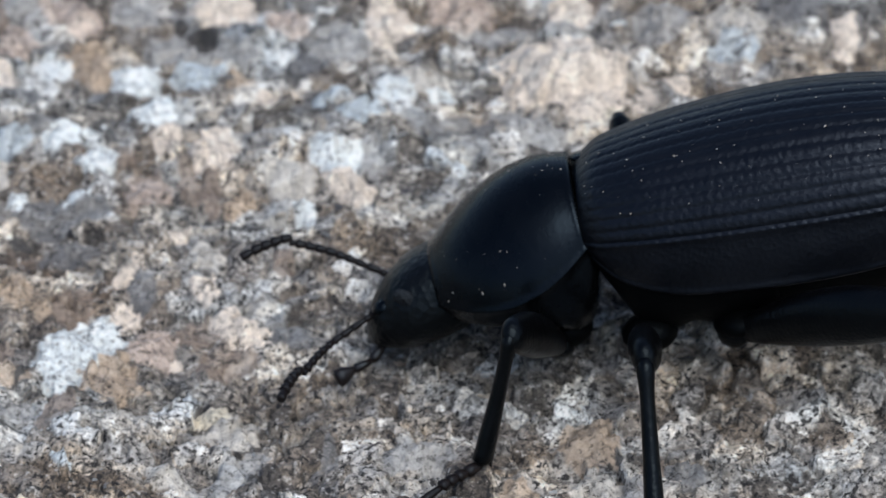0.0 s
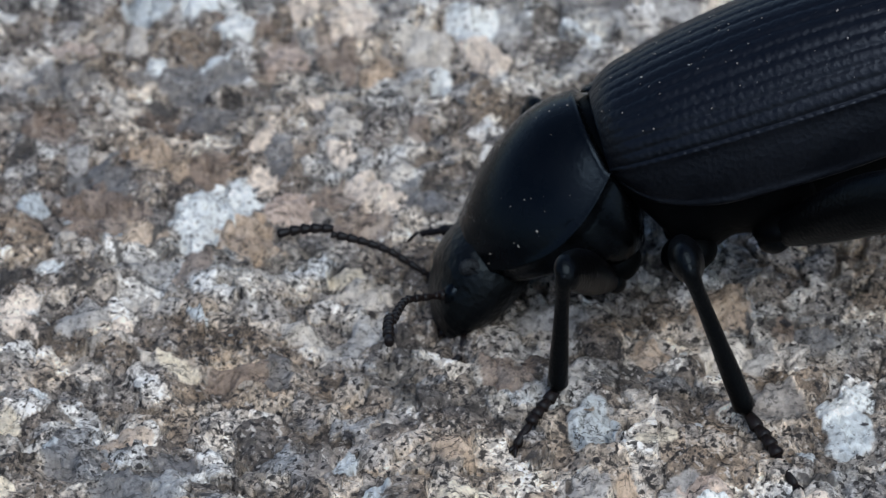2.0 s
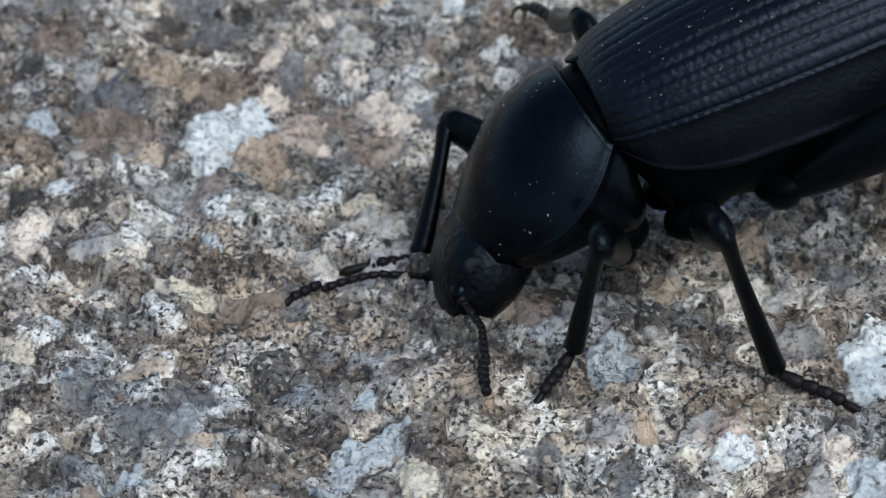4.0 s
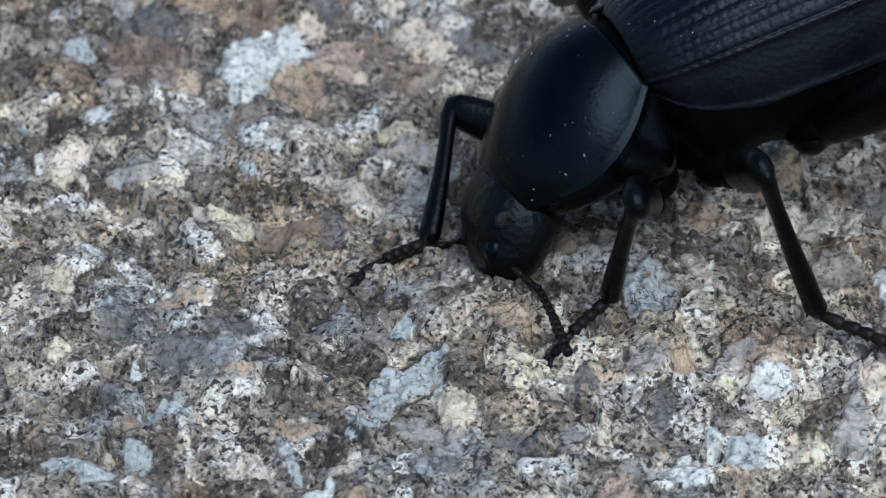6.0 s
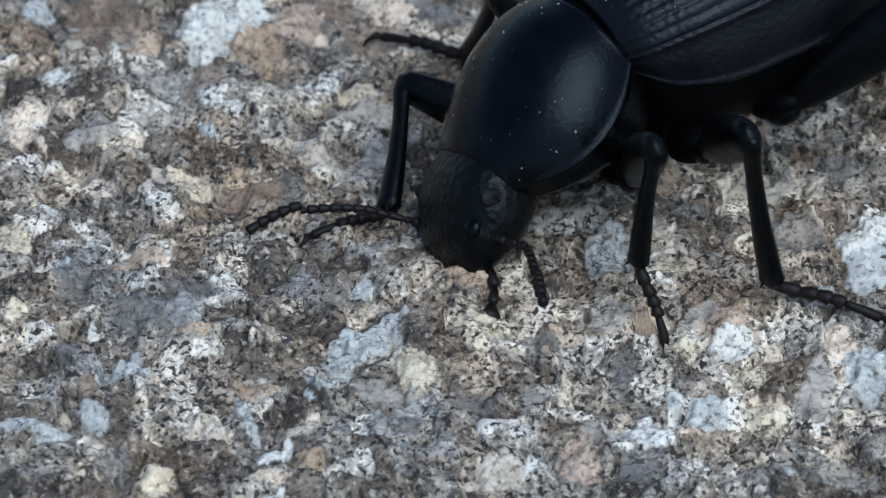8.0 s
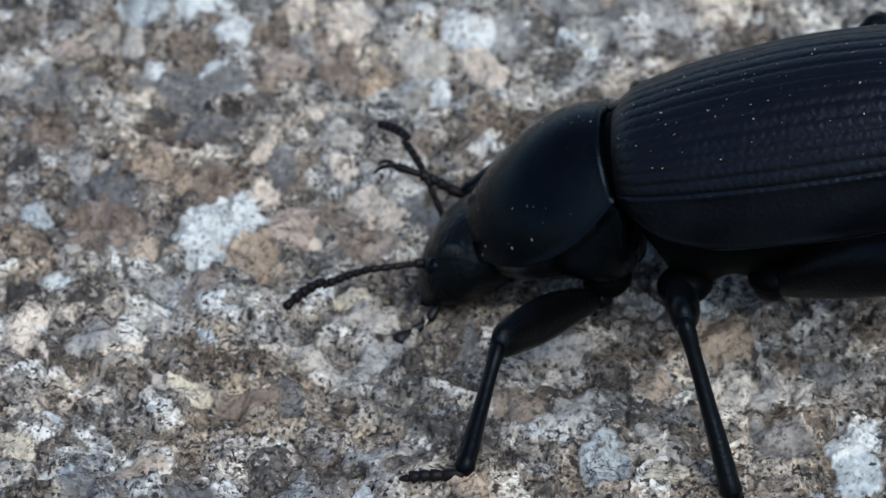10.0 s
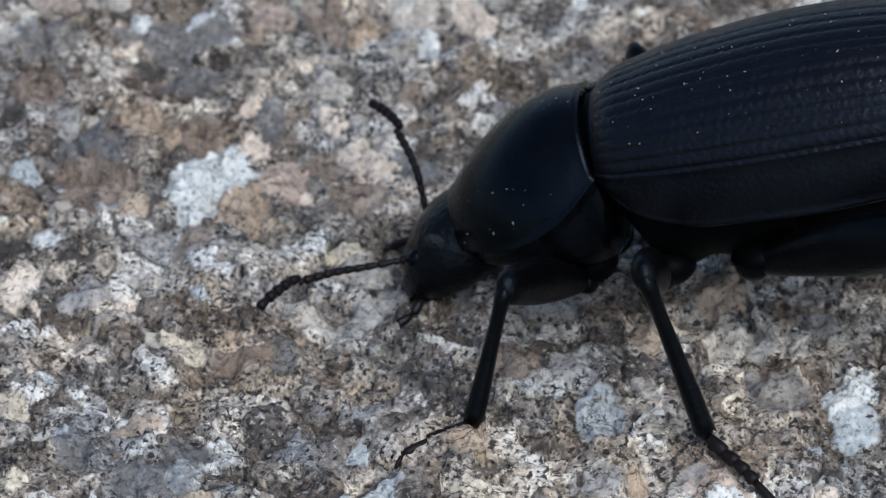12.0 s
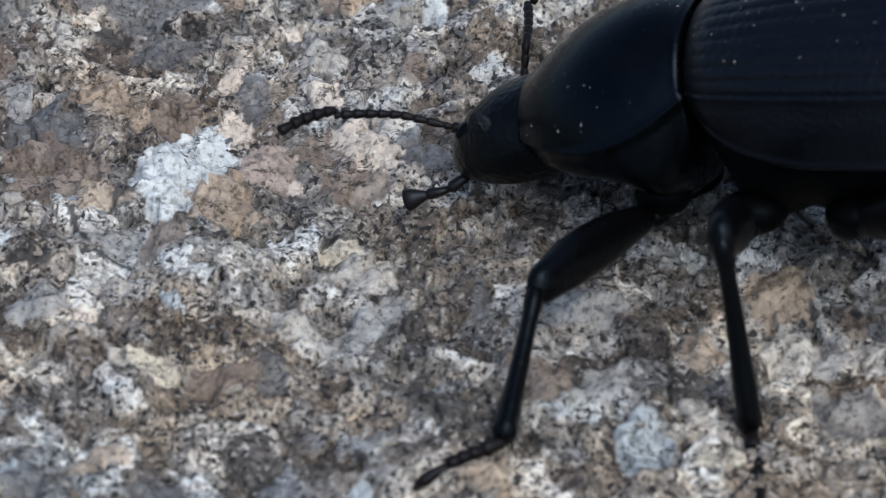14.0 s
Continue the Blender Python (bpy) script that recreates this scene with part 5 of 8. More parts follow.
    walk(left_middle[1], [
        (0, mm(-1.94, 8.1, -2.59, -23.6, 71.7, 71.8)), (0.3, mm(-2.24, 8.12, -3.06, -13.7, 60.4, 82.7)), (0.5, mm(-1.85, 7.93, -1.85, -18.9, 65, 76.8)),
        (0.6, mm(-2.07, 7.89, -1.78, -20.5, 63.7, 75.1)), (1, mm(-2.02, 7.83, -1.58, 4.6, 76.3, 100.5)), (1.25, mm(-1.82, 7.97, -1.96, 167.8, 84.2, 263.9)),
        (1.5, mm(-1.62, 8.08, -2.35, 176.7, 65, 272.9)), (2, mm(-1.75, 8.11, -2.55, 172.2, 70.8, 268.1)), (2.5, mm(-1.29, 8.09, -2.38, 179.5, 70.8, 275.9)),
        (3.27, mm(-1.37, 8.1, -2.44, 176, 70.3, 272.1)), (4.03, mm(-1.53, 8.12, -2.54, 170, 68.8, 265.8)), (4.8, mm(-1.61, 8.12, -2.6, 166.9, 68.1, 262.3)),
        (5, mm(-1.37, 8.18, -3.04, 165.6, 59.4, 260.7)), (5.5, mm(-1.61, 8.12, -2.6, 168.8, 66.7, 264.1)), (6, mm(-1.27, 8.17, -2.94, 166.5, 64.9, 261.5)),
        (6.5, mm(-0.44, 8.05, -2.67, 171.4, 63.6, 267)), (7, mm(-0.65, 8.09, -2.73, 174.1, 59.7, 270)), (7.5, mm(-0.52, 8.05, -2.55, 171.3, 64.1, 267)),
        (8, mm(-0.5, 8.04, -2.52, 173.2, 63.3, 269.1)), (8.5, mm(-0.59, 8.08, -2.69, 181.1, 64.5, 277.9)), (8.8, mm(-2.53, 8.08, -3.77, 185.7, 60, 283.2)),
        (9, mm(-2.64, 8.06, -3.69, 184.5, 63.1, 281.8)), (9.1, mm(-2.55, 8.08, -3.2, 17.2, 86.1, 115.4)), (9.2, mm(-2.46, 8.08, -2.99, 11, 67.7, 110.1)),
        (9.97, mm(-2.38, 8.05, -2.66, 18.1, 77.1, 117.6)), (10.73, mm(-2.24, 7.95, -2.07, 105.7, 86.5, 205.8)), (11.5, mm(-2.16, 7.87, -1.76, 158.8, 81.3, 259.1)),
        (12, mm(-2.03, 8, -2.16, 148.9, 77.1, 249)), (12.5, mm(-1.85, 7.99, -2.05, 151.6, 75.8, 251.7)), (13, mm(-1.87, 7.97, -1.97, 144, 80.9, 244)),
        (13.5, mm(-2.35, 8.08, -2.86, 167.2, 61.5, 267.9)), (13.75, mm(-2.5, 8.11, -2.9, 169.9, 66.9, 270.8)), (14, mm(-2.55, 8.03, -3, 178.4, 74.6, 279.2)),
    ])
    walk(left_middle[2], [
        (0, mm(-1.39, 9.77, -7.91, -7.6, 14.3, 108.4)), (0.3, mm(-1.89, 10.86, -7.93, -3.2, 27.5, 122.7)), (0.5, mm(-1.31, 10.24, -6.93, -8.9, 19.9, 114.6)),
        (0.6, mm(-1.43, 10.29, -6.8, -7.3, 19.3, 123.9)), (1, mm(-2.26, 9.13, -7.02, -8.4, 19.8, 118.6)), (1.25, mm(-1.88, 7.41, -7.54, -10.7, 24.1, 114.6)),
        (1.5, mm(-1.5, 5.71, -7.43, -13.4, 28.3, 110.2)), (2, mm(-1.81, 6.27, -7.84, -11.5, 31.4, 109)), (2.5, mm(-1.1, 6.26, -7.67, -12.9, 28.8, 104.9)),
        (3.27, mm(-1.3, 6.21, -7.71, -6.8, 33.7, 118.8)), (4.03, mm(-1.68, 6.1, -7.77, 8.6, 38.7, 148)), (4.8, mm(-1.89, 6.05, -7.79, 17.8, 38.6, 164.5)),
        (5, mm(-1.83, 5.37, -7.86, 16.6, 42.4, 150.5)), (5.5, mm(-1.84, 5.91, -7.75, 12.7, 43, 150.5)), (6, mm(-1.62, 5.82, -8.01, 12.5, 41.3, 145.5)),
        (6.5, mm(-0.57, 5.57, -7.68, 12.9, 39.1, 141.7)), (7, mm(-0.65, 5.27, -7.56, 15.8, 41, 148.8)), (7.5, mm(-0.65, 5.61, -7.59, 16.2, 35.9, 147.7)),
        (8, mm(-0.54, 5.52, -7.53, 15, 35, 146)), (8.5, mm(-0.26, 5.69, -7.74, 16.2, 35.1, 149.8)), (8.8, mm(-1.89, 5.35, -8.62, 24.6, 37.9, 173.5)),
        (9, mm(-2.12, 5.58, -8.68, 18.8, 32.6, 167.4)), (9.1, mm(-2.71, 8.42, -8.77, 15.2, 24.7, 169.3)), (9.2, mm(-3.19, 10.07, -8.16, 11.5, 19.1, 171.5)),
        (9.97, mm(-2.96, 9.16, -8.12, 9.6, 25, 164)), (10.73, mm(-2.55, 7.8, -7.66, 1.9, 32.7, 144)), (11.5, mm(-2.32, 7.04, -7.3, -3.7, 35.6, 132.1)),
        (12, mm(-2.48, 6.83, -7.62, 2.9, 39.1, 143.1)), (12.5, mm(-2.28, 6.69, -7.48, 2.4, 42.3, 138.6)), (13, mm(-2.26, 7.17, -7.5, -0.2, 38.1, 137.4)),
        (13.5, mm(-2.45, 5.41, -7.78, 4.3, 46.7, 136.7)), (13.75, mm(-2.47, 5.92, -8.02, -0.7, 41.1, 127.5)), (14, mm(-2.31, 6.56, -8.41, -7.1, 21.8, 111.6)),
    ])
    walk(left_hind[0], [
        (0, mm(-4.11, 2.57, -3.94, -0.1, -6.2, 148.6)), (0.3, mm(-4.14, 2.56, -3.94, 0.2, -1.9, 158.1)), (0.5, mm(-4.22, 2.58, -3.91, -0.2, -8.8, 160)),
        (0.6, mm(-4.2, 2.58, -3.92, -0.2, -8.8, 156.6)), (1, mm(-4.14, 2.57, -3.93, -0.1, -6.7, 152)), (1.12, mm(-4.12, 2.57, -3.93, -0.1, -7, 148.8)),
        (1.25, mm(-4.07, 2.56, -3.94, -0.2, -7.5, 141.6)), (1.38, mm(-4.03, 2.53, -3.94, -0.2, -8.1, 134.3)), (1.5, mm(-4.02, 2.52, -3.95, -0.2, -8.4, 131)),
        (2, mm(-4.05, 2.54, -3.94, -0.1, -7.2, 138.3)), (2.5, mm(-4.03, 2.53, -3.94, -0.2, -8.1, 134.3)), (3.27, mm(-4.08, 2.56, -3.93, 0, -9.2, 140)),
        (4.03, mm(-4.17, 2.6, -3.91, -0.2, -11.2, 150.5)), (4.8, mm(-4.23, 2.6, -3.9, -0.4, -12.3, 156.2)), (5, mm(-4.12, 2.58, -3.93, -0.2, -8.6, 146.6)),
        (5.25, mm(-4.07, 2.56, -3.93, -0.4, -9.6, 138.4)), (5.5, mm(-4.03, 2.53, -3.94, -0.3, -10.7, 130.2)), (6, mm(-4.01, 2.52, -3.95, -0.3, -10.3, 127.7)),
        (6.5, mm(-4.01, 2.48, -3.95, -3, -17, 129.1)), (7, mm(-4.01, 2.49, -3.95, -4.6, -15.9, 137.7)), (7.17, mm(-4.03, 2.53, -3.94, -4.2, -15.2, 140.6)),
        (7.33, mm(-4.08, 2.58, -3.92, -2.3, -15.4, 140.9)), (7.5, mm(-4.12, 2.61, -3.9, -0.7, -16, 139.2)), (8, mm(-4.13, 2.61, -3.9, -0.7, -16, 139.6)),
        (8.5, mm(-4.12, 2.59, -3.92, -0.4, -12.3, 142)), (8.57, mm(-4.1, 2.58, -3.92, -0.4, -11.2, 141.4)), (8.65, mm(-4.07, 2.56, -3.94, -0.1, -8.4, 140.1)),
        (8.73, mm(-4.04, 2.53, -3.94, 0, -5.8, 138.8)), (8.8, mm(-4.03, 2.52, -3.95, 0, -4.6, 138.3)), (9, mm(-4.03, 2.52, -3.95, 0, -4.6, 138.3)),
        (9.05, mm(-4.04, 2.54, -3.94, 0.1, -5.5, 139.6)), (9.1, mm(-4.08, 2.56, -3.94, 0, -7.6, 142.5)), (9.15, mm(-4.12, 2.58, -3.93, -0.2, -9.6, 145.3)),
        (9.2, mm(-4.13, 2.59, -3.92, -0.3, -10.4, 146.7)), (9.97, mm(-4.15, 2.59, -3.92, -0.4, -9.4, 149.7)), (10.73, mm(-4.17, 2.58, -3.92, -0.2, -7.6, 155.3)),
        (11.5, mm(-4.19, 2.58, -3.93, -0.1, -6.7, 158.3)), (12, mm(-4.15, 2.57, -3.94, 0, -4.8, 155.8)), (12.5, mm(-4.13, 2.57, -3.94, 0, -5.5, 152.4)),
        (13, mm(-4.12, 2.57, -3.94, 0, -4.9, 152)), (13.17, mm(-4.1, 2.56, -3.94, 0, -4.6, 149.5)), (13.33, mm(-4.06, 2.54, -3.94, 0.1, -3.9, 144.8)),
        (13.5, mm(-4.04, 2.53, -3.95, 0.1, -3.6, 142.2)), (13.75, mm(-4.1, 2.56, -3.94, 0.1, -4.6, 149.2)), (14, mm(-4.16, 2.57, -3.93, 0, -5.4, 156.1)),
    ])
    walk(left_hind[1], [
        (0, mm(-10.22, 6.3, -3.16, 96.6, 40.5, -113.4)), (0.3, mm(-10.82, 5.24, -3.7, 97.3, 34.9, -112.2)), (0.5, mm(-10.91, 5.01, -2.81, 100.7, 48.4, -106.9)),
        (0.6, mm(-10.73, 5.41, -2.82, 98.5, 50.5, -109.8)), (1, mm(-10.46, 5.93, -3.09, 87.3, 52.6, -124.2)), (1.12, mm(-10.23, 6.28, -3.06, 91, 53.4, -119.4)),
        (1.25, mm(-9.66, 6.99, -3, 99.7, 54.5, -108.4)), (1.38, mm(-9.01, 7.63, -2.93, 108.7, 54.6, -96.9)), (1.5, mm(-8.69, 7.9, -2.9, 112.9, 54.2, -91.8)),
        (2, mm(-9.38, 7.3, -3.04, 110.4, 47.9, -94.9)), (2.5, mm(-9.01, 7.63, -2.93, 106.8, 51.1, -99.7)), (3.27, mm(-9.52, 7.13, -2.78, 106.6, 51.1, -100)),
        (4.03, mm(-10.32, 6.07, -2.51, 106.3, 50.9, -100.3)), (4.8, mm(-10.66, 5.44, -2.36, 106.3, 50.9, -100.4)), (5, mm(-10.06, 6.5, -2.85, 105.1, 48.1, -102)),
        (5.25, mm(-9.38, 7.27, -2.73, 110.5, 52.5, -94.5)), (5.5, mm(-8.59, 7.94, -2.6, 117.5, 56.4, -85.5)), (6, mm(-8.34, 8.12, -2.66, 118.2, 53.6, -84.7)),
        (6.5, mm(-8.35, 7.82, -1.84, 103, 53.8, -103.5)), (7, mm(-9.13, 7.15, -1.97, 102.6, 50.9, -104.5)), (7.17, mm(-9.4, 6.94, -2.06, 100.5, 50.6, -106.9)),
        (7.33, mm(-9.47, 6.95, -2.01, 96.5, 50.4, -111.3)), (7.5, mm(-9.37, 7.13, -1.92, 94.7, 50.1, -113.4)), (8, mm(-9.4, 7.09, -1.92, 94.7, 49.9, -113.5)),
        (8.5, mm(-9.66, 6.92, -2.38, 101.3, 45.1, -104.7)), (8.57, mm(-9.62, 6.99, -2.53, 103.7, 47.3, -101.1)), (8.65, mm(-9.53, 7.13, -2.88, 109.8, 51.5, -92.1)),
        (8.73, mm(-9.43, 7.25, -3.22, 117.8, 55.1, -81.3)), (8.8, mm(-9.38, 7.3, -3.37, 122, 56.3, -75.9)), (9, mm(-9.38, 7.3, -3.37, 122.1, 56.2, -75.8)),
        (9.05, mm(-9.5, 7.18, -3.25, 116.1, 55.6, -82.5)), (9.1, mm(-9.74, 6.91, -2.99, 103.9, 52.9, -96.4)), (9.15, mm(-9.95, 6.62, -2.73, 93.7, 48.7, -108.3)),
        (9.2, mm(-10.05, 6.48, -2.62, 89.9, 46.3, -112.8)), (9.97, mm(-10.28, 6.17, -2.74, 91.3, 48.2, -110.8)), (10.73, mm(-10.66, 5.56, -2.97, 94.3, 51.7, -106.8)),
        (11.5, mm(-10.83, 5.22, -3.09, 96.2, 53.4, -104.3)), (12, mm(-10.69, 5.51, -3.33, 97.7, 50.3, -102.4)), (12.5, mm(-10.48, 5.89, -3.24, 96.4, 49.8, -104.1)),
        (13, mm(-10.46, 5.93, -3.32, 96.5, 51.6, -104)), (13.17, mm(-10.29, 6.2, -3.36, 98.5, 50.3, -101.4)), (13.33, mm(-9.93, 6.68, -3.45, 102, 47.7, -97)),
        (13.5, mm(-9.72, 6.93, -3.5, 103.7, 46.2, -94.9)), (13.75, mm(-10.26, 6.23, -3.37, 102.3, 45.3, -96.7)), (14, mm(-10.71, 5.47, -3.25, 101, 44.3, -98.4)),
    ])
    walk(left_hind[2], [
        (0, mm(-12.63, 0.72, -8.36, -9.1, 13, 102.9)), (0.3, mm(-13.3, -0.83, -8.28, -9.3, 16.4, 102.3)), (0.5, mm(-12.45, -0.07, -8.79, -10.2, 13.9, 109.4)),
        (0.6, mm(-12.45, 0.62, -9, -11.5, 6.7, 107.4)), (1, mm(-13.19, 1.91, -9.45, -13.9, 7.8, 96.5)), (1.12, mm(-12.57, 2.12, -9.49, -11.6, 13.5, 109)),
        (1.25, mm(-11.13, 2.58, -9.51, -2, 23.5, 138.8)), (1.38, mm(-9.57, 3.03, -9.45, 12.3, 27.3, 171.7)), (1.5, mm(-8.84, 3.22, -9.39, 19.1, 26.5, 186.9)),
        (2, mm(-9.84, 1.95, -8.98, 12.4, 30.1, 164.2)), (2.5, mm(-9.86, 2.68, -9.16, 10, 30.6, 158.4)), (3.27, mm(-10.39, 2.18, -9.01, 9.6, 32.4, 154.3)),
        (4.03, mm(-11.22, 1.11, -8.72, 8.3, 35.5, 146.5)), (4.8, mm(-11.57, 0.47, -8.57, 7.4, 37.1, 142.1)), (5, mm(-11.17, 1.27, -8.8, 21.9, 29.1, 163.6)),
        (5.25, mm(-9.76, 2.42, -9.07, 27.6, 23.8, 185.9)), (5.5, mm(-8.24, 3.53, -9.27, 30.7, 16.9, 206.7)), (6, mm(-7.9, 3.4, -9.1, 32, 19.1, 204.3)),
        (6.5, mm(-9.45, 3.23, -8.29, 21, 41.8, 168.5)), (7, mm(-10.4, 2.27, -8.18, 18.9, 44.4, 166.8)), (7.17, mm(-10.88, 2.09, -8.24, 16, 43.7, 156.7)),
        (7.33, mm(-11.33, 2.2, -8.17, -0.4, 32.1, 120.9)), (7.5, mm(-11.41, 2.42, -8.06, 8.7, 36.9, 131.2)), (8, mm(-11.45, 2.37, -8.04, 4.9, 42.1, 124)),
        (8.5, mm(-11.09, 1.46, -8.04, 4.8, 39.4, 126)), (8.57, mm(-10.67, 1.66, -8.41, 14.1, 38.7, 146)), (8.65, mm(-9.71, 2.15, -9.14, 29.7, 29.3, 185.8)),
        (8.73, mm(-8.74, 2.72, -9.78, 35, 14.1, 218.8)), (8.8, mm(-8.3, 3, -10.03, 34.2, 6.9, 232.7)), (9, mm(-8.29, 2.99, -10.02, 32.3, 7.1, 226.3)),
        (9.05, mm(-8.91, 2.7, -9.86, 30.4, 14.2, 211.9)), (9.1, mm(-10.28, 2.11, -9.37, 19.8, 26.5, 176.9)), (9.15, mm(-11.61, 1.6, -8.74, 2.2, 30.3, 137.3)),
        (9.2, mm(-12.19, 1.39, -8.4, -5.8, 28.4, 119.2)), (9.97, mm(-12.17, 1.19, -8.7, -4.3, 24.7, 124.1)), (10.73, mm(-12.09, 0.81, -9.24, -2.4, 17.6, 132.7)),
        (11.5, mm(-12.01, 0.6, -9.52, -1.8, 13.8, 137)), (12, mm(-11.79, 0.52, -9.48, 0.1, 21.3, 136.6)), (12.5, mm(-11.74, 0.89, -9.35, 0.6, 20.5, 134.4)),
        (13, mm(-11.66, 1.1, -9.59, -2.2, 19.2, 132.2)), (13.17, mm(-11.3, 1.19, -9.52, 5.4, 20.4, 148.4)), (13.33, mm(-10.59, 1.34, -9.36, 19.1, 17.2, 178.2)),
        (13.5, mm(-10.19, 1.41, -9.27, 25.2, 12.9, 193.3)), (13.75, mm(-10.92, 0.64, -9.06, 18.3, 16.5, 173.9)), (14, mm(-11.55, -0.19, -8.84, 10.4, 17.6, 153.9)),
    ])
    walk(left_antenna[0], [
        (0, mm(6.84, 1.39, -1.66, 4.9, 20.2, 20.5)), (0.3, mm(6.77, 1.44, -1.84, 5.1, 26.6, 21)), (0.4, mm(6.54, 1.57, -2.13, 11.4, 31.3, 32)),
        (0.5, mm(6.31, 1.7, -2.42, 18.9, 34.8, 44)), (0.6, mm(6.26, 1.53, -2.61, 18.6, 27.7, 43.7)), (1, mm(6.4, 1.15, -2.55, 13.5, 12.8, 20.2)),
        (1.25, mm(6.26, 1.09, -2.78, 10.5, -3.3, 36)), (1.5, mm(6.11, 1.04, -3.01, 2.9, -17.9, 53.4)), (2, mm(6, 1.62, -2.68, 3.2, -17.8, 52.5)),
        (2.25, mm(6.01, 1.38, -2.83, 7.1, 6.5, 65.4)), (2.5, mm(6.03, 1.14, -2.99, 17.6, 29.1, 82.1)), (3.27, mm(6, 1.21, -3.05, 20.6, 27.5, 88.2)),
        (4.03, mm(5.96, 1.34, -3.16, 25.4, 23.9, 99.1)), (4.8, mm(5.93, 1.41, -3.23, 27.6, 21.6, 104.6)), (4.87, mm(5.98, 1.37, -3.2, 21.9, 26.8, 88.7)),
        (4.93, mm(6.08, 1.29, -3.14, 7.3, 31.4, 56.2)), (5, mm(6.13, 1.25, -3.12, -1.2, 30.8, 38.1)), (5.25, mm(6.11, 1.13, -3.14, -1.1, 15.2, 38.2)),
        (5.5, mm(6.09, 1.01, -3.17, -1, -0.3, 38.3)), (5.62, mm(6.06, 1.07, -3.19, 4.6, 12.6, 43.9)), (5.75, mm(6, 1.19, -3.24, 24.7, 37.9, 63.9)),
        (5.88, mm(5.93, 1.31, -3.29, 64.7, 51.1, 103.9)), (6, mm(5.91, 1.36, -3.31, 86.6, 49.3, 125.8)), (6.25, mm(5.85, 1.48, -3.23, 103, 35.5, 144.8)),
        (6.5, mm(5.8, 1.61, -3.15, 112, 19.1, 156.8)), (6.67, mm(5.84, 1.66, -3.08, 112, 31.5, 147.8)), (6.83, mm(5.92, 1.77, -2.94, 103.5, 53.6, 125.2)),
        (7, mm(5.96, 1.82, -2.87, 88.8, 63.5, 103.6)), (7.25, mm(5.94, 1.74, -2.97, 85.4, 51.2, 100.3)), (7.5, mm(5.91, 1.66, -3.08, 83.6, 38.9, 98.5)),
        (8, mm(6.02, 1.66, -2.99, 98.1, 23.9, 121)), (8.17, mm(6.13, 1.62, -2.81, 91.3, 26.1, 103.6)), (8.33, mm(6.34, 1.54, -2.48, 77.8, 24.8, 70.9)),
        (8.5, mm(6.46, 1.5, -2.31, 71.6, 21.4, 53.9)), (8.65, mm(6.69, 1.27, -1.78, 75.8, 9.9, 63.8)), (8.8, mm(6.92, 1.04, -1.25, 77.9, -2.2, 72.7)),
        (9, mm(7.07, 0.41, -1.56, 79.1, -15.2, 53.3)), (9.2, mm(6.78, 0.8, -2.03, 87.4, -18.7, 25.3)), (9.97, mm(6.68, 0.98, -2.08, 86.1, -10.3, 27.4)),
        (10.73, mm(6.48, 1.3, -2.15, 84.7, 5.3, 30.8)), (11.5, mm(6.38, 1.48, -2.19, 84.2, 13.7, 32.5)), (12, mm(6.48, 1.28, -2.26, 80.5, -4, 17.2)),
        (12.5, mm(6.7, 0.84, -2.14, 79.4, -11.9, 39.5)), (13, mm(6.63, 1.09, -2.08, 82.2, 7.5, 25.1)), (13.5, mm(6.59, 1.27, -1.98, 81.1, -5.9, 18.1)),
        (14, mm(7.03, 0.77, -1.47, 80.5, -19.9, 21.7)),
    ])
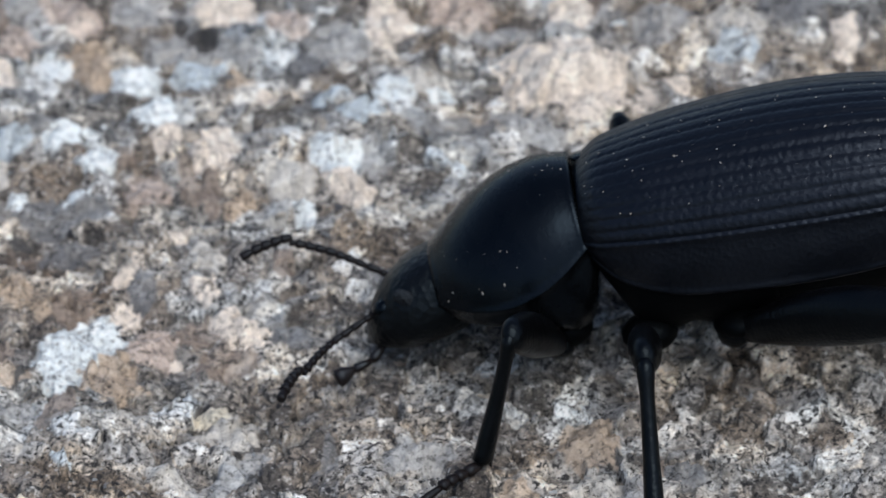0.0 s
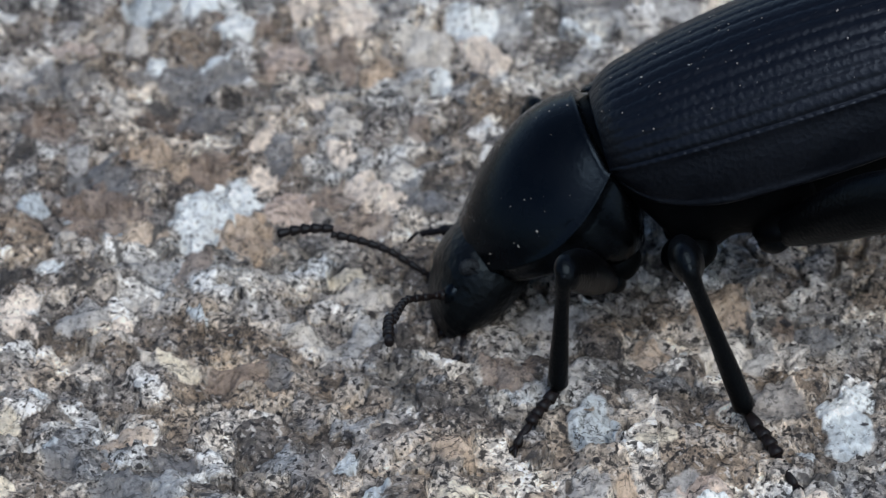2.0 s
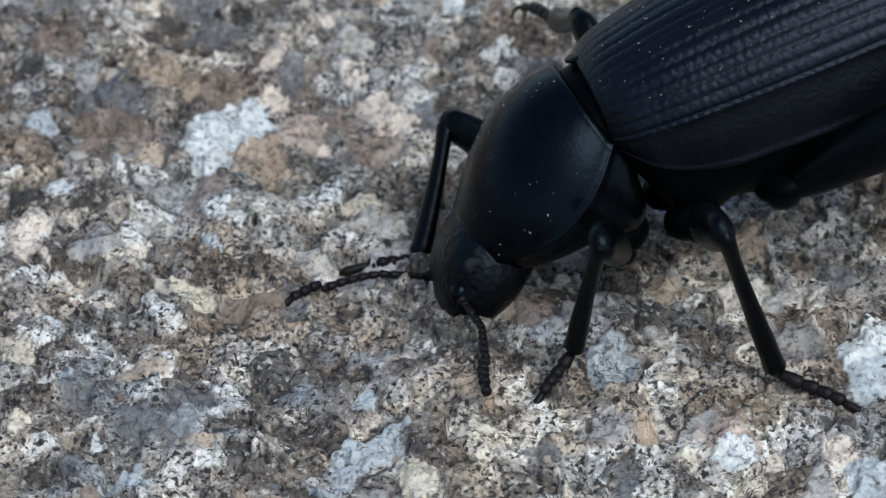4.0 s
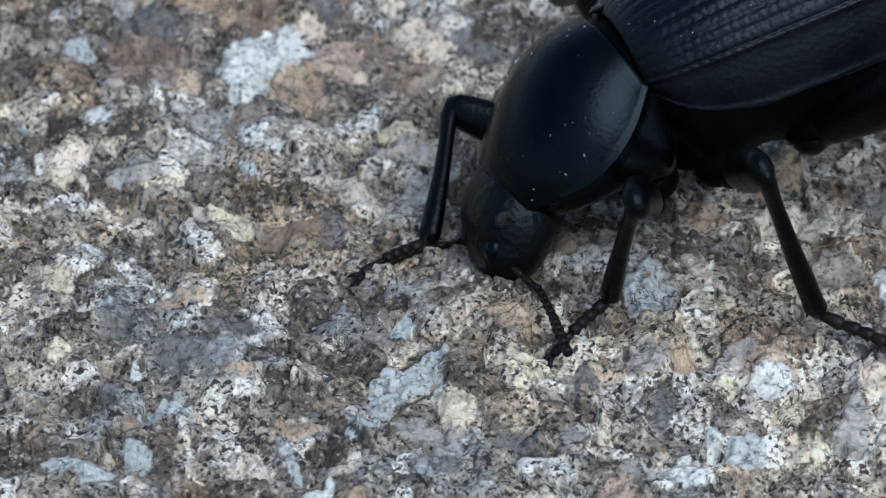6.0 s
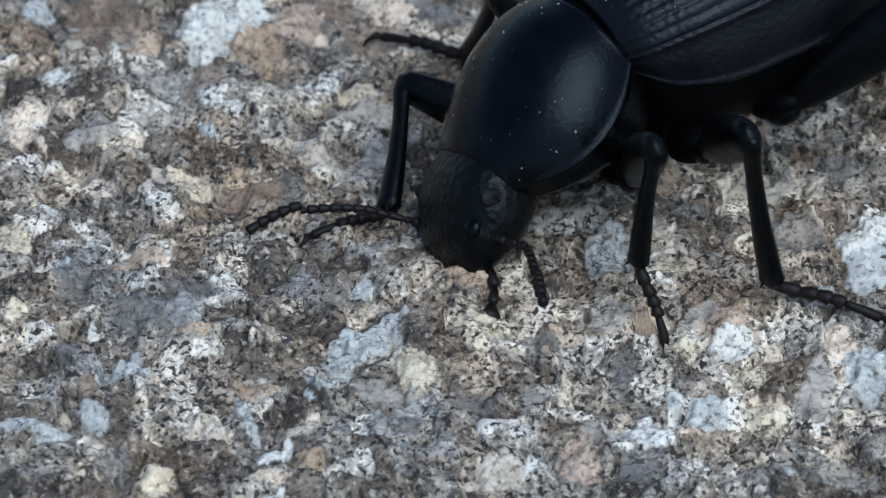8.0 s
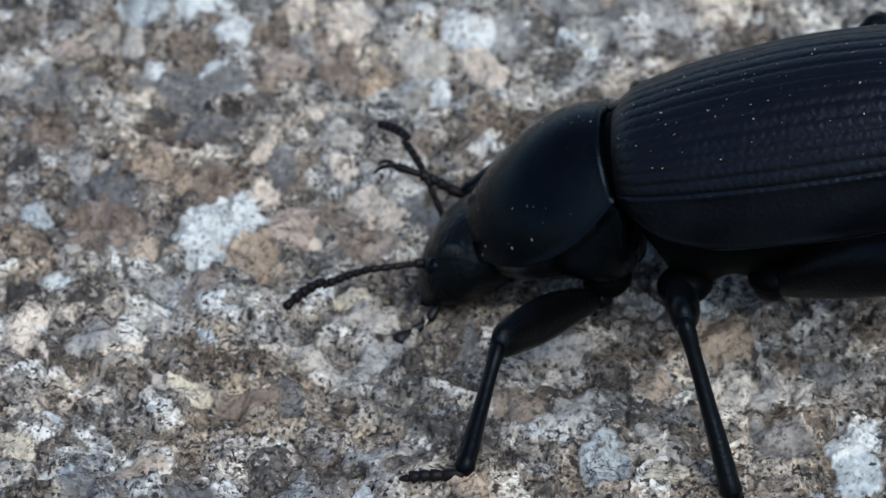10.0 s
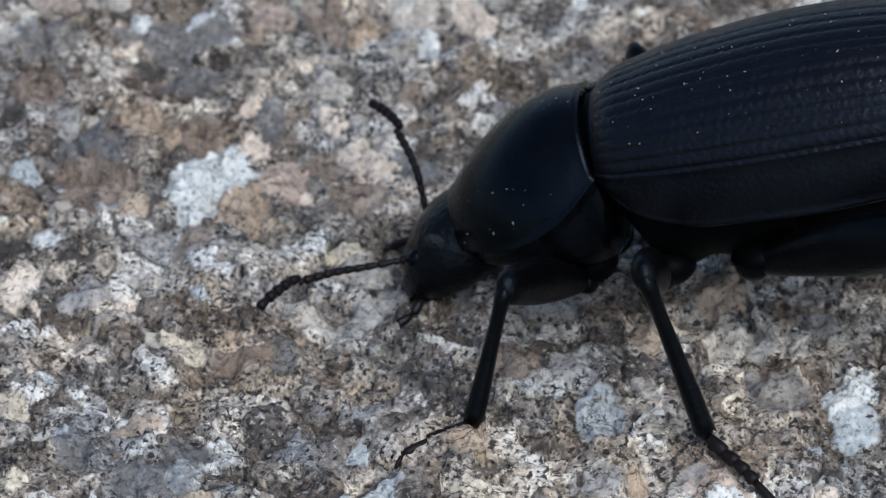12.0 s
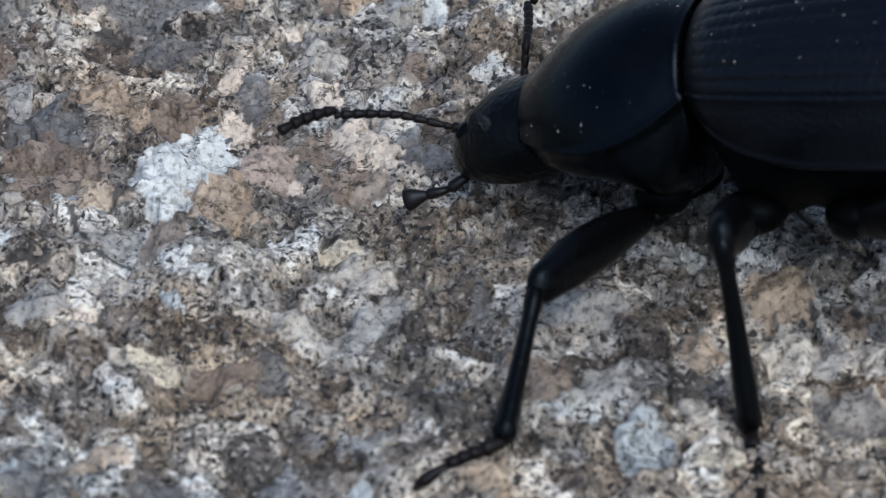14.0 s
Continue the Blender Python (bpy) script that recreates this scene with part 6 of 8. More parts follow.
    walk(left_antenna[1], [
        (0, mm(8.53, 2.02, -2.32, 12.7, 5.5, 64.8)), (0.3, mm(8.37, 2.06, -2.7, 8, 18.2, 49.5)), (0.4, mm(7.93, 2.44, -3.12, 11.2, 12.1, 65.2)),
        (0.5, mm(7.44, 2.8, -3.51, 12.5, 5.5, 80.2)), (0.6, mm(7.49, 2.7, -3.5, 11.7, 4.4, 63.4)), (1, mm(8.16, 1.79, -2.98, 11.1, 3.8, 36.7)),
        (1.25, mm(7.81, 2.22, -2.67, 11.4, -0.7, 55.5)), (1.5, mm(7.2, 2.51, -2.42, 10.2, -5.1, 74.3)), (2, mm(7.11, 3.07, -2.09, 9.9, -2.6, 79.9)),
        (2.25, mm(6.81, 3.11, -3.05, 10.1, 2.1, 82.1)), (2.5, mm(6.26, 2.8, -3.92, 10.3, 6.7, 84.3)), (3.27, mm(6.06, 2.91, -3.94, 10.1, 7.4, 82.6)),
        (4.03, mm(5.68, 3.07, -3.94, 9.6, 8.7, 79.5)), (4.8, mm(5.48, 3.13, -3.93, 9.3, 9.4, 77.7)), (4.87, mm(6.02, 3.08, -4.06, 7, 14, 70.8)),
        (4.93, mm(6.99, 2.65, -4.15, 1, 21.7, 56.9)), (5, mm(7.43, 2.27, -4.1, -3.2, 25.2, 48.7)), (5.25, mm(7.57, 2.28, -3.65, -1.9, 12.5, 59.9)),
        (5.5, mm(7.6, 2.2, -3.16, -3.1, -0.1, 70.5)), (5.62, mm(7.41, 2.36, -3.61, -2.7, 2.7, 72.7)), (5.75, mm(6.66, 2.55, -4.42, -1.4, 8.8, 77.9)),
        (5.88, mm(5.64, 2.48, -4.78, 0.5, 14.7, 83.3)), (6, mm(5.17, 2.38, -4.76, 1.6, 17.4, 85.8)), (6.25, mm(4.57, 2.39, -4.34, 5.9, 15.1, 102.2)),
        (6.5, mm(4.13, 2.32, -3.78, 9.3, 11.8, 118.1)), (6.67, mm(4.45, 2.54, -4.08, 3.2, 21.4, 108.3)), (6.83, mm(5.26, 2.7, -4.49, -14.1, 35.4, 84.8)),
        (7, mm(5.76, 2.65, -4.59, -27.1, 39.7, 68.8)), (7.25, mm(5.72, 2.93, -4.47, -25.6, 24.6, 68.7)), (7.5, mm(5.69, 3.14, -4.28, -24.1, 9.5, 68.1)),
        (8, mm(5.11, 3.16, -3.77, -23.6, 7.3, 71.6)), (8.17, mm(5.72, 3.29, -3.66, -24, 6.2, 68.8)), (8.33, mm(6.91, 3.18, -3.29, -24.5, 4.1, 63.5)),
        (8.5, mm(7.51, 2.94, -3.01, -24.7, 3, 60.7)), (8.65, mm(7.52, 2.97, -2.11, -25.1, 1.1, 70.2)), (8.8, mm(7.49, 2.88, -1.18, -25.9, -0.8, 79.7)),
        (9, mm(8.18, 1.9, -1.06, -25, -7, 61.6)), (9.2, mm(8.42, 1.58, -1.42, -23.6, -16, 57)), (9.97, mm(8.35, 1.85, -1.73, -23, -10.3, 52.6)),
        (10.73, mm(8.12, 2.28, -2.33, -23.1, 0.4, 44.6)), (11.5, mm(7.95, 2.48, -2.65, -23.7, 6.1, 40.3)), (12, mm(8.31, 1.85, -2.12, -22.6, -10.6, 38.4)),
        (12.5, mm(8.15, 2.03, -1.74, -27.9, -5.8, 64.3)), (13, mm(8.35, 1.9, -2.33, -30.6, 7.1, 42.9)), (13.5, mm(8.41, 1.87, -1.78, -29.7, -7.4, 41.6)),
        (14, mm(8.7, 1.43, -0.82, -28.9, -13.2, 38.1)),
    ])
    walk(left_antenna[2], [
        (0, mm(9.35, 3.75, -2.51, 13.4, 4.1, 73.3)), (0.3, mm(9.56, 3.44, -3.3, 13.2, 6.1, 70.5)), (0.4, mm(8.72, 4.14, -3.53, 13.6, 4.2, 76.6)),
        (0.5, mm(7.77, 4.68, -3.7, 13.9, 2.2, 82.6)), (0.6, mm(8.35, 4.41, -3.65, 14, -0.1, 74.2)), (1, mm(9.69, 2.94, -3.1, 12.9, 6.5, 60.6)),
        (1.25, mm(8.9, 3.8, -2.64, 14, 5.1, 70.5)), (1.5, mm(7.72, 4.35, -2.25, 15, 3.6, 80.4)), (2, mm(7.45, 4.96, -2, 15.8, 5.3, 87.9)),
        (2.25, mm(7.07, 5.02, -3.12, 15.6, 5.9, 86)), (2.5, mm(6.45, 4.7, -4.15, 15.4, 6.4, 84.1)), (3.27, mm(6.3, 4.8, -4.18, 15.1, 6.7, 81.7)),
        (4.03, mm(6.03, 4.94, -4.23, 14.6, 7.2, 77.2)), (4.8, mm(5.88, 4.98, -4.25, 14.4, 7.4, 74.8)), (4.87, mm(6.64, 4.84, -4.53, 13.6, 11, 72.2)),
        (4.93, mm(7.97, 4.15, -4.86, 11.8, 17.5, 67.1)), (5, mm(8.58, 3.58, -4.91, 10.5, 21, 64.1)), (5.25, mm(8.51, 3.9, -4.07, 10.7, 10.9, 68.4)),
        (5.5, mm(8.24, 4.01, -3.16, 10.2, 0.9, 72.6)), (5.62, mm(7.98, 4.2, -3.71, 10.3, 3, 73.9)), (5.75, mm(7.06, 4.4, -4.71, 10.9, 7.7, 76.9)),
        (5.88, mm(5.86, 4.32, -5.27, 11.7, 12.4, 80)), (6, mm(5.31, 4.2, -5.34, 12.2, 14.5, 81.5)), (6.25, mm(4.18, 4.2, -4.85, 12.7, 19.3, 83.2)),
        (6.5, mm(3.24, 3.98, -4.17, 13.5, 24.2, 85.1)), (6.67, mm(3.89, 4.23, -4.78, 12, 23.3, 80.9)), (6.83, mm(5.41, 4.26, -5.6, 9.5, 21.4, 73.4)),
        (7, mm(6.3, 4.03, -5.81, 8.3, 20.3, 69.4)), (7.25, mm(6.36, 4.55, -5.27, 7.5, 13.5, 65.6)), (7.5, mm(6.4, 4.9, -4.6, 7.2, 6.8, 61.9)),
        (8, mm(5.71, 4.97, -4.01, 7.4, 5.3, 64.5)), (8.17, mm(6.42, 5.07, -3.86, 7.4, 3.9, 63)), (8.33, mm(7.77, 4.9, -3.43, 7.4, 1.2, 60.2)),
        (8.5, mm(8.45, 4.61, -3.11, 7.5, -0.2, 58.7)), (8.65, mm(8.17, 4.77, -2.15, 7.8, 0.3, 69.7)), (8.8, mm(7.83, 4.77, -1.16, 8.3, 0.7, 80.7)),
        (9, mm(9.08, 3.58, -0.83, 7.4, 4.3, 64.2)), (9.2, mm(9.43, 3.12, -0.89, 7.6, -5.5, 61.2)), (9.97, mm(9.5, 3.35, -1.39, 7.5, -2.3, 56.1)),
        (10.73, mm(9.49, 3.63, -2.34, 6.5, 3.4, 46.7)), (11.5, mm(9.4, 3.72, -2.85, 5.6, 6.5, 41.6)), (12, mm(9.79, 3.02, -1.77, 6.4, 2.6, 54.3)),
        (12.5, mm(8.97, 3.75, -1.55, 7.5, 3.6, 69.2)), (13, mm(9.75, 3.19, -2.57, 5.7, 11, 59.3)), (13.5, mm(9.83, 3.13, -1.53, 5.3, 8.2, 56.3)),
        (14, mm(10.17, 2.59, -0.38, 5.1, 1, 49.7)),
    ])
    walk(right_front[0], [
        (0, mm(1.59, -1.64, -3.72, 0.1, -20.9, -79.6)), (0.3, mm(1.56, -1.64, -3.73, 0.1, -22.1, -75.2)), (0.5, mm(1.31, -1.74, -3.7, 0.1, -35.1, -78)),
        (0.6, mm(1.07, -1.78, -3.75, 0.2, -37.3, -75.7)), (0.8, mm(1.1, -1.78, -3.77, -0.1, -33.9, -66.7)), (1, mm(1.11, -1.77, -3.8, 0.2, -30.4, -57.9)),
        (1.17, mm(1.08, -1.8, -3.75, -0.3, -36.2, -60.7)), (1.33, mm(1, -1.82, -3.66, -0.3, -47.1, -66.3)), (1.5, mm(0.94, -1.82, -3.62, 0.4, -52.9, -69.8)),
        (2, mm(1.08, -1.77, -3.61, 0.4, -52.1, -68.1)), (2.25, mm(0.91, -1.78, -3.62, 0.5, -54.6, -67.1)), (2.5, mm(0.74, -1.79, -3.63, 0.6, -57, -66)),
        (3.27, mm(0.81, -1.76, -3.66, -0.8, -53.7, -53.9)), (4.03, mm(0.9, -1.68, -3.74, -0.7, -47.4, -33.7)), (4.8, mm(0.93, -1.62, -3.78, 0.7, -44, -23.8)),
        (5, mm(1.05, -1.66, -3.72, 0.7, -47.1, -34.9)), (5.5, mm(1.08, -1.64, -3.73, 0.8, -45.3, -20.2)), (6, mm(1.07, -1.59, -3.75, 0.9, -45, -19.4)),
        (6.5, mm(1.27, -1.64, -3.69, 0.7, -44.7, -36.9)), (7, mm(1.42, -1.63, -3.65, 0.6, -44.7, -45.6)), (7.5, mm(1.12, -1.69, -3.76, 0.5, -40.7, -49.2)),
        (8, mm(1.18, -1.67, -3.72, 0.5, -42.3, -46.6)), (8.5, mm(1.35, -1.68, -3.67, 0.6, -43, -44.4)), (8.65, mm(1.61, -1.6, -3.62, -4.6, -42, -13.2)),
        (8.8, mm(1.84, -1.53, -3.55, 0.6, -38.5, 3.2)), (9, mm(1.9, -1.44, -3.51, -5.2, -30.7, 17.6)), (9.07, mm(1.64, -1.54, -3.62, -8.7, -38.7, 3.5)),
        (9.13, mm(1.49, -1.72, -3.57, -6.2, -45.3, -35.8)), (9.2, mm(1.34, -1.82, -3.6, 0.4, -43.7, -61.8)), (9.97, mm(1.34, -1.8, -3.66, 0, -36.9, -60.3)),
        (10.73, mm(1.33, -1.74, -3.78, -0.1, -24.1, -57.9)), (11.5, mm(1.31, -1.69, -3.84, 0.1, -17.2, -56.6)), (11.75, mm(1.29, -1.7, -3.83, 0.1, -19.9, -55.4)),
        (12, mm(1.27, -1.72, -3.82, 0.2, -22.4, -54.2)), (12.5, mm(1.22, -1.76, -3.81, 0.2, -22.5, -54)), (13, mm(1.32, -1.73, -3.8, 0.1, -19.7, -57.7)),
        (13.5, mm(1.38, -1.73, -3.74, 0.3, -30, -50.3)), (13.75, mm(1.54, -1.72, -3.69, 0.3, -28.4, -49.8)), (14, mm(1.68, -1.7, -3.65, 0.3, -27.1, -49.2)),
    ])
    walk(right_front[1], [
        (0, mm(2.57, -6.97, -1.65, 85.4, 18, 58.9)), (0.3, mm(2.93, -6.84, -1.55, 85.1, 22.1, 57.9)), (0.5, mm(2.3, -6.37, -0.37, 78.8, 38.5, 42.2)),
        (0.6, mm(2.21, -6.25, -0.23, 77.8, 40.8, 40.6)), (0.8, mm(3.01, -6.2, -0.54, 77.8, 35.9, 40.7)), (1, mm(3.77, -6.01, -0.87, 77.8, 30.9, 40.8)),
        (1.17, mm(3.37, -5.88, -0.32, 75.9, 35.1, 36.6)), (1.33, mm(2.58, -5.44, 0.59, 71.1, 42.3, 27.8)), (1.5, mm(2.15, -5.1, 1.01, 67.5, 46, 22.1)),
        (2, mm(2.41, -5.08, 0.97, 70.6, 47.3, 26.3)), (2.25, mm(2.22, -4.88, 1.11, 54.9, 52, 3)), (2.5, mm(2.03, -4.68, 1.23, 36.8, 52.1, -22.7)),
        (3.27, mm(2.83, -4.54, 1.01, 54.7, 54.4, -3.1)), (4.03, mm(4.17, -3.86, 0.53, 86.2, 49, 31.1)), (4.8, mm(4.75, -3.3, 0.25, 98.4, 42, 44.9)),
        (5, mm(4.29, -3.92, 0.53, 92, 46.1, 35.4)), (5.5, mm(4.91, -3.05, 0.4, 97, 44.4, 42.4)), (6, mm(4.94, -2.95, 0.35, 94.7, 45.1, 39.1)),
        (6.5, mm(4.56, -4.12, 0.39, 91.3, 40.4, 34.4)), (7, mm(4.3, -4.58, 0.43, 93.5, 35.7, 37.6)), (7.5, mm(3.99, -5.02, 0.02, 95.4, 34.5, 41.2)),
        (8, mm(4.13, -4.79, 0.18, 94.2, 38.8, 39)), (8.5, mm(4.38, -4.64, 0.28, 94.1, 38.6, 38.6)), (8.65, mm(5.8, -2.58, 0.26, 97.8, 43.3, 44.4)),
        (8.8, mm(6.37, -1.28, 0.06, 100.4, 48.6, 48.1)), (9, mm(6.68, 0.08, -0.53, 107.4, 44.8, 57.4)), (9.07, mm(6.16, -1.26, 0.01, 102, 41.9, 48.7)),
        (9.13, mm(4.8, -4.1, 0.55, 108.2, 23.6, 57.1)), (9.2, mm(3.32, -5.51, 0.4, 108.1, 11.5, 54.9)), (9.97, mm(3.64, -5.83, -0.18, 108.7, 10.9, 58.3)),
        (10.73, mm(4.14, -6.22, -1.41, 109.8, 9.3, 64.5)), (11.5, mm(4.36, -6.31, -2.12, 110.2, 8.4, 67.9)), (11.75, mm(4.39, -6.19, -1.86, 110.3, 10.2, 68.2)),
        (12, mm(4.41, -6.06, -1.61, 110.4, 12, 68.6)), (12.5, mm(4.36, -6.09, -1.6, 111.2, 11, 72.6)), (13, mm(4.23, -6.35, -1.85, 109.7, 9.8, 65.3)),
        (13.5, mm(4.59, -5.6, -0.84, 110.1, 19.9, 66.2)), (13.75, mm(4.83, -5.61, -0.93, 110.9, 23.6, 68.3)), (14, mm(5.06, -5.61, -1.01, 111.7, 27.3, 70.4)),
    ])
    walk(right_front[2], [
        (0, mm(4.73, -3.39, -3.01, -13.7, -3.2, 1)), (0.3, mm(5.1, -3.38, -3.21, -17.2, -6.2, 20.2)), (0.5, mm(4.85, -4.06, -3.11, -11, -7.5, 5.9)),
        (0.6, mm(4.74, -4.08, -3.11, -9.4, -5.6, 1.3)), (0.8, mm(5.71, -3.88, -3.12, -14.9, -0.4, 22.9)), (1, mm(6.63, -3.54, -3.13, -18, 6.5, 44)),
        (1.17, mm(6.26, -3.73, -2.85, -17.7, 1.7, 28.3)), (1.33, mm(5.46, -3.92, -2.37, -13.7, -6.1, -1.1)), (1.5, mm(4.98, -3.95, -2.15, -10, -9.1, -17.4)),
        (2, mm(5.08, -3.76, -2.26, -8.8, -11.8, -24.8)), (2.25, mm(4.93, -4.74, -2.36, -11.1, -16.3, -18.4)), (2.5, mm(4.52, -5.72, -2.24, -13.9, -20.4, -11.7)),
        (3.27, mm(5.39, -4.68, -2.57, -17.5, -19.7, -4.7)), (4.03, mm(6.64, -2.37, -2.79, -23.8, -17.2, 7.9)), (4.8, mm(7.06, -1, -2.69, -26.8, -15.3, 14.5)),
        (5, mm(6.78, -2.15, -2.64, -31.4, -9, 21.5)), (5.5, mm(7.23, -0.93, -2.68, -29.5, -11.2, 21.1)), (6, mm(7.35, -0.99, -2.77, -30.9, -5.2, 20.8)),
        (6.5, mm(7.32, -2.23, -2.46, -26.6, -10.3, -2.6)), (7, mm(7.13, -2.4, -2.14, -28.6, -9.4, 3.7)), (7.5, mm(6.72, -2.63, -2.47, -26.3, -4.3, -1.4)),
        (8, mm(6.8, -2.63, -2.58, -25, -11.7, -4.8)), (8.5, mm(7.07, -2.49, -2.47, -28.8, -12.3, 10.1)), (8.65, mm(8.08, -0.34, -2.76, -31.7, -8.4, 26.9)),
        (8.8, mm(8.31, 0.89, -3.24, -34.2, -4.7, 45.9)), (9, mm(8.37, 2.71, -3.65, -28.6, -4.6, 33.6)), (9.07, mm(8.32, 1.2, -2.93, -20.5, -13.8, 11.4)),
        (9.13, mm(6.99, -0.71, -1.22, -18.9, -37.9, 2.3)), (9.2, mm(5.8, -1.98, -0.48, -14.3, -53.9, -8.9)), (9.97, mm(5.91, -2.15, -1.01, -19.8, -37.3, 0.8)),
        (10.73, mm(6.01, -2.3, -2.12, -21.4, -5.6, 12.2)), (11.5, mm(6, -2.28, -2.76, -19.6, 11.4, 18)), (11.75, mm(6, -2.17, -2.64, -17.3, 7.2, 3.5)),
        (12, mm(5.98, -2.06, -2.52, -14.1, 3.7, -10.9)), (12.5, mm(5.65, -1.97, -2.44, -12.9, 10.7, -19.2)), (13, mm(6.04, -2.41, -2.6, -14, 2.5, -7.8)),
        (13.5, mm(6.26, -1.81, -2.34, -19.5, 4.7, -11.8)), (13.75, mm(6.32, -1.86, -2.69, -15, -11.1, -22)), (14, mm(6.37, -1.93, -3.03, -7.1, -25.8, -34.5)),
    ])
    walk(right_middle[0], [
        (0, mm(-1.25, -2.49, -3.46, 3.1, -61.6, -81)), (0.3, mm(-1.29, -2.46, -3.44, 2.8, -65.4, -87.8)), (0.5, mm(-1.29, -2.58, -3.49, 1.5, -52.9, -88.6)),
        (0.6, mm(-1.3, -2.59, -3.49, 1.3, -52.2, -90.3)), (0.7, mm(-1.3, -2.62, -3.51, 1.2, -49.5, -90.1)), (0.8, mm(-1.3, -2.66, -3.57, 0.9, -43.4, -89.9)),
        (0.9, mm(-1.3, -2.69, -3.63, 0.8, -37.3, -89.8)), (1, mm(-1.3, -2.7, -3.65, 0.7, -34.6, -89.7)), (1.25, mm(-1.29, -2.67, -3.58, 1.1, -42.2, -89)),
        (1.5, mm(-1.29, -2.61, -3.51, 1.4, -49.7, -88.3)), (2, mm(-1.14, -2.58, -3.59, 2.4, -44.5, -67.7)), (2.12, mm(-1.15, -2.56, -3.57, 2.9, -47.6, -67.3)),
        (2.25, mm(-1.16, -2.51, -3.52, 4.1, -54.5, -66.2)), (2.38, mm(-1.19, -2.33, -3.48, -9.3, -71.9, -48.9)), (2.5, mm(-1.19, -2.34, -3.46, -5.8, -72, -52.2)),
        (3.27, mm(-1.22, -2.37, -3.43, 1.6, -71.9, -64.9)), (4.03, mm(-1.26, -2.37, -3.4, 5.5, -73.4, -78.3)), (4.8, mm(-1.29, -2.37, -3.39, 9.9, -74.8, -88.2)),
        (5, mm(-1.26, -2.33, -3.41, -10.1, -77.2, -73.6)), (5.17, mm(-1.25, -2.33, -3.42, -10.5, -76.3, -69.9)), (5.33, mm(-1.23, -2.34, -3.43, -9.3, -74.7, -65.1)),
        (5.5, mm(-1.22, -2.35, -3.44, -9.2, -73.7, -62.1)), (6, mm(-1.21, -2.33, -3.44, -7.2, -73.7, -55.6)), (6.5, mm(-1.14, -2.4, -3.43, -8.3, -66.1, -51.6)),
        (7, mm(-1.13, -2.39, -3.44, 5.5, -66, -48.2)), (7.5, mm(-1.14, -2.4, -3.44, 2.7, -65, -52.1)), (8, mm(-1.13, -2.4, -3.45, -0.2, -64.6, -49.8)),
        (8.5, mm(-1.12, -2.37, -3.47, 0.3, -64.7, -42.8)), (8.65, mm(-1.12, -2.31, -3.56, 7.1, -63.9, -32)), (8.8, mm(-1.11, -2.25, -3.62, 7.5, -63.4, -13.9)),
        (9, mm(-1.13, -2.24, -3.6, 8.4, -66.1, -13.7)), (9.05, mm(-1.11, -2.29, -3.6, -3.7, -65.6, -8.5)), (9.1, mm(-1.08, -2.4, -3.58, -50.9, -67.2, 30.1)),
        (9.15, mm(-1.12, -2.49, -3.63, 3.6, -48.2, -56.3)), (9.2, mm(-1.13, -2.57, -3.6, 2.4, -44.2, -65.2)), (9.66, mm(-1.14, -2.55, -3.61, 2.1, -45.8, -65.1)),
        (10.12, mm(-1.15, -2.55, -3.57, 2.4, -48.5, -66.5)), (10.58, mm(-1.17, -2.54, -3.55, -113.8, -82.3, 54.7)), (11.04, mm(-1.19, -2.5, -3.56, 1.3, -64.5, -67.3)),
        (11.5, mm(-1.19, -2.51, -3.5, 3.6, -56.7, -70.6)), (12, mm(-1.22, -2.42, -3.46, 5.6, -66.7, -70.5)), (12.5, mm(-1.24, -2.41, -3.45, 5.5, -68, -74.8)),
        (13, mm(-1.24, -2.48, -3.46, 3.6, -62.3, -78.6)), (13.25, mm(-1.21, -2.39, -3.47, 9.9, -68.3, -64.9)), (13.5, mm(-1.21, -2.31, -3.49, 13.3, -74.7, -48.5)),
        (13.75, mm(-1.19, -2.32, -3.49, 11.2, -72.1, -47.2)), (14, mm(-1.17, -2.34, -3.5, 9.7, -69.6, -46.3)),
    ])
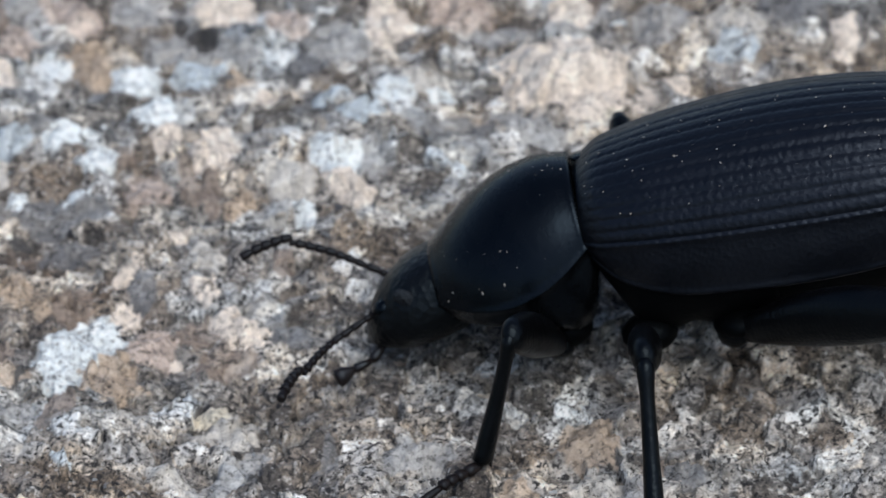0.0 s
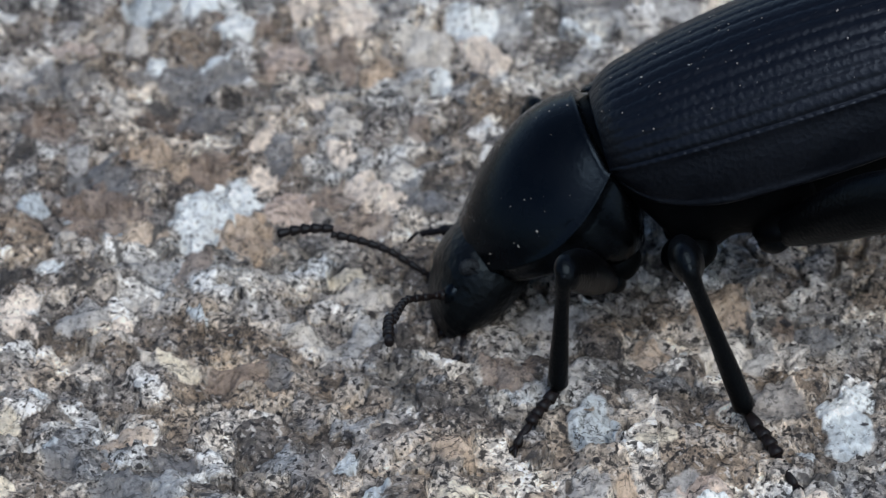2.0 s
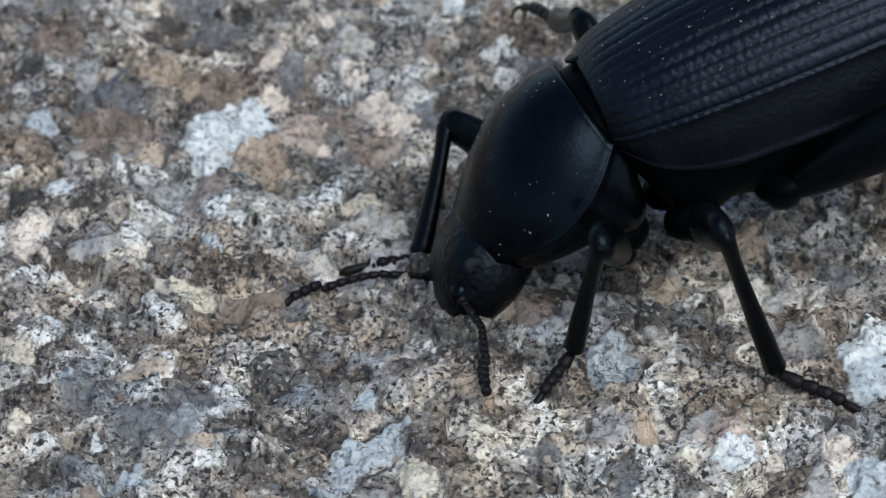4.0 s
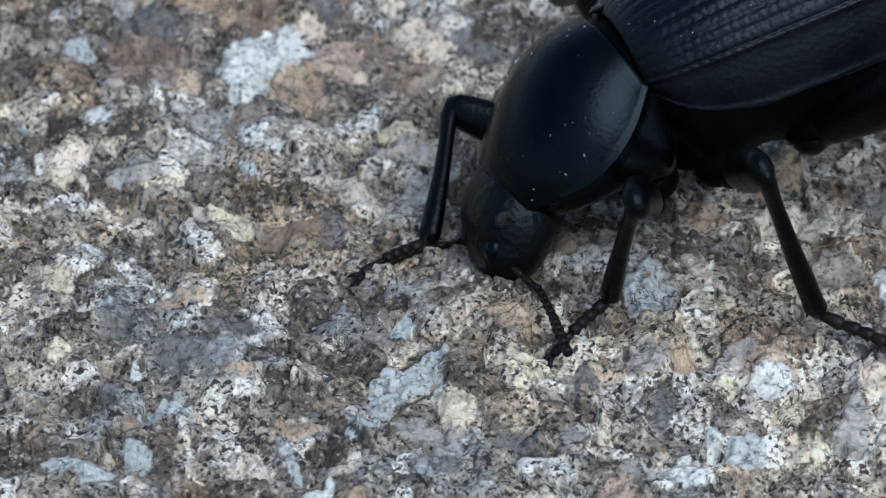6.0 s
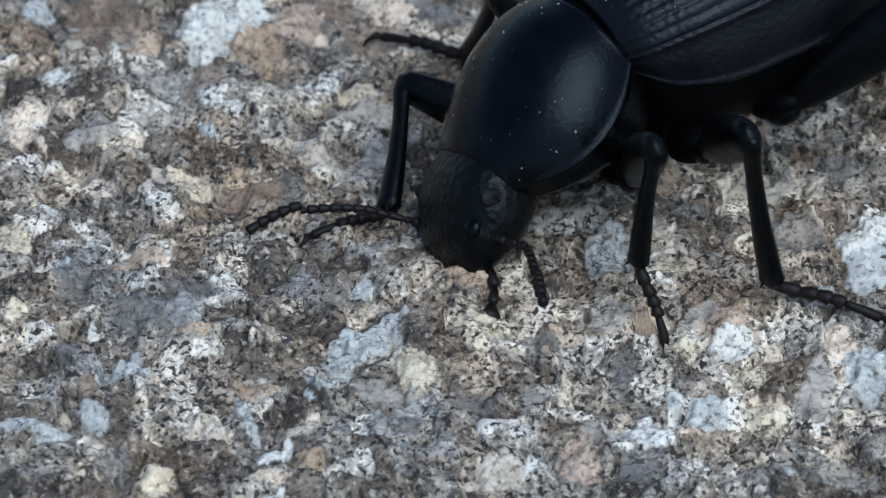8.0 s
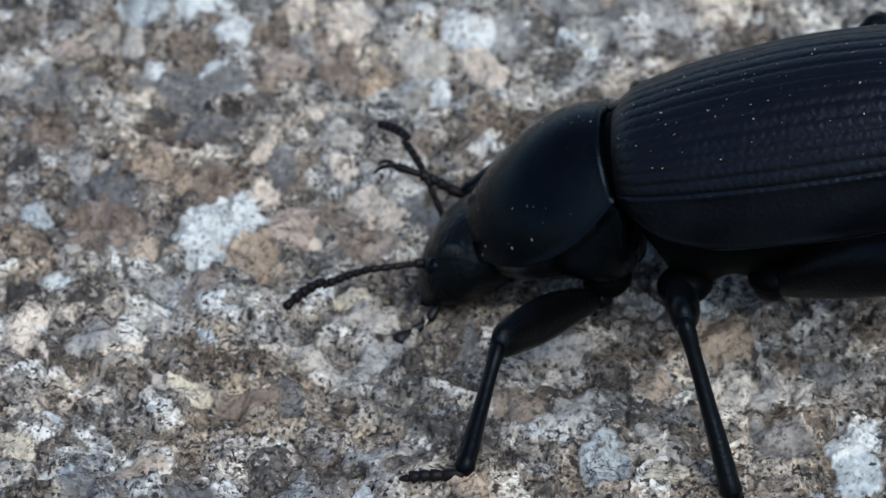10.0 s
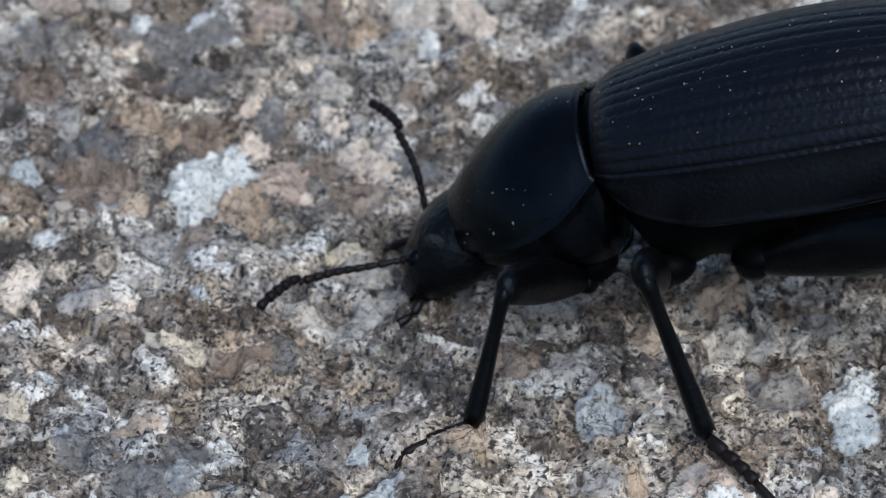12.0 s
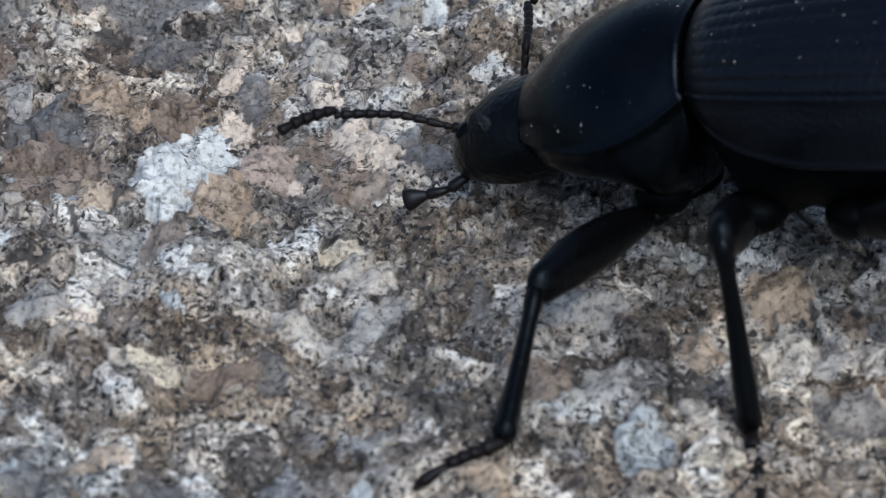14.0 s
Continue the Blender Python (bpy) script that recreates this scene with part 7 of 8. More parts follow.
    walk(right_middle[1], [
        (0, mm(-0.84, -5.12, 1.47, -1.4, 50.4, -80.3)), (0.3, mm(-1.2, -4.79, 1.65, -5.7, 54.4, -85.6)), (0.5, mm(-1.21, -5.96, 0.98, -8.3, 61.9, -88.5)),
        (0.6, mm(-1.32, -6.02, 0.93, -7, 63.9, -87.2)), (0.7, mm(-1.31, -6.25, 0.74, -4.4, 75.9, -85.8)), (0.8, mm(-1.29, -6.73, 0.28, 167.5, 77.6, 83.3)),
        (0.9, mm(-1.28, -7.14, -0.23, 172.3, 51.3, 85.4)), (1, mm(-1.27, -7.31, -0.47, 173.5, 39.4, 85.1)), (1.25, mm(-1.22, -6.81, 0.18, 169.8, 50.1, 80.4)),
        (1.5, mm(-1.18, -6.23, 0.76, 163.4, 60.6, 73.1)), (2, mm(0.37, -6.28, 0.33, 164.3, 44.5, 73.4)), (2.12, mm(0.31, -6.05, 0.57, 153, 59.7, 61.4)),
        (2.25, mm(0.15, -5.49, 1.04, 58.6, 70.6, -34.3)), (2.38, mm(-0.05, -3.64, 1.84, 21.9, 38.9, -72.6)), (2.5, mm(-0.13, -3.7, 1.86, 17.7, 20.8, -77.4)),
        (3.27, mm(-0.48, -3.94, 1.9, 16.7, 16.8, -80.7)), (4.03, mm(-0.94, -3.94, 1.97, 15, 11.4, -87)), (4.8, mm(-1.25, -3.83, 2.02, 14.4, 7.8, -90.4)),
        (5, mm(-0.91, -3.52, 2.05, 13.9, 3.9, -94.5)), (5.17, mm(-0.79, -3.58, 2.03, 14.1, 4.8, -93.2)), (5.33, mm(-0.61, -3.68, 1.98, 14.6, 8, -90.6)),
        (5.5, mm(-0.48, -3.74, 1.94, 15, 8.8, -89.4)), (6, mm(-0.32, -3.63, 1.93, 14.7, 6.7, -90.6)), (6.5, mm(0.27, -4.18, 1.69, 15.2, -5.8, -92.7)),
        (7, mm(0.39, -4.09, 1.68, 18.5, 23.7, -80.5)), (7.5, mm(0.31, -4.27, 1.63, 13.6, 28, -91.2)), (8, mm(0.42, -4.23, 1.61, 13.9, 28.5, -90.5)),
        (8.5, mm(0.64, -4, 1.59, 14.7, 25.1, -88.9)), (8.65, mm(0.97, -3.62, 1.47, 18.1, 21.1, -80.1)), (8.8, mm(1.32, -2.85, 1.39, 19.7, 17.5, -74.7)),
        (9, mm(1.08, -2.78, 1.52, 23.7, 25, -64.9)), (9.05, mm(1.17, -2.63, 1.5, 27.7, 39.3, -57.4)), (9.1, mm(0.8, -1.31, 1.59, 54.1, 64.5, -24.2)),
        (9.15, mm(0.95, -5.59, 0.53, 143.1, 52.3, 73.8)), (9.2, mm(0.56, -6.22, 0.3, 148.4, 48, 80.6)), (9.66, mm(0.5, -6.09, 0.4, 149.3, 50.2, 80.1)),
        (10.12, mm(0.32, -5.95, 0.62, 151.5, 56.5, 78.5)), (10.58, mm(-0.74, -1.93, 2, 31.7, 72.3, -50.3)), (11.04, mm(-0.26, -4.72, 1.49, 12.8, 61.1, -74.3)),
        (11.5, mm(-0.17, -5.41, 1.18, 9.2, 51.2, -80.2)), (12, mm(-0.48, -4.51, 1.69, 12.5, 49.9, -76)), (12.5, mm(-0.69, -4.44, 1.74, 11.2, 50.2, -77.6)),
        (13, mm(-0.73, -5.03, 1.5, 9.5, 54.4, -79.8)), (13.25, mm(-0.33, -4.27, 1.74, 10.2, 49, -78.7)), (13.5, mm(-0.23, -3.41, 1.92, 10.5, 43.7, -77.9)),
        (13.75, mm(-0.02, -3.58, 1.84, 13.8, 44.3, -73.5)), (14, mm(0.18, -3.75, 1.75, 17, 44.7, -68.9)),
    ])
    walk(right_middle[2], [
        (0, mm(-0.24, -8.64, -2.84, -18.5, 4.7, 41)), (0.3, mm(-0.95, -8.04, -2.9, -17.6, -1, 23.6)), (0.5, mm(-1.14, -8.6, -3.96, -16.3, 2, 35.8)),
        (0.6, mm(-1.2, -8.48, -4.1, -14.2, -5.4, 23)), (0.7, mm(-1.21, -7.61, -4.69, -8.8, -7, 6.8)), (0.8, mm(-1.15, -5.54, -5.19, 3.1, -5.1, -28.8)),
        (0.9, mm(-1, -3.65, -4.6, 11.7, 3.2, -63.4)), (1, mm(-0.9, -3, -4.02, 13.7, 8.4, -78.7)), (1.25, mm(-0.62, -3.27, -4.11, 13.1, -6.6, -70.7)),
        (1.5, mm(-0.38, -3.6, -4.12, 10.1, -21.4, -61.9)), (2, mm(1.51, -2.46, -3.59, 14.9, -16.4, -79.7)), (2.12, mm(1.66, -3.57, -4.27, 14, -15.1, -77.7)),
        (2.25, mm(1.69, -6.54, -4.25, 12.3, -12.2, -73.5)), (2.38, mm(1.26, -7.8, -1.67, 10.6, -17.2, -67.9)), (2.5, mm(1.01, -8.81, -0.12, 10, -24, -63.6)),
        (3.27, mm(0.39, -9.23, 0.28, 11.1, -13, -70)), (4.03, mm(-0.65, -9.42, 0.85, 13.8, -3.9, -79)), (4.8, mm(-1.29, -9.39, 1.25, 15.9, 5.6, -83.5)),
        (5, mm(-1.35, -9.09, 1.68, 15.4, 5.1, -86.9)), (5.17, mm(-1.1, -9.15, 1.56, 11.2, -6.1, -83.6)), (5.33, mm(-0.67, -9.23, 1.2, 2.6, -14.5, -69.8)),
        (5.5, mm(-0.42, -9.27, 1.09, 1.1, -18.5, -71.5)), (6, mm(-0.38, -9.2, 1.27, -0.2, -19, -72.1)), (6.5, mm(0.01, -9.75, 2.25, 4.6, -16.4, -78.5)),
        (7, mm(1.23, -9.14, -0.57, -1.9, -30.2, -58.6)), (7.5, mm(0.2, -9.21, -1, -9.7, -25.3, -47.1)), (8, mm(0.37, -9.16, -1.06, -6.3, -26.3, -56.5)),
        (8.5, mm(0.73, -9.06, -0.78, -0.4, -26.8, -62.2)), (8.65, mm(1.87, -8.77, -0.55, -6.3, -29.4, -46.6)), (8.8, mm(2.73, -8, -0.29, -14.2, -29.2, -26.9)),
        (9, mm(3.23, -7.38, -0.85, -11.5, -22.8, -27.9)), (9.05, mm(3.5, -6.28, -2.05, -7.8, -22, -35.1)), (9.1, mm(3, -2.3, -3.47, -0.2, -20.1, -49.9)),
        (9.15, mm(1.9, -2.3, -3.9, 5.7, -13.8, -62.2)), (9.2, mm(1.17, -2.52, -3.86, 8.4, -13.8, -68.9)), (9.66, mm(1.12, -2.55, -3.91, 4.6, -13.4, -53.9)),
        (10.12, mm(0.94, -2.93, -4.05, -5.4, -14.9, -20.4)), (10.58, mm(0.35, -3.24, -3.33, -8.7, 0.3, -8.9)), (11.04, mm(0.47, -7.33, -3.41, -20.9, -3.2, 60)),
        (11.5, mm(0.43, -8.87, -3.18, -20.5, 2.9, 72)), (12, mm(0.39, -8.01, -2.59, -24.1, 5.4, 54.8)), (12.5, mm(0.08, -7.94, -2.56, -24, 5.7, 47.9)),
        (13, mm(-0.15, -8.24, -3.05, -23.4, 1.2, 53)), (13.25, mm(0.39, -7.87, -2.49, -25.6, 2.8, 43)), (13.5, mm(0.62, -7.37, -1.95, -28.1, 4.1, 33.1)),
        (13.75, mm(1.12, -7.42, -2.07, -24.7, -6.5, 15.1)), (14, mm(1.61, -7.46, -2.19, -17.9, -15.5, -4)),
    ])
    walk(right_hind[0], [
        (0, mm(-4.12, -2.65, -3.85, 1.4, -27.3, -128)), (0.15, mm(-4.13, -2.66, -3.84, 1.5, -28.2, -129.3)), (0.3, mm(-4.14, -2.67, -3.83, 1.6, -29.1, -130.4)),
        (0.4, mm(-4.17, -2.68, -3.8, 1.6, -31.6, -133)), (0.5, mm(-4.2, -2.69, -3.76, 2, -34.2, -135.5)), (0.6, mm(-4.18, -2.71, -3.54, 4.5, -56.3, -129.6)),
        (1, mm(-4.29, -2.69, -3.57, 3.3, -48.1, -145.9)), (1.5, mm(-4.3, -2.69, -3.57, 3.1, -46.5, -148.5)), (2, mm(-4.26, -2.71, -3.63, 2.8, -43.7, -141.3)),
        (2.5, mm(-4.29, -2.69, -3.68, 2.3, -38.1, -146.8)), (3.27, mm(-4.31, -2.68, -3.66, 2.3, -38.5, -149.2)), (4.03, mm(-4.34, -2.67, -3.64, 2.3, -39.1, -153.8)),
        (4.8, mm(-4.36, -2.66, -3.63, 2.3, -39.4, -156.2)), (5, mm(-4.4, -2.62, -3.58, 2.4, -41.3, -162.8)), (5.5, mm(-4.35, -2.66, -3.62, 2.3, -39.9, -155.4)),
        (6, mm(-4.38, -2.64, -3.58, 2.6, -42.3, -159)), (6.5, mm(-4.45, -2.57, -3.6, 1.8, -36.9, -171.6)), (7, mm(-4.44, -2.58, -3.63, 1.7, -35.1, -169.5)),
        (7.5, mm(-4.47, -2.55, -3.61, 1.7, -36, -174.4)), (8, mm(-4.46, -2.56, -3.62, 1.7, -35.6, -173.2)), (8.5, mm(-4.45, -2.57, -3.62, 1.8, -36.1, -170.6)),
        (8.65, mm(-4.35, -2.66, -3.62, 3.1, -40.1, -155.1)), (8.8, mm(-4.24, -2.71, -3.64, 2.9, -44.3, -138.6)), (8.9, mm(-4.24, -2.71, -3.63, 3, -45.2, -139.3)),
        (9, mm(-4.25, -2.71, -3.61, 3.1, -46, -139.9)), (9.2, mm(-4.24, -2.71, -3.64, 2.9, -44, -138)), (9.97, mm(-4.22, -2.71, -3.65, 2.9, -44.1, -136)),
        (10.73, mm(-4.07, -2.57, -3.8, 1.4, -35.3, -130.4)), (11.5, mm(-3.98, -2.55, -3.9, 9.9, -42.3, -140.6)), (12, mm(-4, -2.56, -3.88, 9.5, -42.7, -142.7)),
        (12.5, mm(-4.23, -2.71, -3.63, 3.1, -45.7, -137.7)), (13, mm(-4.23, -2.71, -3.65, 2.8, -43.4, -137.3)), (13.5, mm(-4.16, -2.72, -3.59, 3.9, -53.1, -125.2)),
        (14, mm(-4.14, -2.71, -3.55, 4.5, -57.2, -123.7)),
    ])
    walk(right_hind[1], [
        (0, mm(-8.06, -7.69, -0.55, 10.5, 30.1, -115.3)), (0.15, mm(-8.15, -7.57, -0.44, 10.7, 32.5, -115.2)), (0.3, mm(-8.22, -7.45, -0.33, 10.6, 34.9, -115.3)),
        (0.4, mm(-8.35, -7.17, -0.02, 10.8, 40.1, -114.8)), (0.5, mm(-8.45, -6.87, 0.29, 11.2, 45.2, -114.2)), (0.6, mm(-6.72, -5.79, 2.45, 36.2, 57.1, -85)),
        (1, mm(-8.27, -5.39, 1.79, 23.1, 58.9, -100.6)), (1.5, mm(-8.53, -5.28, 1.65, 27.9, 54.2, -94.7)), (2, mm(-8.32, -5.96, 1.34, 23.1, 38.9, -100.7)),
        (2.5, mm(-9.03, -5.79, 0.77, 20.4, 40, -104.9)), (3.27, mm(-9.15, -5.57, 0.82, 18.2, 40.2, -108.5)), (4.03, mm(-9.36, -5.14, 0.9, 14.2, 40, -114.8)),
        (4.8, mm(-9.45, -4.9, 0.94, 12.1, 39.7, -118.2)), (5, mm(-9.57, -4.22, 1.17, 9.6, 34.8, -122.7)), (5.5, mm(-9.38, -4.96, 0.99, 11.3, 38.3, -119.8)),
        (6, mm(-9.35, -4.55, 1.27, 10.7, 36.9, -120.8)), (6.5, mm(-10.15, -3.41, 0.72, 6.1, 36, -128.9)), (7, mm(-10.23, -3.66, 0.51, 7.3, 34.7, -126.7)),
        (7.5, mm(-10.27, -3.11, 0.62, 2.9, 34.6, -134.4)), (8, mm(-10.28, -3.25, 0.57, 2.7, 35, -134.7)), (8.5, mm(-10.19, -3.52, 0.62, 4.4, 37.3, -131.9)),
        (8.65, mm(-9.35, -4.98, 1.01, 12.9, 33, -116.5)), (8.8, mm(-8.11, -6.12, 1.39, 19.3, 27.1, -102.5)), (8.9, mm(-8.09, -6.02, 1.48, 19.1, 30.4, -102.9)),
        (9, mm(-8.08, -5.93, 1.57, 18.9, 33.7, -103.2)), (9.2, mm(-8.08, -6.18, 1.35, 16.5, 43.5, -106.3)), (9.97, mm(-7.94, -6.3, 1.36, 16.6, 44, -106.1)),
        (10.73, mm(-7.86, -7.02, 0.35, 16.9, 42.7, -105.6)), (11.5, mm(-8.08, -5.91, 0.91, 18.6, 45.1, -103.5)), (12, mm(-8.19, -5.74, 0.98, 19.7, 38.2, -101.1)),
        (12.5, mm(-7.95, -6.1, 1.52, 16.9, 37.5, -105.6)), (13, mm(-8.08, -6.26, 1.29, 17.3, 41.2, -105.1)), (13.5, mm(-6.65, -6.26, 2.17, 19.7, 30.2, -99.9)),
        (14, mm(-6.31, -5.96, 2.5, 19.8, 34.2, -99.7)),
    ])
    walk(right_hind[2], [
        (0, mm(-11.02, -13.95, -4.56, 11.5, 12, 172.3)), (0.15, mm(-11.02, -13.67, -4.74, 17.2, 3.4, 196.4)), (0.3, mm(-11.02, -13.38, -4.91, 18.8, -6.8, 219.7)),
        (0.4, mm(-10.91, -12.72, -5.17, 17.1, 2, 233.3)), (0.5, mm(-10.76, -12.01, -5.39, 17.5, 11, 246.8)), (0.6, mm(-6.34, -10.12, -4.27, 17.9, 12.9, 246.6)),
        (1, mm(-9.03, -9.45, -5.06, 18.5, 10.3, 242.8)), (1.5, mm(-8.91, -9.95, -4.84, 26.5, 5.4, 245.6)), (2, mm(-9.48, -12.08, -3.68, 26.4, 7.8, 236.1)),
        (2.5, mm(-10.61, -11.71, -4.38, 26.4, 10, 224.5)), (3.27, mm(-11.09, -11.37, -4.34, 27.2, 10.5, 221.9)), (4.03, mm(-11.93, -10.7, -4.24, 28.8, 11.4, 217)),
        (4.8, mm(-12.36, -10.32, -4.17, 29.6, 12, 214.4)), (5, mm(-13.12, -9.75, -3.39, 31.7, 4.9, 211.1)), (5.5, mm(-12.5, -10.4, -3.97, 30.9, 9.9, 214.7)),
        (6, mm(-12.62, -10.04, -3.53, 31.8, 8.4, 213.5)), (6.5, mm(-14.21, -8.45, -3.98, 30.6, 14.6, 197.8)), (7, mm(-14.16, -8.93, -4.05, 31.4, 17.2, 196.8)),
        (7.5, mm(-14.88, -7.81, -3.93, 28.5, 15.7, 190.9)), (8, mm(-14.89, -7.91, -4.02, 27.3, 18.8, 185)), (8.5, mm(-14.45, -8.26, -4.23, 29.9, 14.4, 196.3)),
        (8.65, mm(-12.34, -10.99, -3.35, 32.1, 12.4, 202.7)), (8.8, mm(-9.65, -13.07, -2.26, 34.1, 10.2, 208.9)), (8.9, mm(-9.63, -12.75, -2.57, 33.1, 6.3, 222.7)),
        (9, mm(-9.6, -12.41, -2.87, 31.2, 2.8, 236.4)), (9.2, mm(-9.71, -11.75, -4.16, 20.1, 2.7, 236.3)), (9.97, mm(-9.54, -11.83, -4.19, 20.5, 3.1, 237.5)),
        (10.73, mm(-9.44, -12.68, -5.07, 21.5, -3.8, 239.8)), (11.5, mm(-9.39, -11.4, -4.75, 21.9, -4.3, 240.5)), (12, mm(-9.39, -11.91, -3.96, 24.6, -2.9, 233.5)),
        (12.5, mm(-9.66, -12.21, -3.35, 23.8, 4.1, 233.9)), (13, mm(-9.65, -12.07, -3.98, 23.6, 6.3, 234.4)), (13.5, mm(-7.84, -13.07, -1.85, 25.1, -2.2, 245.9)),
        (14, mm(-7.43, -12.48, -1.99, 17.6, -5.6, 263)),
    ])
    walk(right_antenna[0], [
        (0, mm(6.61, -1.2, -1.63, 1.1, -34.2, 2.5)), (0.3, mm(6.59, -1.15, -1.81, -0.1, -25.3, 5.3)), (0.4, mm(6.59, -1.02, -2.12, 1.9, -31.8, 1.8)),
        (0.5, mm(6.59, -0.88, -2.44, 4.9, -38.2, -2.7)), (0.55, mm(6.55, -0.97, -2.55, 2.6, -24.9, 3.9)), (0.6, mm(6.5, -1.06, -2.65, 2.1, -11.1, 9.5)),
        (0.8, mm(6.47, -1.26, -2.61, 1.5, -11.1, 12.6)), (1, mm(6.43, -1.45, -2.58, 0.9, -11.4, 15.4)), (1.25, mm(6.3, -1.51, -2.82, 0.1, -19.2, 17.3)),
        (1.5, mm(6.16, -1.56, -3.05, -0.8, -26.6, 19.1)), (1.75, mm(6.36, -1.24, -2.92, 5.7, -39.4, 10.1)), (2, mm(6.55, -0.92, -2.8, 17, -51.1, -3.3)),
        (2.25, mm(6.42, -1.18, -2.95, 8.6, -32.2, 14.3)), (2.5, mm(6.28, -1.45, -3.11, 7.3, -12.3, 27)), (3.27, mm(6.25, -1.38, -3.16, 9.9, -18.2, 21.2)),
        (4.03, mm(6.19, -1.25, -3.25, 17, -28.7, 8.6)), (4.8, mm(6.16, -1.18, -3.3, 22.3, -33.7, 0.7)), (5, mm(6.12, -1.35, -3.12, 29.8, -33.8, -12.3)),
        (5.5, mm(5.99, -1.59, -3.18, 32.3, -46.4, -16.7)), (5.75, mm(6, -1.41, -3.26, 23, -31.8, 1.1)), (6, mm(6.01, -1.24, -3.34, 19.4, -15.7, 14.7)),
        (6.5, mm(6.14, -0.97, -3.21, 19.2, -11.4, 15.4)), (6.75, mm(6.24, -0.86, -3.05, 27.7, -28.3, -0.7)), (7, mm(6.34, -0.75, -2.9, 44.2, -42.3, -23.7)),
        (7.5, mm(6.27, -0.91, -3.15, 45.1, -34.1, -25.6)), (8, mm(6.3, -0.93, -3.03, 45.4, -36.8, -26.2)), (8.25, mm(6.44, -1.01, -2.68, 47.9, -51.6, -32.4)),
        (8.5, mm(6.59, -1.1, -2.32, 56, -66, -44)), (8.65, mm(6.67, -1.33, -1.79, 48.5, -74.2, -36.4)), (8.8, mm(6.75, -1.55, -1.25, 28.5, -81.6, -16.5)),
        (8.87, mm(6.89, -1.52, -0.94, 36.6, -83.5, -24.6)), (8.93, mm(6.89, -1.66, -0.76, 31.7, -82.3, -19.8)), (9, mm(7.02, -1.49, -0.43, 46.6, -83.6, -34.8)),
        (9.07, mm(6.86, -1.78, -0.96, 41.3, -76.9, -30.5)), (9.13, mm(6.72, -1.77, -1.51, 41.9, -70.7, -31.7)), (9.2, mm(6.44, -1.78, -2.01, 35.9, -65.5, -25.3)),
        (9.97, mm(6.51, -1.6, -2.07, 52.1, -70.6, -42.5)), (10.73, mm(6.63, -1.27, -2.18, 97.2, -72.1, -89)), (11.5, mm(6.7, -1.1, -2.24, 117.5, -68.7, -110.3)),
        (12, mm(6.59, -1.31, -2.28, 89.3, -75.6, -80.3)), (12.25, mm(6.52, -1.53, -2.2, 41, -70.3, -29.7)), (12.5, mm(6.46, -1.75, -2.13, 22.3, -58.6, -8.6)),
        (13, mm(6.58, -1.51, -2.09, 35.5, -66.7, -23.2)), (13.25, mm(6.64, -1.42, -2.04, 59.4, -77.2, -48.8)), (13.5, mm(6.69, -1.33, -2, 123.3, -79.8, -114.3)),
        (13.75, mm(6.57, -1.55, -1.72, 121.7, -78.3, -112.6)), (14, mm(6.46, -1.77, -1.45, 121.6, -76.6, -112.5)),
    ])
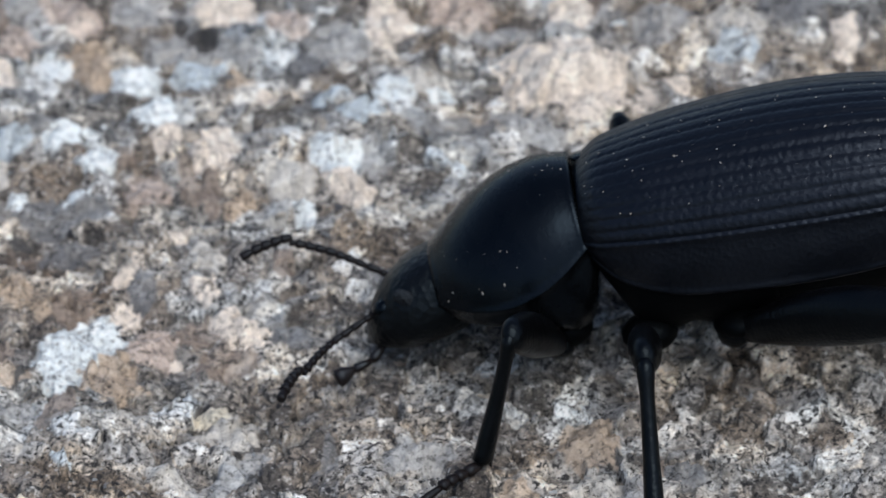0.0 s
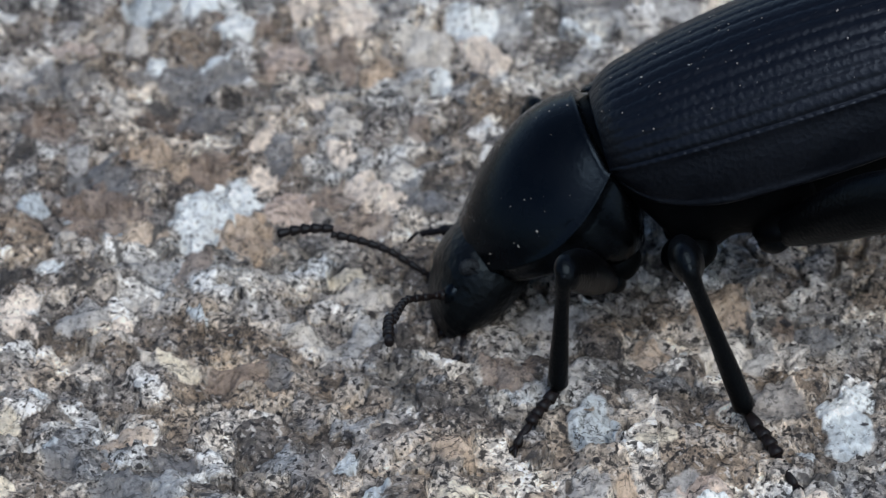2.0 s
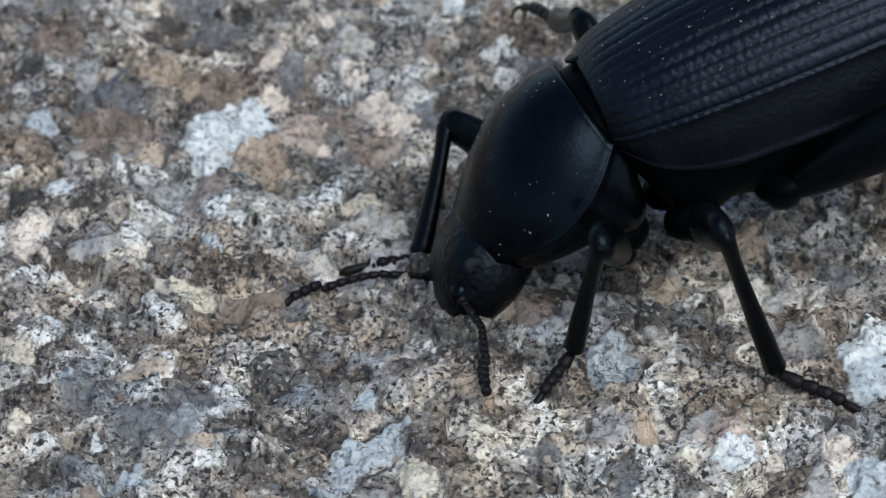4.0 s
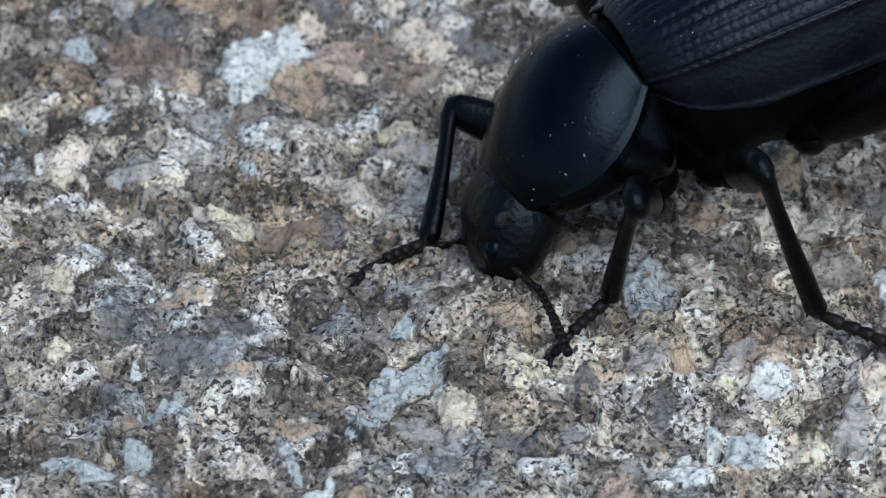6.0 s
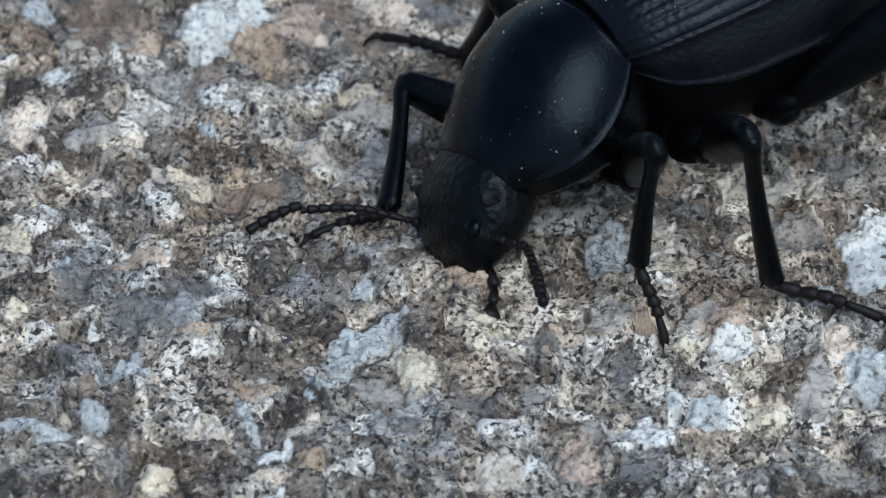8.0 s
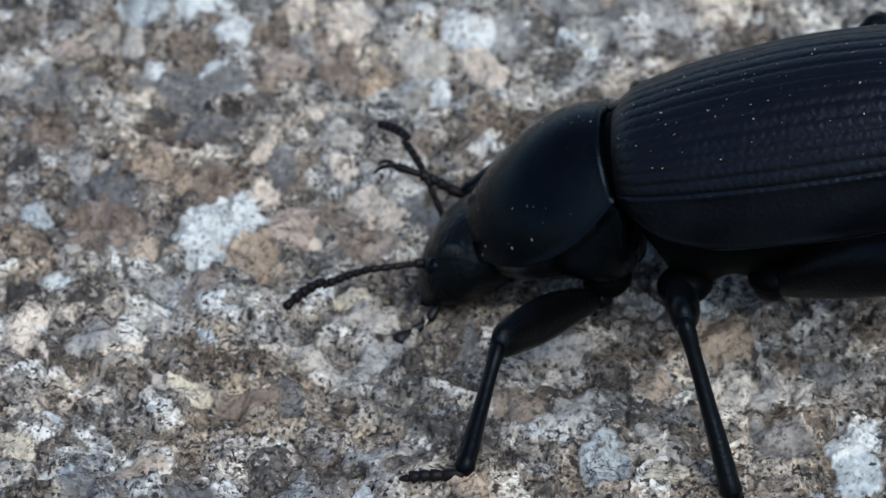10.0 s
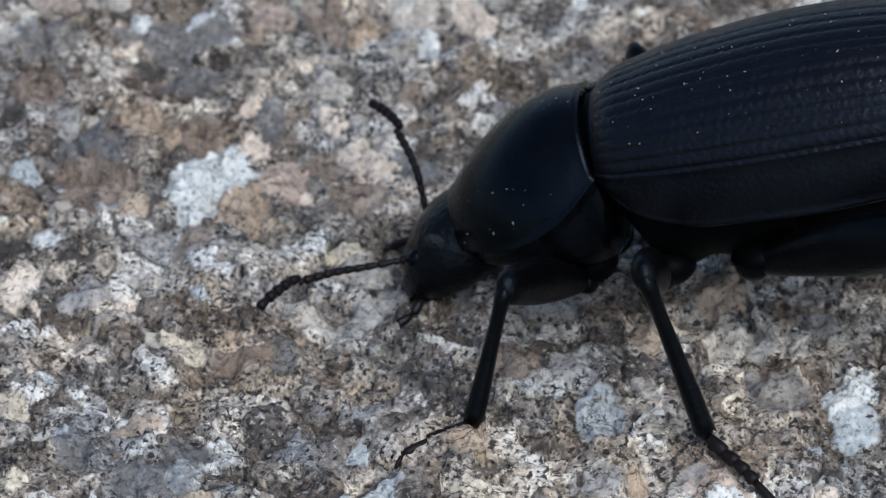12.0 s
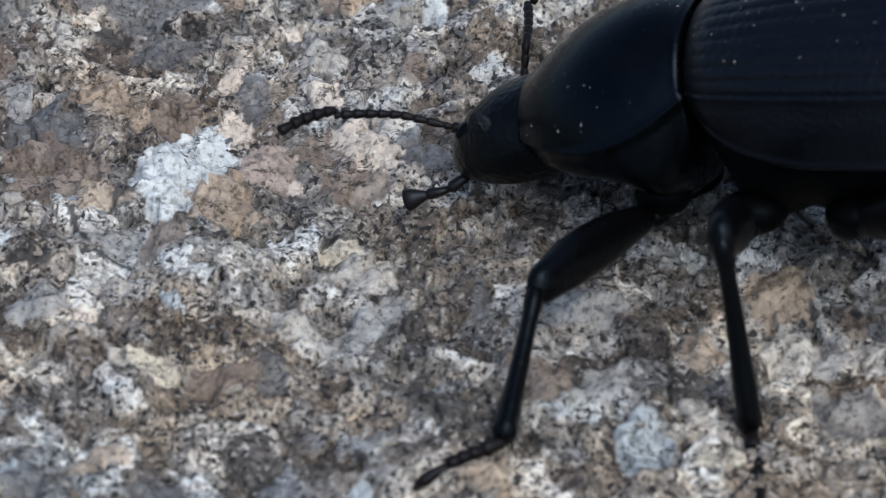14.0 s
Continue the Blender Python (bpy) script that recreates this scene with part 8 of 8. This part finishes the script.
    walk(right_antenna[1], [
        (0, mm(8.2, -1.13, -0.55, 1.5, -32.3, 4.3)), (0.3, mm(8.32, -0.99, -0.99, 0.3, -16, 8.1)), (0.4, mm(8.22, -0.97, -1.11, 1.7, -23.7, 5.2)),
        (0.5, mm(8.1, -0.95, -1.25, 3.7, -31.4, 1.7)), (0.55, mm(8.29, -0.85, -1.74, 2.3, -19.8, 6.7)), (0.6, mm(8.36, -0.75, -2.28, 1.9, -8.1, 11.2)),
        (0.8, mm(8.31, -0.85, -2.24, 1.2, 1.5, 5.1)), (1, mm(8.25, -0.95, -2.2, -0.7, 11.4, -1.5)), (1.25, mm(8.03, -0.97, -2.19, -3.2, -3.9, 10.5)),
        (1.5, mm(7.78, -1, -2.19, -9, -17.9, 23.9)), (1.75, mm(7.82, -0.98, -1.7, -3, -30, 14.3)), (2, mm(7.76, -0.99, -1.3, 6.3, -40.8, 1.6)),
        (2.25, mm(7.99, -0.78, -1.93, 2.1, -21.4, 20.3)), (2.5, mm(7.95, -0.6, -2.7, 4.3, -2.1, 36.1)), (3.27, mm(7.95, -0.72, -2.56, 6.9, -7.8, 27.6)),
        (4.03, mm(7.85, -1, -2.33, 13.9, -17.3, 11)), (4.8, mm(7.75, -1.16, -2.24, 18.9, -21.4, 1.3)), (5, mm(7.68, -1.69, -2.05, 23.7, -25.7, -9.7)),
        (5.5, mm(7.26, -1.97, -1.79, 24.9, -39.8, -12.5)), (5.75, mm(7.63, -1.38, -2.25, 18.4, -23.2, 6.2)), (6, mm(7.8, -0.77, -2.82, 18, -5.7, 21.2)),
        (6.5, mm(7.95, -0.47, -2.83, 18.2, -2.1, 17.9)), (6.75, mm(7.93, -0.88, -2.14, 24.8, -19.8, 1.6)), (7, mm(7.64, -1.32, -1.61, 37.9, -34.2, -19.1)),
        (7.5, mm(7.71, -1.6, -2.07, 39.1, -26.6, -21.9)), (8, mm(7.68, -1.61, -1.88, 39.2, -26.4, -21.9)), (8.25, mm(7.45, -1.65, -1.17, 39.9, -41, -26.2)),
        (8.5, mm(7.15, -1.64, -0.57, 42.8, -55.6, -32.2)), (8.65, mm(7.09, -1.64, 0.06, 60.6, -61.4, -52.5)), (8.8, mm(7.02, -1.63, 0.65, 83.7, -63.1, -78)),
        (8.87, mm(7.09, -1.61, 0.97, 73.5, -70.6, -65.8)), (8.93, mm(7.14, -1.75, 1.14, 21.4, -77.8, -9.4)), (9, mm(7.2, -1.62, 1.48, 19.2, -75.3, -6.1)),
        (9.07, mm(7.23, -2, 0.91, 39.7, -67.2, -29.3)), (9.13, mm(7.25, -2.11, 0.29, 57.6, -43, -53.8)), (9.2, mm(7.16, -2.12, -0.26, 59.8, -29.3, -59.4)),
        (9.97, mm(6.98, -2.03, -0.26, 62, -32.6, -64.1)), (10.73, mm(6.64, -1.86, -0.35, 67.4, -38.7, -74.1)), (11.5, mm(6.46, -1.75, -0.46, 71.3, -42, -80.3)),
        (12, mm(6.67, -1.78, -0.42, 62.2, -45.4, -66.5)), (12.25, mm(7.08, -1.85, -0.4, 43, -52.2, -36.4)), (12.5, mm(7.45, -1.9, -0.49, 20.1, -51.1, -2.9)),
        (13, mm(7.28, -1.81, -0.32, 53.2, -54.5, -41)), (13.25, mm(6.92, -1.74, -0.17, 65.6, -70.2, -57.5)), (13.5, mm(6.55, -1.64, -0.11, 124, -79.3, -120.1)),
        (13.75, mm(6.42, -1.91, 0.16, 87.3, -54.9, -84.8)), (14, mm(6.29, -2.18, 0.42, 80.4, -28.2, -79.5)),
    ])
    walk(right_antenna[2], [
        (0, mm(9.81, -1.01, 0.47, 3.6, 0.9, 14.5)), (0.3, mm(10.15, -0.73, -0.46, -0.6, 17.2, 0.8)), (0.4, mm(9.97, -0.81, -0.34, -1.1, 1.2, 4.9)),
        (0.5, mm(9.74, -0.9, -0.25, -2.7, -14.7, 9.3)), (0.55, mm(10.08, -0.64, -1.09, -1.7, -0.2, 15.7)), (0.6, mm(10.23, -0.38, -2.01, 0.9, 14.1, 22.5)),
        (0.8, mm(10.22, -0.68, -2.29, 5.1, 10.6, 46.9)), (1, mm(10.13, -1, -2.58, 7.6, 5.6, 70.7)), (1.25, mm(9.91, -0.62, -2.06, 6.7, 5.4, 57.3)),
        (1.5, mm(9.45, -0.26, -1.6, 5.9, 5, 44)), (1.75, mm(9.43, -0.57, -0.74, 11.5, -10.1, 26.8)), (2, mm(9.21, -0.95, -0.05, 22, -22.7, 7)),
        (2.25, mm(9.67, -0.16, -1.23, 20.7, -10.2, 25.5)), (2.5, mm(9.5, 0.53, -2.63, 23.4, 2, 43.4)), (3.27, mm(9.63, 0.16, -2.3, 24.9, -0.5, 34)),
        (4.03, mm(9.65, -0.65, -1.76, 28.7, -4.3, 16.4)), (4.8, mm(9.54, -1.12, -1.54, 31.1, -5.8, 6.8)), (5, mm(9.38, -1.98, -1.22, 32.4, -4.7, -3.6)),
        (5.5, mm(8.7, -2.29, -0.56, 28, -18.1, 17.3)), (5.75, mm(9.39, -1.19, -1.49, 26.6, 1.9, 28)), (6, mm(9.58, -0.08, -2.63, 29, 21.8, 39)),
        (6.5, mm(9.78, 0.12, -2.76, 26.3, 16.2, 29.4)), (6.75, mm(9.73, -0.83, -1.49, 27.6, 3, 9)), (7, mm(9.14, -1.84, -0.53, 33.4, -9, -11.9)),
        (7.5, mm(9.3, -2.24, -1.21, 33.3, -0.8, -14.7)), (8, mm(9.27, -2.25, -1.03, 33.3, -4.7, -15.3)), (8.25, mm(8.75, -2.29, 0.09, 34.8, -15.1, -23.2)),
        (8.5, mm(8.07, -2.22, 1.02, 38, -25.2, -32)), (8.65, mm(7.65, -2.37, 1.75, 52.5, -31.6, -55)), (8.8, mm(7.2, -2.48, 2.36, 69.4, -32.3, -80.1)),
        (8.87, mm(7.35, -2.19, 2.77, 63.9, -36.6, -65.1)), (8.93, mm(7.54, -1.82, 3.03, 49.9, -42.5, -38.1)), (9, mm(7.69, -1.67, 3.34, 47.1, -35.7, -32.7)),
        (9.07, mm(7.88, -2.37, 2.68, 40.1, -32.7, -28.4)), (9.13, mm(8.08, -3.24, 1.6, 38.8, -16.8, -38)), (9.2, mm(8.01, -3.56, 0.68, 38.2, -9.1, -46.7)),
        (9.97, mm(7.69, -3.49, 0.78, 39.7, -14.2, -52.5)), (10.73, mm(7.05, -3.3, 0.85, 44, -23.1, -64.1)), (11.5, mm(6.7, -3.16, 0.83, 47.2, -27.5, -70.9)),
        (12, mm(7.21, -3.02, 0.95, 39.4, -29.7, -52.5)), (12.25, mm(8.03, -2.55, 1.12, 33.7, -25.2, -35.6)), (12.5, mm(8.65, -1.96, 1, 29.8, -19.3, -19.9)),
        (13, mm(8.12, -2.54, 1.24, 35.9, -22.9, -34.2)), (13.25, mm(7.27, -2.29, 1.64, 42.3, -40.4, -47.7)), (13.5, mm(6.37, -1.95, 1.78, 57.9, -55.4, -69.6)),
        (13.75, mm(6.52, -3.01, 1.73, 59.3, -39.2, -73.6)), (14, mm(6.6, -3.85, 1.33, 59.2, -22.9, -76.7)),
    ])


motions()
